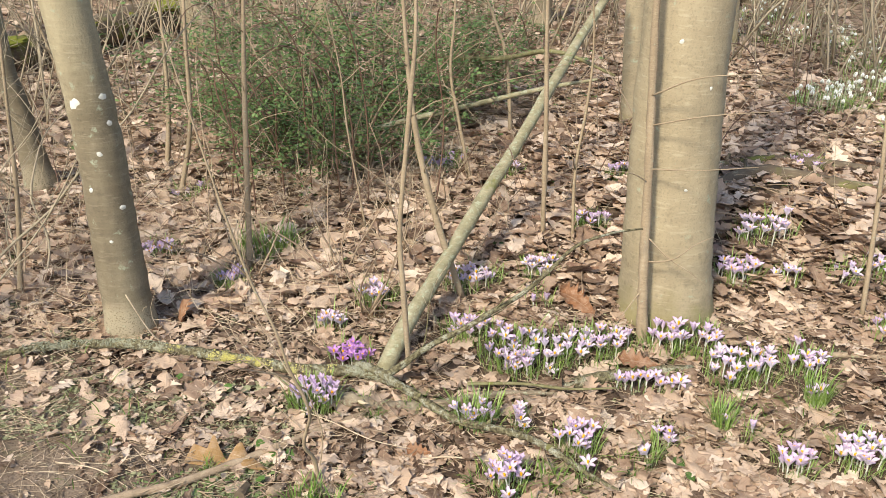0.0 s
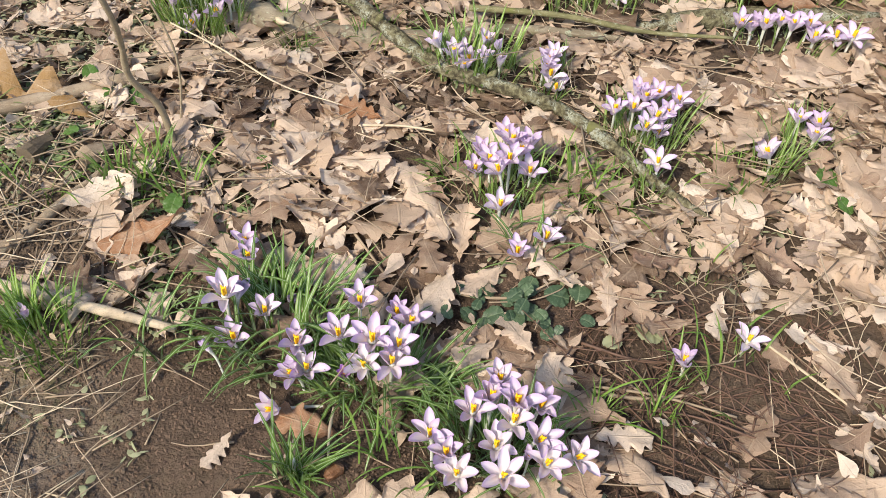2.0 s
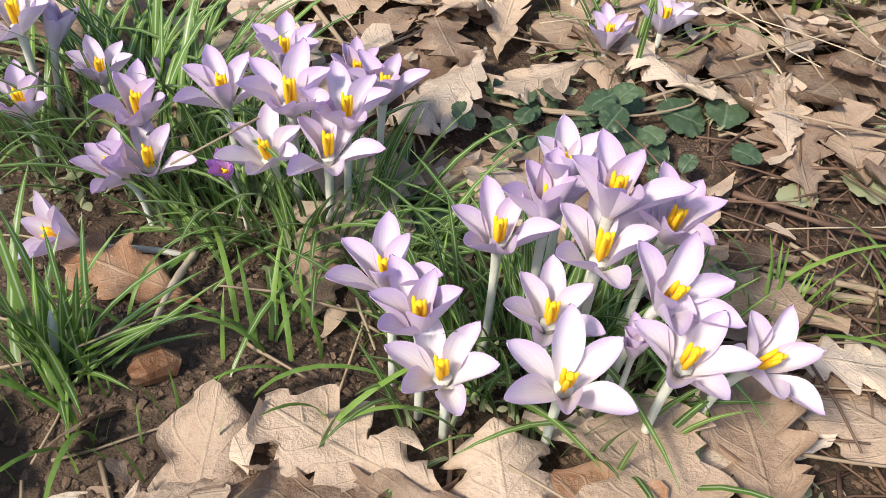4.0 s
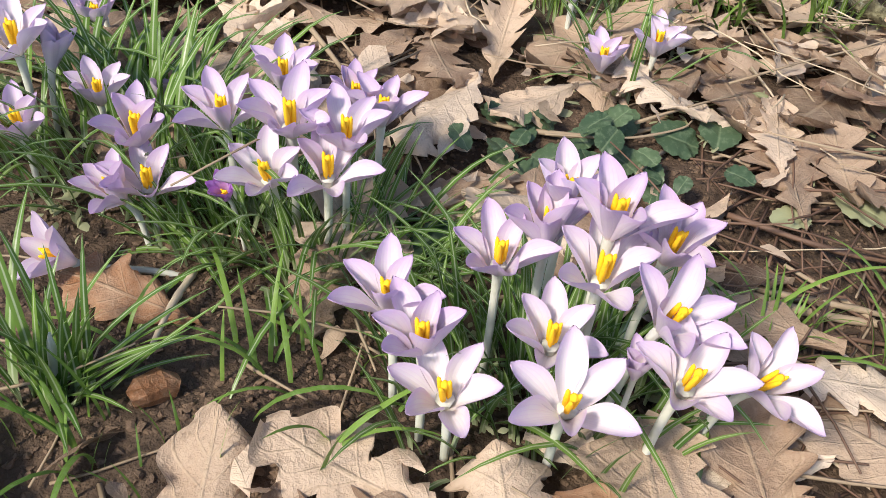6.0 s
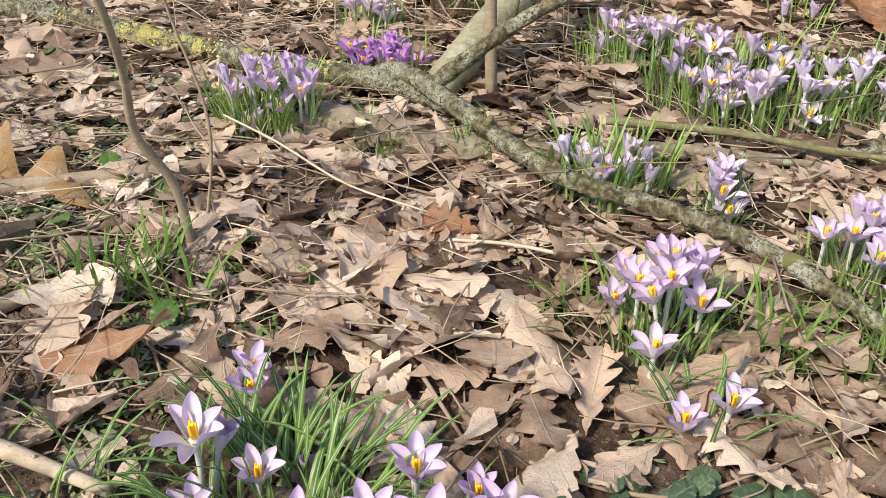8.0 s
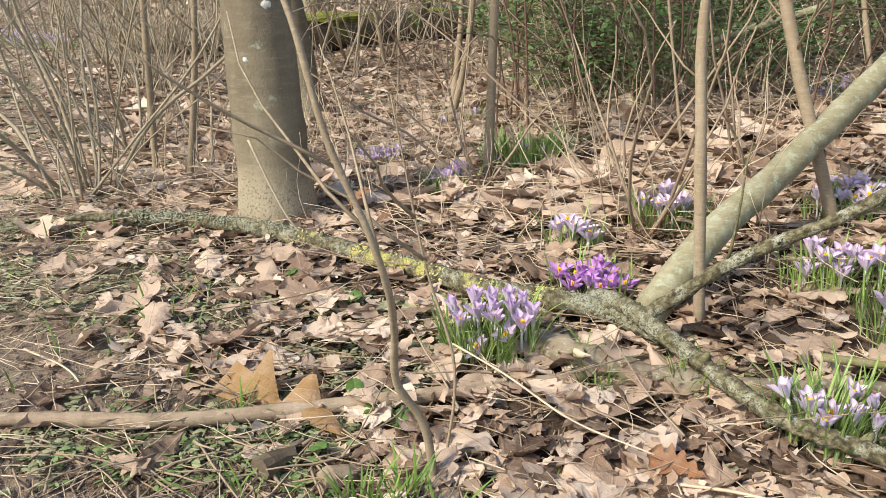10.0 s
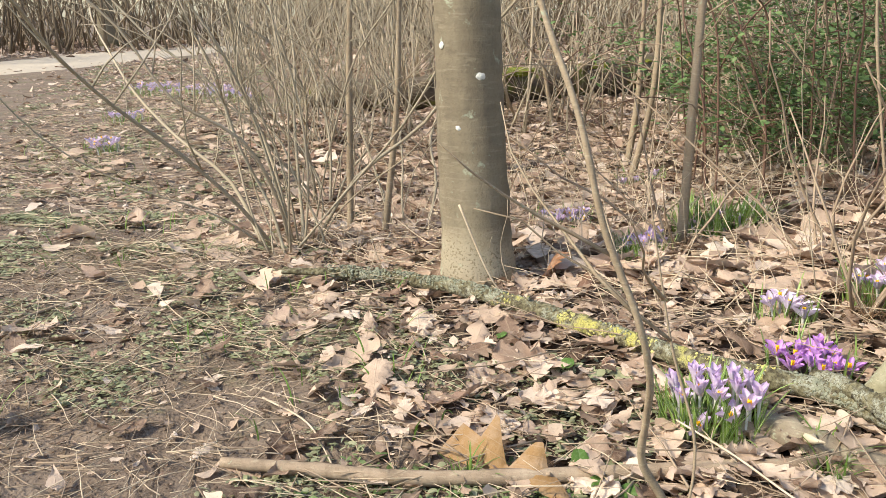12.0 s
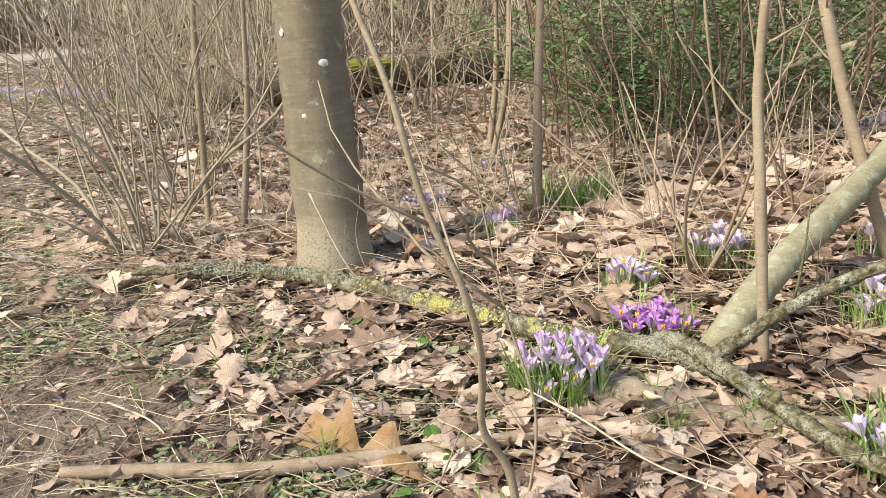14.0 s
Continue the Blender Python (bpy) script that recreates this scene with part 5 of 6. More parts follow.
crocus_clump(0.80, 2.45, 4, 0.04, 0.02, "lilac", 8, 0.075, 0.8, 1.05)
crocus_clump(0.885, 2.445, 2, 0.02, 0.015, "lilac", 6, 0.07, 0.9, 1.1)
crocus_clump(1.355, 2.41, 2, 0.02, 0.02, "lilac", 60, 0.07, 0.8, 0.95, None, 1.0)
crocus_clump(1.01, 2.30, 1, 0.02, 0.02, "pale", 60, 0.06, 0.2, 0.8, "tuft of crocus leaves with a closed pale bud", 1.0)
crocus_clump(1.09, 2.25, 1, 0.01, 0.01, "pale", 10, 0.09, 0.12, 1.0, "single closed white crocus bud")
crocus_clump(0.80, 2.21, 3, 0.035, 0.02, "lilac", 24, 0.075, 0.6, 0.95)
crocus_clump(0.745, 2.135, 1, 0.015, 0.015, "pale", 26, 0.06, 0.75, 1.05, "single white crocus among narrow leaves")
crocus_clump(1.19, 2.12, 8, 0.05, 0.03, "lilac", 40, 0.085, 0.5, 1.0)
crocus_clump(1.42, 2.16, 15, 0.08, 0.05, "pale", 80, 0.09, 0.65, 1.05)
crocus_clump(0.675, 1.765, 1, 0.005, 0.005, "pale", 4, 0.062, 0.95, 1.0, "single pale lilac crocus on bare soil")
crocus_clump(0.584, 1.715, 1, 0.005, 0.005, "lilac", 6, 0.055, 0.3, 0.95, "half-closed lilac crocus on bare soil")
crocus_clump(-0.33, 1.61, 1, 0.005, 0.005, "pale", 30, 0.05, 0.3, 0.9, "small pale crocus bud with a tuft of leaves", 0.9)
crocus_clump(0.205, 3.07, 13, 0.09, 0.05, "pale", 70, 0.09, 0.6, 0.95)
crocus_clump(0.475, 3.11, 9, 0.06, 0.045, "pale", 50, 0.10, 0.6, 0.95)
crocus_clump(0.46, 2.92, 2, 0.03, 0.03, "lilac", 12, 0.07, 0.5, 0.9)
crocus_clump(0.72, 3.42, 7, 0.06, 0.04, "lilac", 60, 0.10, 0.55, 0.95)
crocus_clump(0.95, 3.98, 6, 0.06, 0.04, "lilac", 50, 0.10, 0.55, 0.95)
crocus_clump(1.235, 3.02, 11, 0.075, 0.05, "lilac", 70, 0.10, 0.55, 1.0)
crocus_clump(1.40, 3.26, 13, 0.11, 0.07, "pale", 80, 0.10, 0.6, 1.0)
crocus_clump(1.82, 3.94, 5, 0.07, 0.05, "lilac", 40, 0.09, 0.5, 0.95)
crocus_clump(1.42, 2.99, 4, 0.05, 0.04, "pale", 16, 0.08, 0.7, 0.95)
crocus_clump(1.64, 2.99, 4, 0.05, 0.04, "pale", 30, 0.08, 0.6, 0.95)
crocus_clump(1.80, 3.02, 7, 0.06, 0.05, "pale", 50, 0.09, 0.6, 0.95)
crocus_clump(1.70, 2.70, 4, 0.05, 0.04, "lilac", 30, 0.08, 0.6, 0.95)
crocus_clump(0.07, 4.45, 14, 0.11, 0.06, "lilac", 60, 0.09, 0.5, 1.0)
crocus_clump(0.42, 4.2, 4, 0.06, 0.05, "pale", 20, 0.09, 0.5, 0.95)
crocus_clump(-0.70, 3.50, 4, 0.10, 0.08, "lilac", 140, 0.08, 0.4, 0.9, "big tuft of crocus leaves with few lilac flowers", 1.25)
crocus_clump(-0.785, 3.16, 10, 0.05, 0.045, "lilac", 50, 0.095, 0.4, 0.95)
crocus_clump(-1.24, 3.58, 11, 0.09, 0.05, "lilac", 40, 0.08, 0.55, 0.95)
crocus_clump(-1.30, 4.34, 5, 0.08, 0.05, "lilac", 40, 0.08, 0.5, 0.95)
crocus_clump(-1.385, 1.66, 3, 0.02, 0.02, "lilac", 16, 0.07, 0.65, 1.0)
crocus_clump(-4.35, 3.95, 10, 0.13, 0.08, "pale", 50, 0.10, 0.8, 1.2)
crocus_clump(-5.2, 4.7, 8, 0.16, 0.10, "pale", 60, 0.09, 0.8, 1.2)
crocus_clump(-5.9, 6.1, 16, 0.26, 0.16, "pale", 80, 0.10, 0.8, 1.2)
crocus_clump(-5.5, 5.9, 16, 0.28, 0.18, "pale", 80, 0.10, 0.8, 1.25)
crocus_clump(-6.2, 5.8, 14, 0.30, 0.18, "pale", 70, 0.10, 0.8, 1.2)
crocus_clump(-6.6, 6.0, 12, 0.30, 0.18, "pale", 60, 0.09, 0.8, 1.2)
crocus_clump(-4.7, 6.5, 8, 0.18, 0.1, "pale", 40, 0.10, 0.6, 1.0)
crocus_clump(-3.3, 8.9, 9, 0.16, 0.1, "lilac", 40, 0.12, 0.6, 1.1)


def snowdrops(x, y, n, spread):
    c = thing("snowdrop_clump", Matrix.Translation(Vector((x, y, surface(x, y)))), "clump of white drooping snowdrops with grey-green leaves", "snowdrop", "snowdrop clumps")
    for k in range(n):
        a, rr = rng.uniform(0, 6.28), spread * math.sqrt(rng.uniform())
        fx, fy, h = rr * math.cos(a), rr * math.sin(a), rng.uniform(0.12, 0.19)
        z = surface(x + fx, y + fy) - c.location.z
        top = np.array((fx, fy, z + h))
        out = np.array((math.cos(a + 1), math.sin(a + 1), 0)) * 0.02
        st = part("snowdrop_stem", mesh_of("snowdrop_stem", *tube(smooth_path([(fx, fy, z - 0.005), (fx, fy, z + 0.5 * h), top, top + out + (0, 0, 0.004), top + out * 1.5 - (0, 0, 0.012)], 3), [0.0018, 0.0014, 0.001], 5), M_BLADE), c)
        pieces = []
        for j in range(3):
            b = 2.1 * j + a
            o = np.array((math.cos(b), math.sin(b), 0))
            q = top + out * 1.5 - (0, 0, 0.012)
            pieces.append(tube([q, q + o * 0.007 - (0, 0, 0.009), q + o * 0.008 - (0, 0, 0.018), q + o * 0.005 - (0, 0, 0.025)], [0.0015, 0.0045, 0.0045, 0.001], 6))
        part("bell", mesh_of("bell", *join(pieces), M_SNOW), st, None, "white drooping bell")
    m = leaf_poses(5 * n, spread * 1.1, spread * 1.1, c.location, 0.3, 1.2)
    part("leaf_tuft", scatter("leaf_tuft", BLADES, m, rng.integers(0, len(BLADES), len(m)), M_BLADES), c)


for x, y, n, s in ((2.30, 5.0, 24, 0.16), (2.48, 5.1, 14, 0.14), (2.85, 5.5, 16, 0.18), (3.2, 7.0, 24, 0.3), (3.1, 6.2, 18, 0.25), (3.2, 8.2, 24, 0.4), (2.7, 7.2, 16, 0.3), (2.5, 4.4, 6, 0.12)):
    snowdrops(x, y, n, s)


# ---- fallen leaves ----
def oak_leaf(length, lobes, depth, curl, bend, twist, rows=19, cols=5, fat=0.62):
    """Leaf with uneven rounded lobes that point forward, a gently curled blade; the stalk is at the start."""
    s = np.linspace(0, 1, rows)
    env = np.interp(s, [0, 0.05, 0.1, 0.25, 0.5, 0.72, 0.88, 0.96, 1.0], [0.02, 0.03, 0.16, 0.5, 0.86, 1.0, 0.80, 0.50, 0.08])
    v, uv = [], []
    ph = rng.uniform(0, 6.28, 6)
    off = rng.uniform(-0.06, 0.06)
    deep = depth * rng.uniform(0.55, 1.1, (2, 9))
    rim = rng.normal(0, 0.18, 4)
    torn = 1 + 0.018 * rng.normal(size=(rows, 2)) - 0.35 * (rng.uniform(size=(rows, 2)) < 0.03)
    for row, (t, e) in enumerate(zip(s, env)):
        for u in np.linspace(-1, 1, cols):
            side = 1 if u > 0 else 0
            at = lobes * (t + off * np.sign(u)) + 0.15
            lobe = (0.5 - 0.5 * math.cos(2 * np.pi * at)) ** 0.62
            d = deep[side, int(round(at)) % 9]
            w = length * fat / 2 * e * (1 - d * (1 - lobe) * min(1, t * 5) * (abs(u) if abs(u) > 0.3 else 0.3))
            x = u * w * (torn[row, side] if abs(u) == 1 else 1)
            y = (t - 0.5 + 0.035 * abs(u) * lobe * e * (1 - t)) * length
            z = curl * x * x / length * 4 + bend * length * ((t - 0.5) ** 2 * 2) + twist * x * (t - 0.5) * 2
            z += length * max(0.0, abs(u) - 0.45) ** 2 * (rim[side] * (1 - t) + rim[side + 2] * t)
            z += 0.021 * length * (math.sin(5 * t + 3 * u + ph[0]) + 0.8 * math.sin(11 * t - 4 * u + ph[1]) + 0.4 * math.sin(19 * t + 7 * u + ph[4])) * (0.25 + abs(u))
            v.append((x + 0.05 * length * math.sin(2.5 * t + ph[2]), y, z))
            uv.append((0.5 + u / 2, t))
    v = np.array(v)
    v[:, 2] -= np.quantile(v[:, 2], 0.25)
    return v, grid_faces(rows, cols), np.array(uv)


def leaf_set(n, rows, cols, length=1.0):
    return [oak_leaf(length, rng.choice([4, 4, 5, 5]), rng.uniform(0.45, 0.72), rng.normal(0.06, 0.24), rng.normal(0.02, 0.12), rng.normal(0, 0.13), rows, cols, rng.uniform(0.5, 0.66)) for _ in range(n)]


FINE = leaf_set(18, 43, 9)
FINE_MESHES = [mesh_of("oak_leaf", v, f, M_OAK, uv) for v, f, uv in FINE]


def lay(x, y, yaw, size, tilt=0.1, tilt_way=0.0, up=0.006, kind=None, material=None, label="dry tan oak leaf with curled lobes", name="oak_leaf", group="fallen oak leaves"):
    k = int(rng.integers(0, len(FINE_MESHES))) if kind is None else kind
    me = FINE_MESHES[k]
    if material:
        me = mesh_of(name, *FINE[k][:2], material, FINE[k][2])
    m = turns(np.array([yaw]), np.array([tilt]), np.array([tilt_way]), np.array([size]), np.array([(x, y, surface(x, y) + up)]))[0]
    ob = new(name, me)
    ob.matrix_basis = Matrix(m.tolist())
    return tagged(ob, label, "leaf", group)


# large leaves that stand out
lay(0.065, 1.965, 1.35, 0.150, 0.08, 0.4, 0.014, 0)
lay(0.185, 1.915, 0.55, 0.165, 0.10, 3.4, 0.014, 1)
lay(0.045, 1.805, 2.3, 0.125, 0.15, 4.5, 0.010, 2)
lay(0.435, 1.885, 3.6, 0.140, 0.10, 4.7, 0.012, 3)
lay(0.520, 1.895, 2.5, 0.150, 0.12, 4.7, 0.016, 4)
lay(0.480, 1.785, 0.3, 0.115, 0.15, 4.7, 0.014, 5)
lay(0.010, 2.345, 2.0, 0.150, 0.20, 4.7, 0.022, 6)
lay(-0.055, 2.085, 1.2, 0.130, 0.25, 4.7, 0.014, 7)
lay(0.245, 1.900, 0.1, 0.100, 0.45, 4.7, 0.022, 8)
lay(0.420, 1.960, 1.0, 0.110, 0.2, 4.5, 0.012, 9)
lay(0.340, 1.425, 0.5, 0.105, 0.35, 4.9, 0.016, 10)
lay(0.270, 1.415, 1.9, 0.110, 0.30, 4.5, 0.016, 11)
lay(0.195, 1.405, 0.2, 0.110, 0.15, 4.2, 0.012, 12)
lay(0.400, 1.435, 1.1, 0.110, 0.2, 5.0, 0.010, 13, M_RUST, "brown damp leaf below the crocus clump", "brown_leaf")
lay(0.485, 1.560, 2.2, 0.100, 0.1, 4.7, 0.010, 14)
lay(0.45, 1.50, 0.4, 0.10, 0.15, 4.7, 0.012, 9)
lay(0.259, 1.440, 1.2, 0.11, 0.35, 4.6, 0.014, 4)
lay(0.190, 1.560, 0.1, 0.075, 0.6, 5.5, 0.014, 15)
lay(0.085, 1.535, 1.5, 0.100, 0.25, 4.4, 0.012, 16, M_RUST, "dark rust-brown damp leaf beside crocus leaves", "brown_leaf")
lay(-0.235, 1.800, 1.9, 0.150, 0.45, 3.9, 0.030, 17, M_RUST, "rust-brown folded leaf propped on crocus leaves", "brown_leaf")
lay(-0.300, 1.800, 0.4, 0.130, 0.2, 4.7, 0.014, 3)
lay(-0.310, 1.870, 0.2, 0.120, 0.2, 4.7, 0.014, 5)
lay(-0.020, 1.480, 2.7, 0.060, 0.3, 4.7, 0.012, 7)
lay(0.775, 2.535, 1.4, 0.150, 0.5, 4.9, 0.045, 6, M_RUST, "rust-brown leaf resting on the mossy log", "brown_leaf")
lay(0.84, 2.40, 2.2, 0.170, 0.15, 4.7, 0.016, 2)
lay(0.80, 1.56, 1.9, 0.170, 0.1, 4.7, 0.012, 1)
lay(0.60, 2.42, 0.1, 0.110, 0.5, 4.7, 0.02, 8)
lay(0.60, 2.88, 0.9, 0.17, 0.3, 4.7, 0.03, 9, M_RUST, "rust-brown leaf at the broad trunk's foot", "brown_leaf")
lay(-0.90, 2.86, 0.2, 0.14, 0.8, 3.6, 0.04, 10, M_RUST, "rust-red leaf standing against the trunk", "brown_leaf")
lay(-1.14, 2.64, 0.9, 0.13, 0.3, 4.6, 0.02, 11)
lay(-2.44, 2.78, 0.9, 0.15, 0.2, 4.6, 0.02, 12)
lay(-1.95, 2.76, 1.6, 0.19, 0.15, 4.9, 0.02, 13)
lay(-1.564, 2.31, 0.2, 0.09, 0.5, 4.7, 0.02, 14)
lay(-0.91, 2.17, 0.5, 0.12, 0.4, 4.5, 0.02, 15)
lay(-0.86, 2.53, 1.5, 0.15, 0.25, 4.7, 0.02, 16)
lay(-0.98, 2.42, 0.7, 0.13, 0.2, 4.7, 0.018, 17)
lay(-0.55, 2.30, 2.4, 0.12, 0.3, 4.4, 0.018, 0)
lay(0.03, 2.13, 1.2, 0.085, 0.7, 4.4, 0.03, 6, M_RUST, "dark rust-brown curled leaf on litter", "brown_leaf")


def maple_leaf():
    """Torn amber leaf folded along the stick, its pointed lobes standing up."""
    xs = np.linspace(-0.13, 0.13, 40)
    hs = np.interp(xs, [-0.13, -0.118, -0.07, -0.055, -0.03, -0.005, 0.02, 0.035, 0.06, 0.085, 0.13], [0.035, 0.062, 0.050, 0.098, 0.055, 0.018, 0.070, 0.078, 0.040, 0.030, 0.004])
    v, uv = [], []
    for t in np.linspace(0, 1, 6):
        for x, h in zip(xs, hs):
            v.append((x * (1 - 0.06 * t), 0.010 * math.sin(22 * x) * t + 0.012 * t * t, t * h))
            uv.append((0.5 + x * 3, t * h * 8))
    return mesh_of("maple_leaf", v, grid_faces(6, 40), M_AMBER, uv)


ob = new("maple_leaf", maple_leaf())
ob.matrix_basis = pose(-0.55, 2.045, surface(-0.55, 2.045) + 0.012, -38, 0, -4)
tagged(ob, "torn amber maple leaf with pointed lobes along a stick", "leaf")


def litter_places(n, x0, x1, y0, y1, keep):
    x, y = rng.uniform(x0, x1, n), rng.uniform(y0, y1, n)
    b = bare(x, y)
    p = np.interp(b, [-0.32, -0.08, 0.18, 3.0], [1.0, 0.45, 0.06, 0.03])
    patch = np.array([noise.noise(Vector((i * 2.6, j * 2.6, 9))) for i, j in zip(x, y)])
    p = p * np.clip(0.95 + 1.0 * patch, 0.3, 1)
    core = np.exp(-(((x + 0.10) / 0.42) ** 4 + ((y - 1.50) / 0.14) ** 4))
    soil = np.exp(-(((x - 0.29) / 0.16) ** 2 + ((y - 1.79) / 0.065) ** 2))
    soil2 = np.exp(-(((x - 0.68) / 0.27) ** 4 + ((y - 1.66) / 0.15) ** 4))
    soil3 = np.exp(-(((x + 0.44) / 0.28) ** 4 + ((y - 1.86) / 0.15) ** 4))
    soil4 = np.exp(-(((x - 0.64) / 0.24) ** 4 + ((y - 1.82) / 0.14) ** 4))
    soil5 = np.exp(-(((x - 0.62) / 0.20) ** 4 + ((y - 1.42) / 0.11) ** 4))
    p = p * (1 - 0.88 * soil3) * (1 - 0.72 * soil4) * (1 - 0.75 * soil5)
    p = p * (1 - 0.92 * core) * (1 - 0.9 * soil) * (1 - 0.93 * soil2)
    for cx, cy, cr in CLUMPS:
        p = np.where((x - cx) ** 2 + (y - cy) ** 2 < cr * cr, p * 0.12, p)
    p = p * np.interp(x, [0.2, 0.8], [0.7, 1.0])
    p = p * np.clip((y - 0.2) / 1.0, 0, 1) * np.clip((5.2 - x) / 3.2, 0, 1)
    ok = rng.uniform(size=n) < p * keep
    return x[ok], y[ok]


def litter(name, n, area, shapes, size, label, tilt=0.22, layers=0.014, keep=1.0):
    x, y = litter_places(n, *area, keep)
    k = len(x)
    z = np.array([surface(i, j) for i, j in zip(x, y)]) + rng.uniform(0.002, layers, k)
    m = turns(rng.uniform(0, 6.28, k), np.abs(rng.normal(0, tilt, k)), rng.uniform(0, 6.28, k), (size * rng.lognormal(0, 0.40, k)).clip(size * 0.35, size * 1.9), np.stack([x, y, z], -1))
    tagged(new(name, scatter(name, shapes, m, rng.integers(0, len(shapes), k), M_LITTER)), label, "leaf litter", kind="stuff")


litter("leaf_litter", 6300, (-1.6, 1.9, 0.75, 3.2), leaf_set(16, 29, 5), 0.080, "thick layer of dry tan and brown oak leaves", 0.27, 0.02)
litter("leaf_fragments", 15000, (-1.8, 1.9, 1.25, 3.3), leaf_set(8, 7, 3), 0.027, "crumbled bits of dry brown leaves", 0.45, 0.026)
litter("woodland_litter", 19000, (-4.5, 4.5, 3.2, 8.0), leaf_set(10, 9, 3), 0.090, "dry brown oak leaves covering the woodland floor", 0.26, 0.04)
litter("clearing_litter", 9000, (-2.7, 2.6, 2.9, 5.0), leaf_set(10, 13, 5), 0.090, "bright dry oak leaves under the saplings", 0.27, 0.05)
litter("side_litter", 5200, (1.9, 5.2, 0.2, 3.2), leaf_set(8, 9, 3), 0.085, "dry brown oak leaves covering the woodland floor", 0.3, 0.03)
litter("path_litter", 7000, (-19, -12.0, 4.0, 14.0), leaf_set(5, 6, 3), 0.14, "dry brown leaves beyond the footpath", 0.4, 0.03)
litter("far_litter", 9000, (-12, 8, 8.0, 18.0), leaf_set(5, 6, 3), 0.15, "dry brown leaves covering the far woodland floor", 0.4, 0.03)


def mud_debris(n, area, size):
    x, y = rng.uniform(area[0], area[1], n), rng.uniform(area[2], area[3], n)
    ok = bare(x, y) > -0.3
    x, y = x[ok], y[ok]
    k = len(x)
    z = np.array([surface(i, j) for i, j in zip(x, y)]) + rng.uniform(0.001, 0.008, k)
    m = turns(rng.uniform(0, 6.28, k), np.abs(rng.normal(0, 0.3, k)), rng.uniform(0, 6.28, k), size * rng.lognormal(0, 0.5, k), np.stack([x, y, z], -1))
    tagged(new("mud_debris", scatter("mud_debris", leaf_set(8, 6, 3), m, rng.integers(0, 8, k), M_LITTER)), "small bits of dry leaf trodden into the mud", "leaf litter", kind="stuff")


def outer_litter(n):
    """Thinner leaf cover that fades out round the clearing."""
    x, y = rng.uniform(-7, 7, n), rng.uniform(-6, 3.5, n)
    far = np.maximum(np.maximum(-1.6 - x, x - 1.9), np.maximum(1.25 - y, y - 3.2))
    ok = (far > -0.1) & (rng.uniform(size=n) < np.exp(-np.maximum(far, 0) / 2.6)) & ((bare(x, y) < 0.1) | (rng.uniform(size=n) < 0.12))
    ok &= ~((x > -0.5) & (x < 1.2) & (y > 1.2) & (y < 1.35))
    x, y = x[ok], y[ok]
    k = len(x)
    z = np.array([surface(i, j) for i, j in zip(x, y)]) + rng.uniform(0.002, 0.02, k)
    m = turns(rng.uniform(0, 6.28, k), np.abs(rng.normal(0, 0.3, k)), rng.uniform(0, 6.28, k), 0.085 * rng.lognormal(0, 0.3, k), np.stack([x, y, z], -1))
    tagged(new("outer_litter", scatter("outer_litter", leaf_set(6, 9, 3), m, rng.integers(0, 6, k), M_LITTER)), "scattered dry leaves thinning out over soil", "leaf litter", kind="stuff")


outer_litter(16000)
mud_debris(5000, (-3.4, -0.2, 0.9, 3.6), 0.015)


def verge_litter(n):
    """Broken leaves and bits on the rough verge between wood and trodden mud."""
    x, y = rng.uniform(-10.5, -1.6, n), rng.uniform(1.6, 9.0, n)
    b = bare(x, y)
    ok = (b > -0.1) & (rng.uniform(size=n) < np.interp(b, [0, 0.7, 1.5, 1.9, 3.5], [1, 0.75, 0.5, 0.10, 0.03]) * np.where(y < 2.7, 0.25, 1.0))
    x, y = x[ok], y[ok]
    k = len(x)
    z = np.array([surface(i, j) for i, j in zip(x, y)]) + rng.uniform(0.002, 0.02, k)
    m = turns(rng.uniform(0, 6.28, k), np.abs(rng.normal(0, 0.3, k)), rng.uniform(0, 6.28, k), 0.036 * rng.lognormal(0, 0.5, k), np.stack([x, y, z], -1))
    tagged(new("verge_litter", scatter("verge_litter", leaf_set(8, 7, 3), m, rng.integers(0, 8, k), M_LITTER)), "broken dry leaves on the rough verge", "leaf litter", kind="stuff")


verge_litter(34000)
# single leaves that can be picked out near the flowers
px, py = litter_places(900, -0.5, 1.1, 1.36, 2.45, 1.0)
for k in range(min(240, len(px))):
    lay(px[k], py[k], rng.uniform(0, 6.28), float(np.clip(rng.normal(0.095, 0.025), 0.05, 0.15)), abs(rng.normal(0, 0.25)), rng.uniform(0, 6.28), rng.uniform(0.008, 0.022))


# ---- twigs, straw, grass, weeds, soil crumbs ----
def open_soil(x, y):
    return ((x - 0.26) / 0.46) ** 2 + ((y - 1.60) / 0.33) ** 2 > 1


def twigs(name, n, area, length, thick, material, label, keep=None, lift=0.02):
    pieces = []
    while len(pieces) < n:
        x, y = rng.uniform(area[0], area[1]), rng.uniform(area[2], area[3])
        if keep and not keep(x, y):
            continue
        a, l = rng.uniform(0, 6.28), length * rng.uniform(0.3, 1.6)
        z = surface(x, y) + rng.uniform(0.003, lift)
        p = limb_path((0, 0, 0), (math.cos(a), math.sin(a), rng.normal() * 0.08), l, 0.09, 5)
        p = np.array([(x + q[0], y + q[1], max(z + q[2], surface(x + q[0], y + q[1]) + 0.002)) for q in p])
        pieces.append(tube(p, [thick * rng.uniform(0.6, 1.4), thick * 0.5], 4))
    tagged(new(name, mesh_of(name, *join(pieces), material)), label, "twigs", kind="stuff")


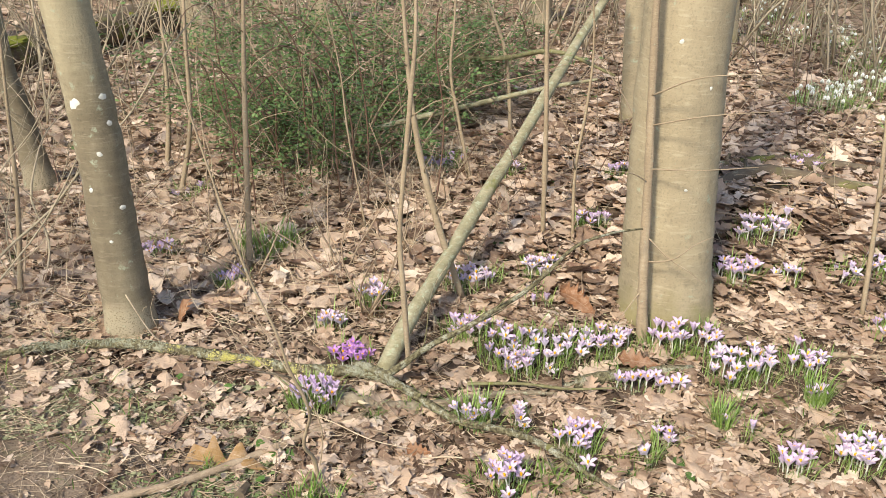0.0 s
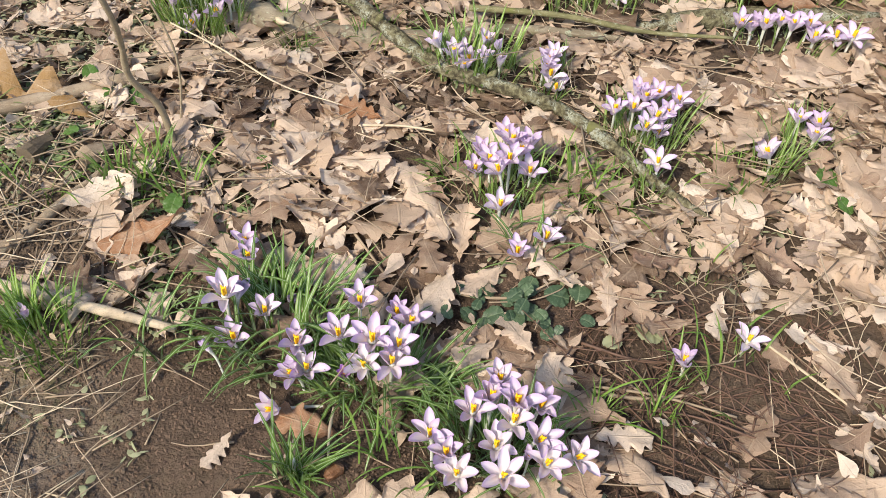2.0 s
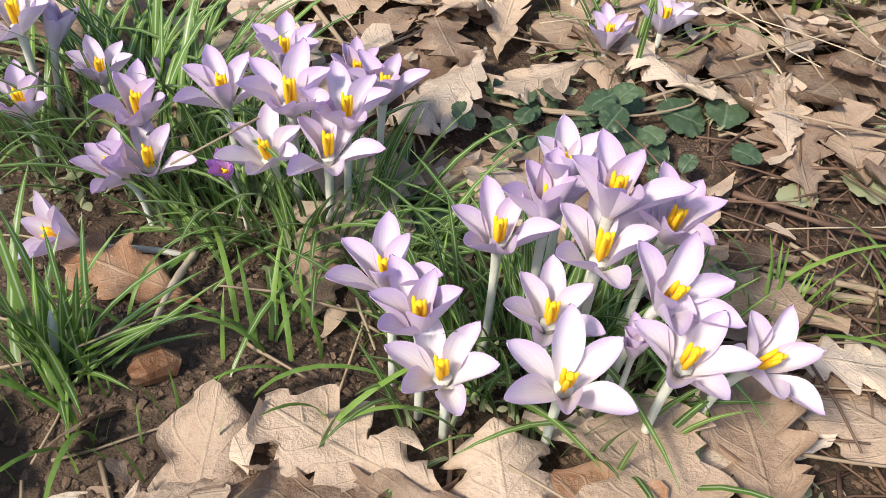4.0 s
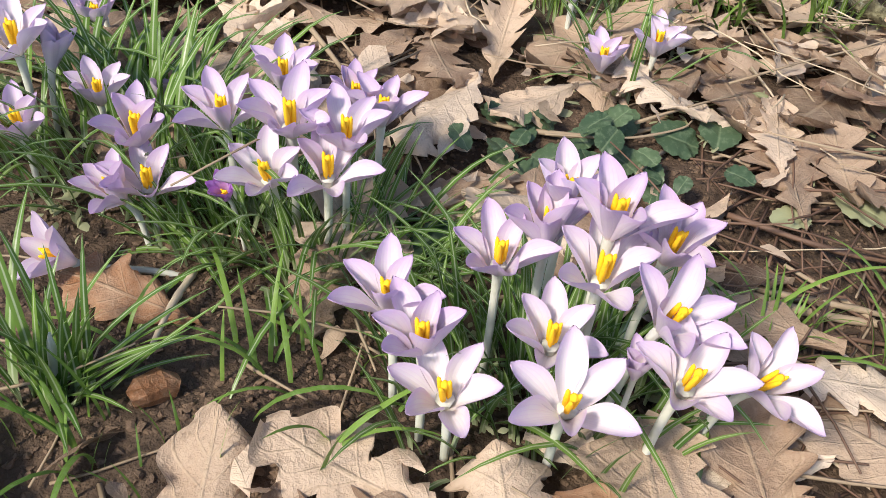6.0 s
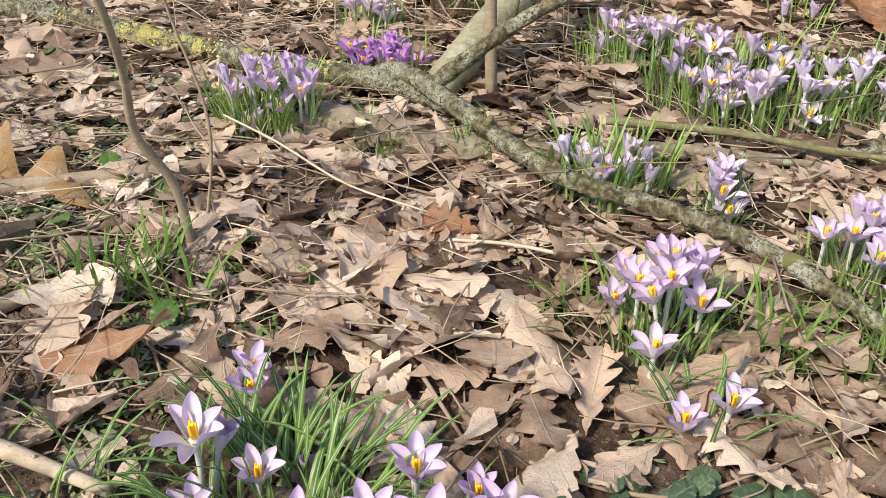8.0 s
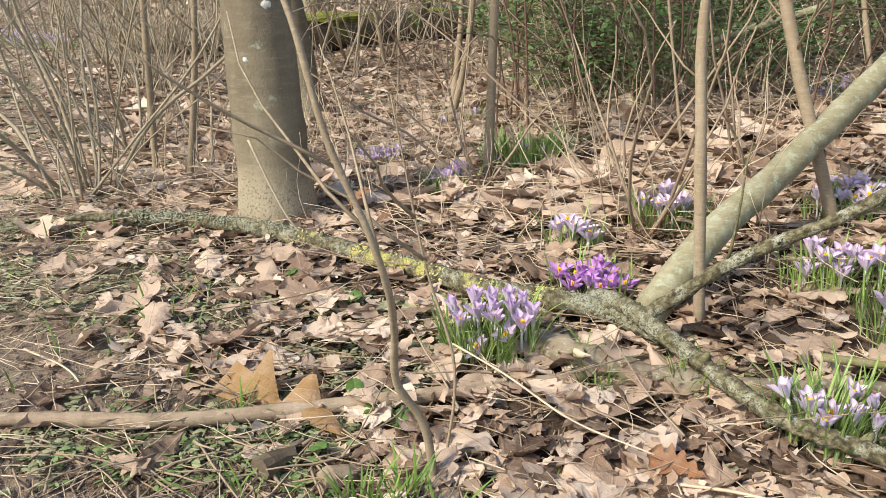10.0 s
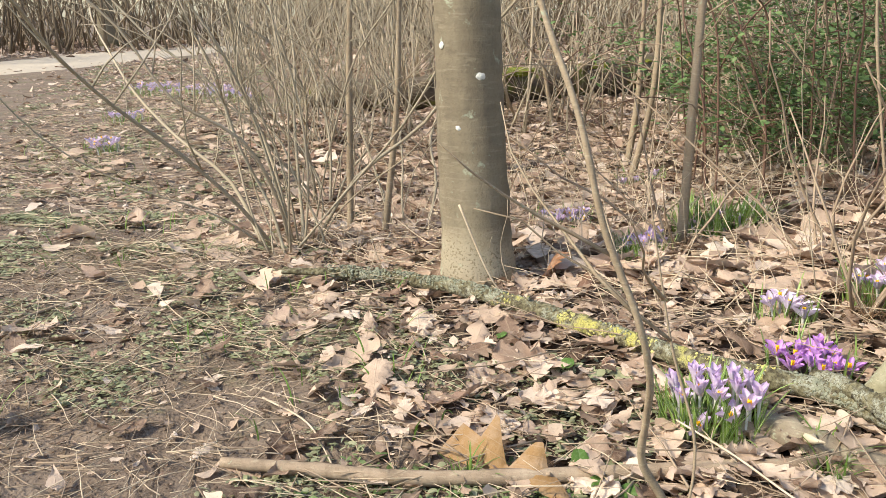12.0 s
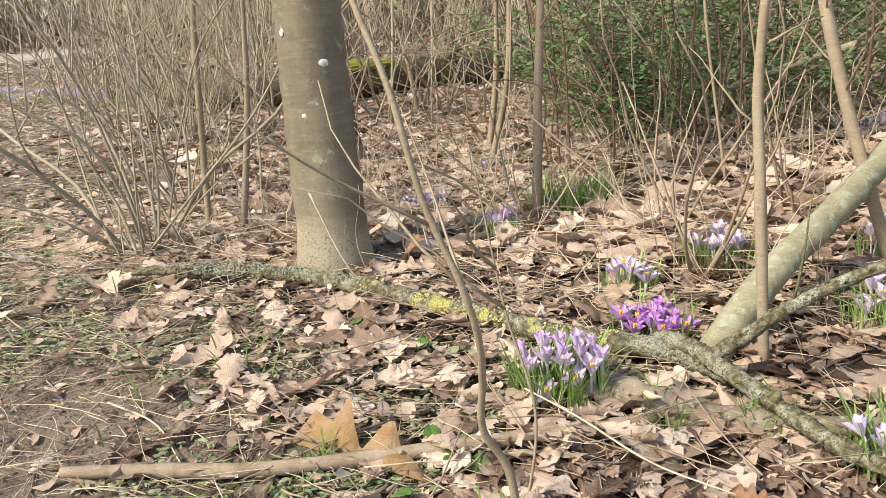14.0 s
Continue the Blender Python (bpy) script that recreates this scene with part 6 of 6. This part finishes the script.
twigs("twig_litter", 4200, (-2.2, 1.8, 1.2, 3.2), 0.09, 0.0013, M_TWIG, "scattered thin brown twigs on the ground", lambda x, y: open_soil(x, y) or rng.uniform() < 0.35)
twigs("brown_twigs", 480, (0.40, 0.84, 1.36, 1.84), 0.09, 0.0013, M_BRAMBLE, "thin dark twigs beside the crocuses", None, 0.014)
twigs("wood_bits", 170, (-0.78, -0.12, 1.70, 2.06), 0.10, 0.0022, M_TWIG, "broken brown twigs on crumbly soil", None, 0.02)
twigs("thick_twigs", 240, (-0.7, 1.4, 1.75, 2.9), 0.22, 0.0017, M_TWIG, "brown twigs lying over dry leaves", None, 0.035)
twigs("mud_straw", 600, (-2.8, -0.2, 1.3, 3.1), 0.08, 0.0009, M_STRAW, "short pale straw bits trodden into the mud", lambda x, y: bare(x, y) > -0.15, 0.012)
twigs("straw_litter", 2800, (-2.2, 1.8, 1.2, 3.3), 0.11, 0.0010, M_STRAW, "pale dry grass stalks strewn over leaves", lambda x, y: open_soil(x, y) or rng.uniform() < 0.06, 0.03)
twigs("verge_straw", 2200, (-6.5, -1.7, 2.4, 6.0), 0.14, 0.0013, M_STRAW, "pale straw bits over the rough verge", lambda x, y: -0.2 < bare(x, y) < 1.5, 0.03)
twigs("straw_tangle", 1100, (-2.6, 0.3, 2.72, 4.8), 0.26, 0.0013, M_STRAW, "matted pale dry stalks under the saplings", lambda x, y: bare(x, y) < 0, 0.07)
twigs("wood_twigs", 1100, (-3.5, 4.0, 3.2, 7.5), 0.35, 0.0028, M_TWIG, "dead twigs lying on the woodland floor", lambda x, y: bare(x, y) < 0, 0.08)


def shoots(n, area, keep, material=None, long=0.9, label="thin upright dead stalks and bramble shoots"):
    """Thin upright dead stalks and bramble arcs."""
    pieces = []
    while len(pieces) < n:
        x, y = rng.uniform(area[0], area[1]), rng.uniform(area[2], area[3])
        if not keep(x, y):
            continue
        p = limb_path((x, y, surface(x, y) - 0.01), (rng.normal() * 0.4, rng.normal() * 0.4, 1), rng.uniform(0.15, long), 0.16, 7, -0.03)
        pieces.append(tube(p, [rng.uniform(0.0008, 0.0022), 0.0006], 4))
    tagged(new("dead_stalks", mesh_of("dead_stalks", *join(pieces), material or M_WOODS)), label, "stalks", kind="stuff")


def brambles(n):
    """Long arching bare shoots, each a thing of its own."""
    for k in range(n):
        x, y = rng.uniform(-2.2, 2.2), rng.uniform(3.5, 5.6)
        a = rng.uniform(0, 6.28)
        l, h = rng.uniform(0.7, 1.5), rng.uniform(0.35, 0.8)
        pts = [(0, 0, -0.01)] + [(math.cos(a) * l * t + rng.normal() * 0.03, math.sin(a) * l * t + rng.normal() * 0.03, h * math.sin(min(1, t * 1.15) * 2.6)) for t in (0.15, 0.35, 0.55, 0.75, 0.95)]
        bs = thing("bramble_shoot", Matrix.Translation(Vector((x, y, surface(x, y)))), "long arching bare bramble shoot", "bramble", "bramble shoots")
        part("stem", mesh_of("stem", *tube(smooth_path(pts, 4), [0.0028, 0.0022, 0.0010], 5), M_TWIG if k % 2 else M_BRAMBLE), bs)


brambles(34)
shoots(260, (-1.9, 0.1, 2.75, 4.3), lambda x, y: bare(x, y) < -0.1, M_STRAW, 0.42, "pale dry grass stalks standing and leaning under the saplings")
shoots(480, (-3.2, 3.0, 2.9, 7.0), lambda x, y: bare(x, y) < -0.1)


def grass(name, n, spots, material, label, size):
    ms = []
    for x, y, r_, share in spots:
        c = Vector((x, y, 0))
        m = leaf_poses(int(n * share), r_, r_, c, 0.35, size)
        m[:, :2, 3] += (x, y)
        ms.append(m)
    m = np.vstack(ms)
    tagged(new(name, scatter(name, BLADES, m, rng.integers(0, len(BLADES), len(m)), material)), label, "grass", kind="stuff")


def grass_tuft(x, y, r_, n, size):
    c = thing("grass_tuft", Matrix.Translation(Vector((x, y, surface(x, y)))), "tuft of fresh bright green grass among dry leaves", "grass", "grass tufts")
    m = leaf_poses(n, r_, r_, c.location, 0.28, size)
    tagged(part("sward", scatter("sward", BLADES, m, UPRIGHT[rng.integers(0, len(UPRIGHT), len(m))], M_GRASS), c), kind="stuff")


for x, y, r_, n, size in ((-0.30, 1.60, 0.065, 120, 0.72), (-0.42, 1.57, 0.06, 95, 0.62), (-0.31, 1.905, 0.035, 34, 0.85), (-0.27, 1.93, 0.03, 26, 0.95), (-0.215, 1.90, 0.025, 16, 0.85), (0.47, 1.615, 0.018, 16, 0.55), (0.56, 1.64, 0.02, 12, 0.5), (0.115, 1.42, 0.03, 10, 0.4), (0.17, 1.43, 0.03, 8, 0.35), (0.0, 2.335, 0.02, 24, 0.7), (-0.13, 2.30, 0.02, 22, 0.7), (0.42, 2.03, 0.03, 26, 0.7), (-0.60, 2.02, 0.02, 16, 0.6), (0.62, 1.90, 0.03, 14, 0.5)):
    grass_tuft(x, y, r_, n, size)
grass("grass", 60, [(0.46, 1.62, 0.02, 0.25), (0.55, 1.64, 0.02, 0.2), (0.40, 2.02, 0.05, 0.6), (0.24, 2.02, 0.05, 0.5), (0.02, 2.36, 0.04, 0.4), (-0.15, 2.33, 0.03, 0.3), (0.48, 2.02, 0.05, 0.5), (0.68, 2.10, 0.05, 0.6), (0.66, 1.72, 0.08, 0.4), (1.1, 2.3, 0.12, 0.9), (1.3, 2.35, 0.1, 0.8), (-0.45, 1.85, 0.06, 0.4), (-0.55, 1.60, 0.08, 0.4), (0.16, 1.45, 0.08, 0.3), (0.22, 1.50, 0.05, 0.2), (0.28, 2.68, 0.06, 0.5), (0.85, 2.6, 0.1, 0.8), (-1.2, 2.3, 0.3, 0.6), (-0.9, 2.1, 0.2, 0.4), (-2.2, 2.6, 0.4, 0.8), (-3.4, 3.3, 0.3, 0.9), (-4.2, 3.9, 0.4, 0.9), (-4.6, 3.5, 0.4, 0.9)], M_GRASS, "small tufts of fresh green grass", 0.62)


def weeds(n, area, keep, name, size, material, label):
    """Small rosettes of narrow leaves, in drifts."""
    x, y = rng.uniform(area[0], area[1], n), rng.uniform(area[2], area[3], n)
    patch = np.array([noise.noise(Vector((i * 3.3, j * 3.3, 21))) for i, j in zip(x, y)])
    ok = (patch + 0.10 * rng.normal(size=n) > 0.08) & keep(x, y)
    x, y = np.repeat(x[ok], 6), np.repeat(y[ok], 6)
    k = len(x)
    z = np.array([surface(i, j) for i, j in zip(x[::6], y[::6])]).repeat(6) + rng.uniform(0.001, 0.012, k)
    yaw = rng.uniform(0, 6.28, k)
    m = turns(yaw, rng.uniform(-0.1, 0.7, k), yaw, rng.uniform(0.5, 1.4, k) * size, np.stack([x + rng.normal(size=k) * size * 0.4, y + rng.normal(size=k) * size * 0.4, z], -1))
    tagged(new(name, scatter(name, [leaf_shape(1.0, 0.42, 0.2), leaf_shape(1.0, 0.6, 0.3), leaf_shape(1.3, 0.25, 0.4)], m, rng.integers(0, 3, k), material)), label, "weeds", kind="stuff")


weeds(12000, (-2.8, -0.35, 1.3, 3.3), lambda x, y: (bare(x, y) > -0.55) & ((x < -0.75) | (y > 1.9)), "ground_weeds", 0.013, M_WEED, "low mat of tiny grey-green weeds on mud")
weeds(22000, (-10.0, -2.4, 1.8, 9.0), lambda x, y: (bare(x, y) > -0.4) & (bare(x, y) < 1.8), "verge_weeds", 0.021, M_WEED, "low green weeds along the trodden mud")
weeds(500, (-0.8, -0.1, 1.7, 2.1), lambda x, y: x > -9, "soil_weeds", 0.014, M_NETTLE2, "small fresh green seedlings on crumbly soil")
weeds(1800, (-0.9, 1.7, 1.4, 2.9), lambda x, y: x > -9, "leaf_weeds", 0.011, M_WEED, "tiny green seedlings among dry leaves")
weeds(1300, (-2.6, 3.0, 3.2, 6.0), lambda x, y: (bare(x, y) < 0), "wood_weeds", 0.03, M_PRIVET, "scattered ivy and weed leaves on the woodland floor")


def crumbs(n, area, keep, size, material=M_CLOD):
    bmx = bmesh.new()
    bmesh.ops.create_icosphere(bmx, subdivisions=1, radius=1)
    v0 = np.array([v.co[:] for v in bmx.verts])
    f0 = np.array([[v.index for v in f.verts] for f in bmx.faces])
    bmx.free()
    shapes = [(v0 * (1 + 0.36 * rng.normal(size=(len(v0), 1))) * (1, 0.8, 0.55), f0, np.zeros((len(v0), 2))) for _ in range(8)]
    x, y = rng.uniform(area[0], area[1], n), rng.uniform(area[2], area[3], n)
    ok = keep(x, y)
    x, y = x[ok], y[ok]
    k = len(x)
    z = np.array([surface(i, j) for i, j in zip(x, y)])
    m = turns(rng.uniform(0, 6.28, k), rng.uniform(0, 1, k), rng.uniform(0, 6.28, k), size * rng.lognormal(0, 0.42, k).clip(0.4, 1.9), np.stack([x, y, z], -1))
    me = scatter("soil_crumbs", shapes, m, rng.integers(0, 8, k), material)
    me.polygons.foreach_set("use_smooth", np.zeros(len(me.polygons), bool))
    return me


tagged(new("damp_crumbs", crumbs(30000, (-0.45, 0.85, 1.30, 2.0), lambda x, y: (x - 0.15) ** 2 / 0.36 + (y - 1.6) ** 2 / 0.1 < rng.uniform(0.3, 1.3, len(x)), 0.0017, M_DAMP)), "dark damp crumbs of soil between crocuses", "soil", kind="stuff")
tagged(new("dark_crumbs", crumbs(16000, (-0.78, -0.14, 1.70, 2.04), lambda x, y: (x + 0.46) ** 2 / 0.08 + (y - 1.86) ** 2 / 0.022 < rng.uniform(0.3, 1.3, len(x)), 0.0036, M_CLOD)), "dark crumbly clods of soil beside dry leaves", "soil", kind="stuff")
tagged(new("soil_crumbs", crumbs(30000, (-2.8, -0.1, 0.9, 3.0), lambda x, y: bare(x, y) > -0.2, 0.0022)), "crumbs and small clods of brown soil", "soil", kind="stuff")


# ---- ivy and other single leaves ----
def ivy_leaf_mesh(material, name="ivy_leaf"):
    """Ovate toothed leaf, folded along the midrib and puckered between its veins."""
    n, v, uv = 40, [], []
    for ring in (0.0, 0.3, 0.55, 0.8, 1.0):
        for k in range(n):
            a = 2 * np.pi * k / n
            reach = ring * (0.62 + 0.22 * math.sin(a) + 0.16 * max(0.0, math.sin(a)) ** 6 + (0.05 * (k % 2) if ring == 1.0 else 0.0))
            x, y = reach * math.cos(a) * 0.95, reach * math.sin(a)
            v.append((x, y, 0.35 * abs(x) - 0.45 * abs(x) ** 2 - 0.22 * y * y + 0.05 * math.sin(13 * y + 8 * abs(x)) * ring))
            uv.append((0.5 + x / 2, 0.5 + y / 2))
    f = [(r * n + k, r * n + (k + 1) % n, (r + 1) * n + (k + 1) % n, (r + 1) * n + k) for r in range(4) for k in range(n)]
    return mesh_of(name, v, f, material, uv)


IVY, ROUND = ivy_leaf_mesh(M_IVY), ivy_leaf_mesh(M_NETTLE, "broad_leaf")


def put_leaf(me, name, x, y, size, label, group, up=0.018, tilt=0.3):
    m = turns(rng.uniform(0, 6.28, 1), np.array([abs(rng.normal(tilt, 0.15))]), np.array([rng.normal(-1.6, 0.9)]), np.array([size]), np.array([(x, y, surface(x, y) + up)]))[0]
    ob = new(name, me)
    ob.matrix_basis = Matrix(m.tolist())
    tagged(ob, label, "leaf", group)


for x, y, s in ((0.284, 1.802, 0.028), (0.353, 1.813, 0.030), (0.407, 1.811, 0.034), (0.432, 1.829, 0.032), (0.244, 1.648, 0.028), (0.23, 1.63, 0.024), (0.262, 1.668, 0.024), (0.337, 1.751, 0.03), (0.314, 1.764, 0.028), (0.30, 1.745, 0.026), (0.365, 1.775, 0.028), (0.33, 1.79, 0.022), (0.38, 1.765, 0.02), (0.27, 1.755, 0.024), (0.39, 1.74, 0.02), (0.30, 1.80, 0.02)):
    put_leaf(IVY, "ivy_leaf", x, y, 0.82 * s, "dark green ivy leaf on the soil", "ivy leaves", rng.uniform(0.006, 0.02), 0.45)
for k in range(20):
    x, y = rng.normal(0.335, 0.05), rng.normal(1.77, 0.025)
    put_leaf(IVY, "ivy_leaf", x, y, rng.uniform(0.010, 0.018), "small dark green ivy leaf on the soil", "ivy leaves", rng.uniform(0.01, 0.03), 0.4)
for x, y, s in ((-0.215, 1.86, 0.024), (-0.11, 1.99, 0.02), (-0.42, 2.10, 0.03), (-0.37, 2.11, 0.026), (-0.46, 2.13, 0.022), (0.83, 2.13, 0.03), (0.86, 2.06, 0.024), (0.66, 2.08, 0.03), (0.42, 2.10, 0.022), (-0.62, 2.40, 0.022), (-0.80, 2.45, 0.02), (-0.44, 1.99, 0.02)):
    put_leaf(ROUND, "broad_leaf", x, y, s, "fresh green broad leaf among dry leaves", "broad green leaves", 0.02, 0.4)
for x, y, s in ((0.545, 1.765, 0.030), (-0.57, 2.42, 0.026), (-0.54, 2.44, 0.024), (-0.51, 2.41, 0.026), (-0.40, 1.90, 0.02), (0.49, 1.745, 0.02)):
    put_leaf(ivy_leaf_mesh(M_WEED, "grey_leaf"), "grey_leaf", x, y, s, "grey-green wilted leaf on the ground", "wilted leaves", 0.012, 0.2)


# odd bits on the ground
def wood_chunk(x, y, size, rz, material, label, name="wood_chunk"):
    v, f = tube([(-size, 0, 0), (-size * 0.5, 0, 0.002), (size * 0.4, 0.002, 0.003), (size, 0, 0)], [size * 0.5, size * 0.6, size * 0.55, size * 0.45], 10, 0.16)
    ob = new(name, mesh_of(name, v, f, material, None, False))
    ob.matrix_basis = pose(x, y, surface(x, y) + size * 0.4, 0, 8, rz)
    tagged(ob, label, "wood")


wood_chunk(-0.475, 1.945, 0.030, 80, M_LOG, "crumbling rotten chunk of brown wood on soil")
wood_chunk(-0.245, 2.085, 0.020, 35, M_STICK, "short barkless bit of branch on leaves")
wood_chunk(-0.385, 1.965, 0.028, 60, M_STICK, "stubby broken bit of stick on soil")


def dead_tuft(x, y, n, r_, h, label):
    """Crown of brown dead fibres with a few woody shoots."""
    c = thing("dead_tuft", Matrix.Translation(Vector((x, y, surface(x, y)))), label, "dead plant")
    pieces = [tube(limb_path((rng.normal() * r_ * 0.4, rng.normal() * r_ * 0.4, -0.005), (rng.normal(), rng.normal(), rng.uniform(0.2, 1.2)), h * rng.uniform(0.5, 1.2), 0.3, 5, -0.08), [0.0012, 0.0006], 3) for _ in range(n)]
    tagged(part("fibre_crown", mesh_of("fibre_crown", *join(pieces), M_RUSTY), c), kind="stuff")
    for k in range(5):
        part("shoot", mesh_of("shoot", *tube(limb_path((rng.normal() * 0.02, rng.normal() * 0.02, -0.01), (rng.normal() * 0.5, rng.normal() * 0.5, 1), rng.uniform(0.3, 0.8), 0.14, 7), [0.0045, 0.0015], 5), M_TWIG), c)


M_RUSTY = plain_material("dead fibre", (0.13, 0.075, 0.045), (0.27, 0.17, 0.10), 50, 0.9)
dead_tuft(-0.35, 3.23, 160, 0.06, 0.09, "brown dead fern crown with bare shoots")
dead_tuft(-0.70, 3.19, 140, 0.05, 0.08, "brown dead fern crown beside a sapling")
dead_tuft(-0.20, 2.90, 120, 0.07, 0.09, "brown dead grass under pale crocuses")
dead_tuft(-0.05, 3.35, 100, 0.05, 0.09, "brown dead stalks with bare shoots")
branch("stick", on_ground([(-0.65, 3.14), (-0.56, 3.19), (-0.46, 3.27)], 0.03), [0.007, 0.008, 0.005], M_STICK, "yellowish broken stick on dry leaves", 8)
branch("stick", on_ground([(-1.59, 1.76), (-1.70, 1.88), (-1.775, 2.005), (-1.79, 2.26)], 0.008), [0.006, 0.006, 0.005, 0.003], M_TWIG, "dark thin stick lying on the mud", 7)
branch("stick", on_ground([(-1.05, 2.02), (-0.92, 2.0), (-0.80, 1.93)], 0.006), [0.002, 0.002, 0.0012], M_STRAW, "pale straw stalk lying on the mud", 5)
branch("stick", on_ground([(-0.10, 1.93), (-0.04, 1.98), (0.05, 1.90), (0.14, 1.80)], 0.016), [0.003, 0.003, 0.002], M_TWIG, "thin brown twig across dry leaves", 6)
branch("stick", on_ground([(0.04, 2.10), (0.12, 2.11), (0.23, 2.10), (0.33, 2.09)], 0.03), [0.0022, 0.0024, 0.0016], M_STRAW, "pale thin stalk beside crocuses", 6)
branch("stick", on_ground([(-0.36, 2.27), (-0.25, 2.22), (-0.12, 2.15), (0.0, 2.12)], 0.05), [0.0016, 0.0018, 0.0012], M_STRAW, "pale bent stalk over dry leaves", 6)

branch("stick", on_ground([(0.40, 1.672), (0.47, 1.668), (0.55, 1.669), (0.66, 1.655)], 0.012), [0.0022, 0.0026, 0.0018], M_TWIG, "long thin brown twig beside the crocuses", 6)
branch("stick", on_ground([(0.44, 1.735), (0.53, 1.72), (0.63, 1.735), (0.76, 1.71)], 0.014), [0.0024, 0.0022, 0.0016], M_BRAMBLE, "thin grey-brown twig over dark soil", 6)
branch("stick", on_ground([(0.50, 1.64), (0.60, 1.645), (0.70, 1.625), (0.80, 1.63)], 0.012), [0.0014, 0.0020, 0.0012], M_BRAMBLE, "thin brown twig over dark soil", 6)
branch("stick", on_ground([(0.56, 1.75), (0.60, 1.80), (0.66, 1.84)], 0.020), [0.0026, 0.0024, 0.0014], M_BRAMBLE, "short broken twig among dry leaves", 6)
branch("stick", on_ground([(0.48, 1.70), (0.535, 1.665), (0.60, 1.60)], 0.010), [0.0016, 0.0018, 0.0012], M_TWIG, "thin brown twig beside the crocuses", 6)
branch("stick", on_ground([(0.47, 1.556), (0.49, 1.543), (0.515, 1.525)], 0.010), [0.0011, 0.0012, 0.0008], M_STRAW, "pale straw stalk across dry leaves", 5)
branch("stick", on_ground([(0.115, 1.562), (0.118, 1.525), (0.127, 1.48)], 0.018), [0.0022, 0.0024, 0.0014], M_STRAW, "bent pale stalk leaning over soil", 6)
branch("stick", on_ground([(0.30, 1.775), (0.36, 1.79), (0.40, 1.815), (0.41, 1.83)], 0.022), [0.0010, 0.0012, 0.0008], M_TWIG, "thin wiry twig over ivy leaves", 5)
wood_chunk(0.137, 1.466, 0.012, 50, M_RUST, "dark curled bit of dead leaf on soil", "leaf_bit")
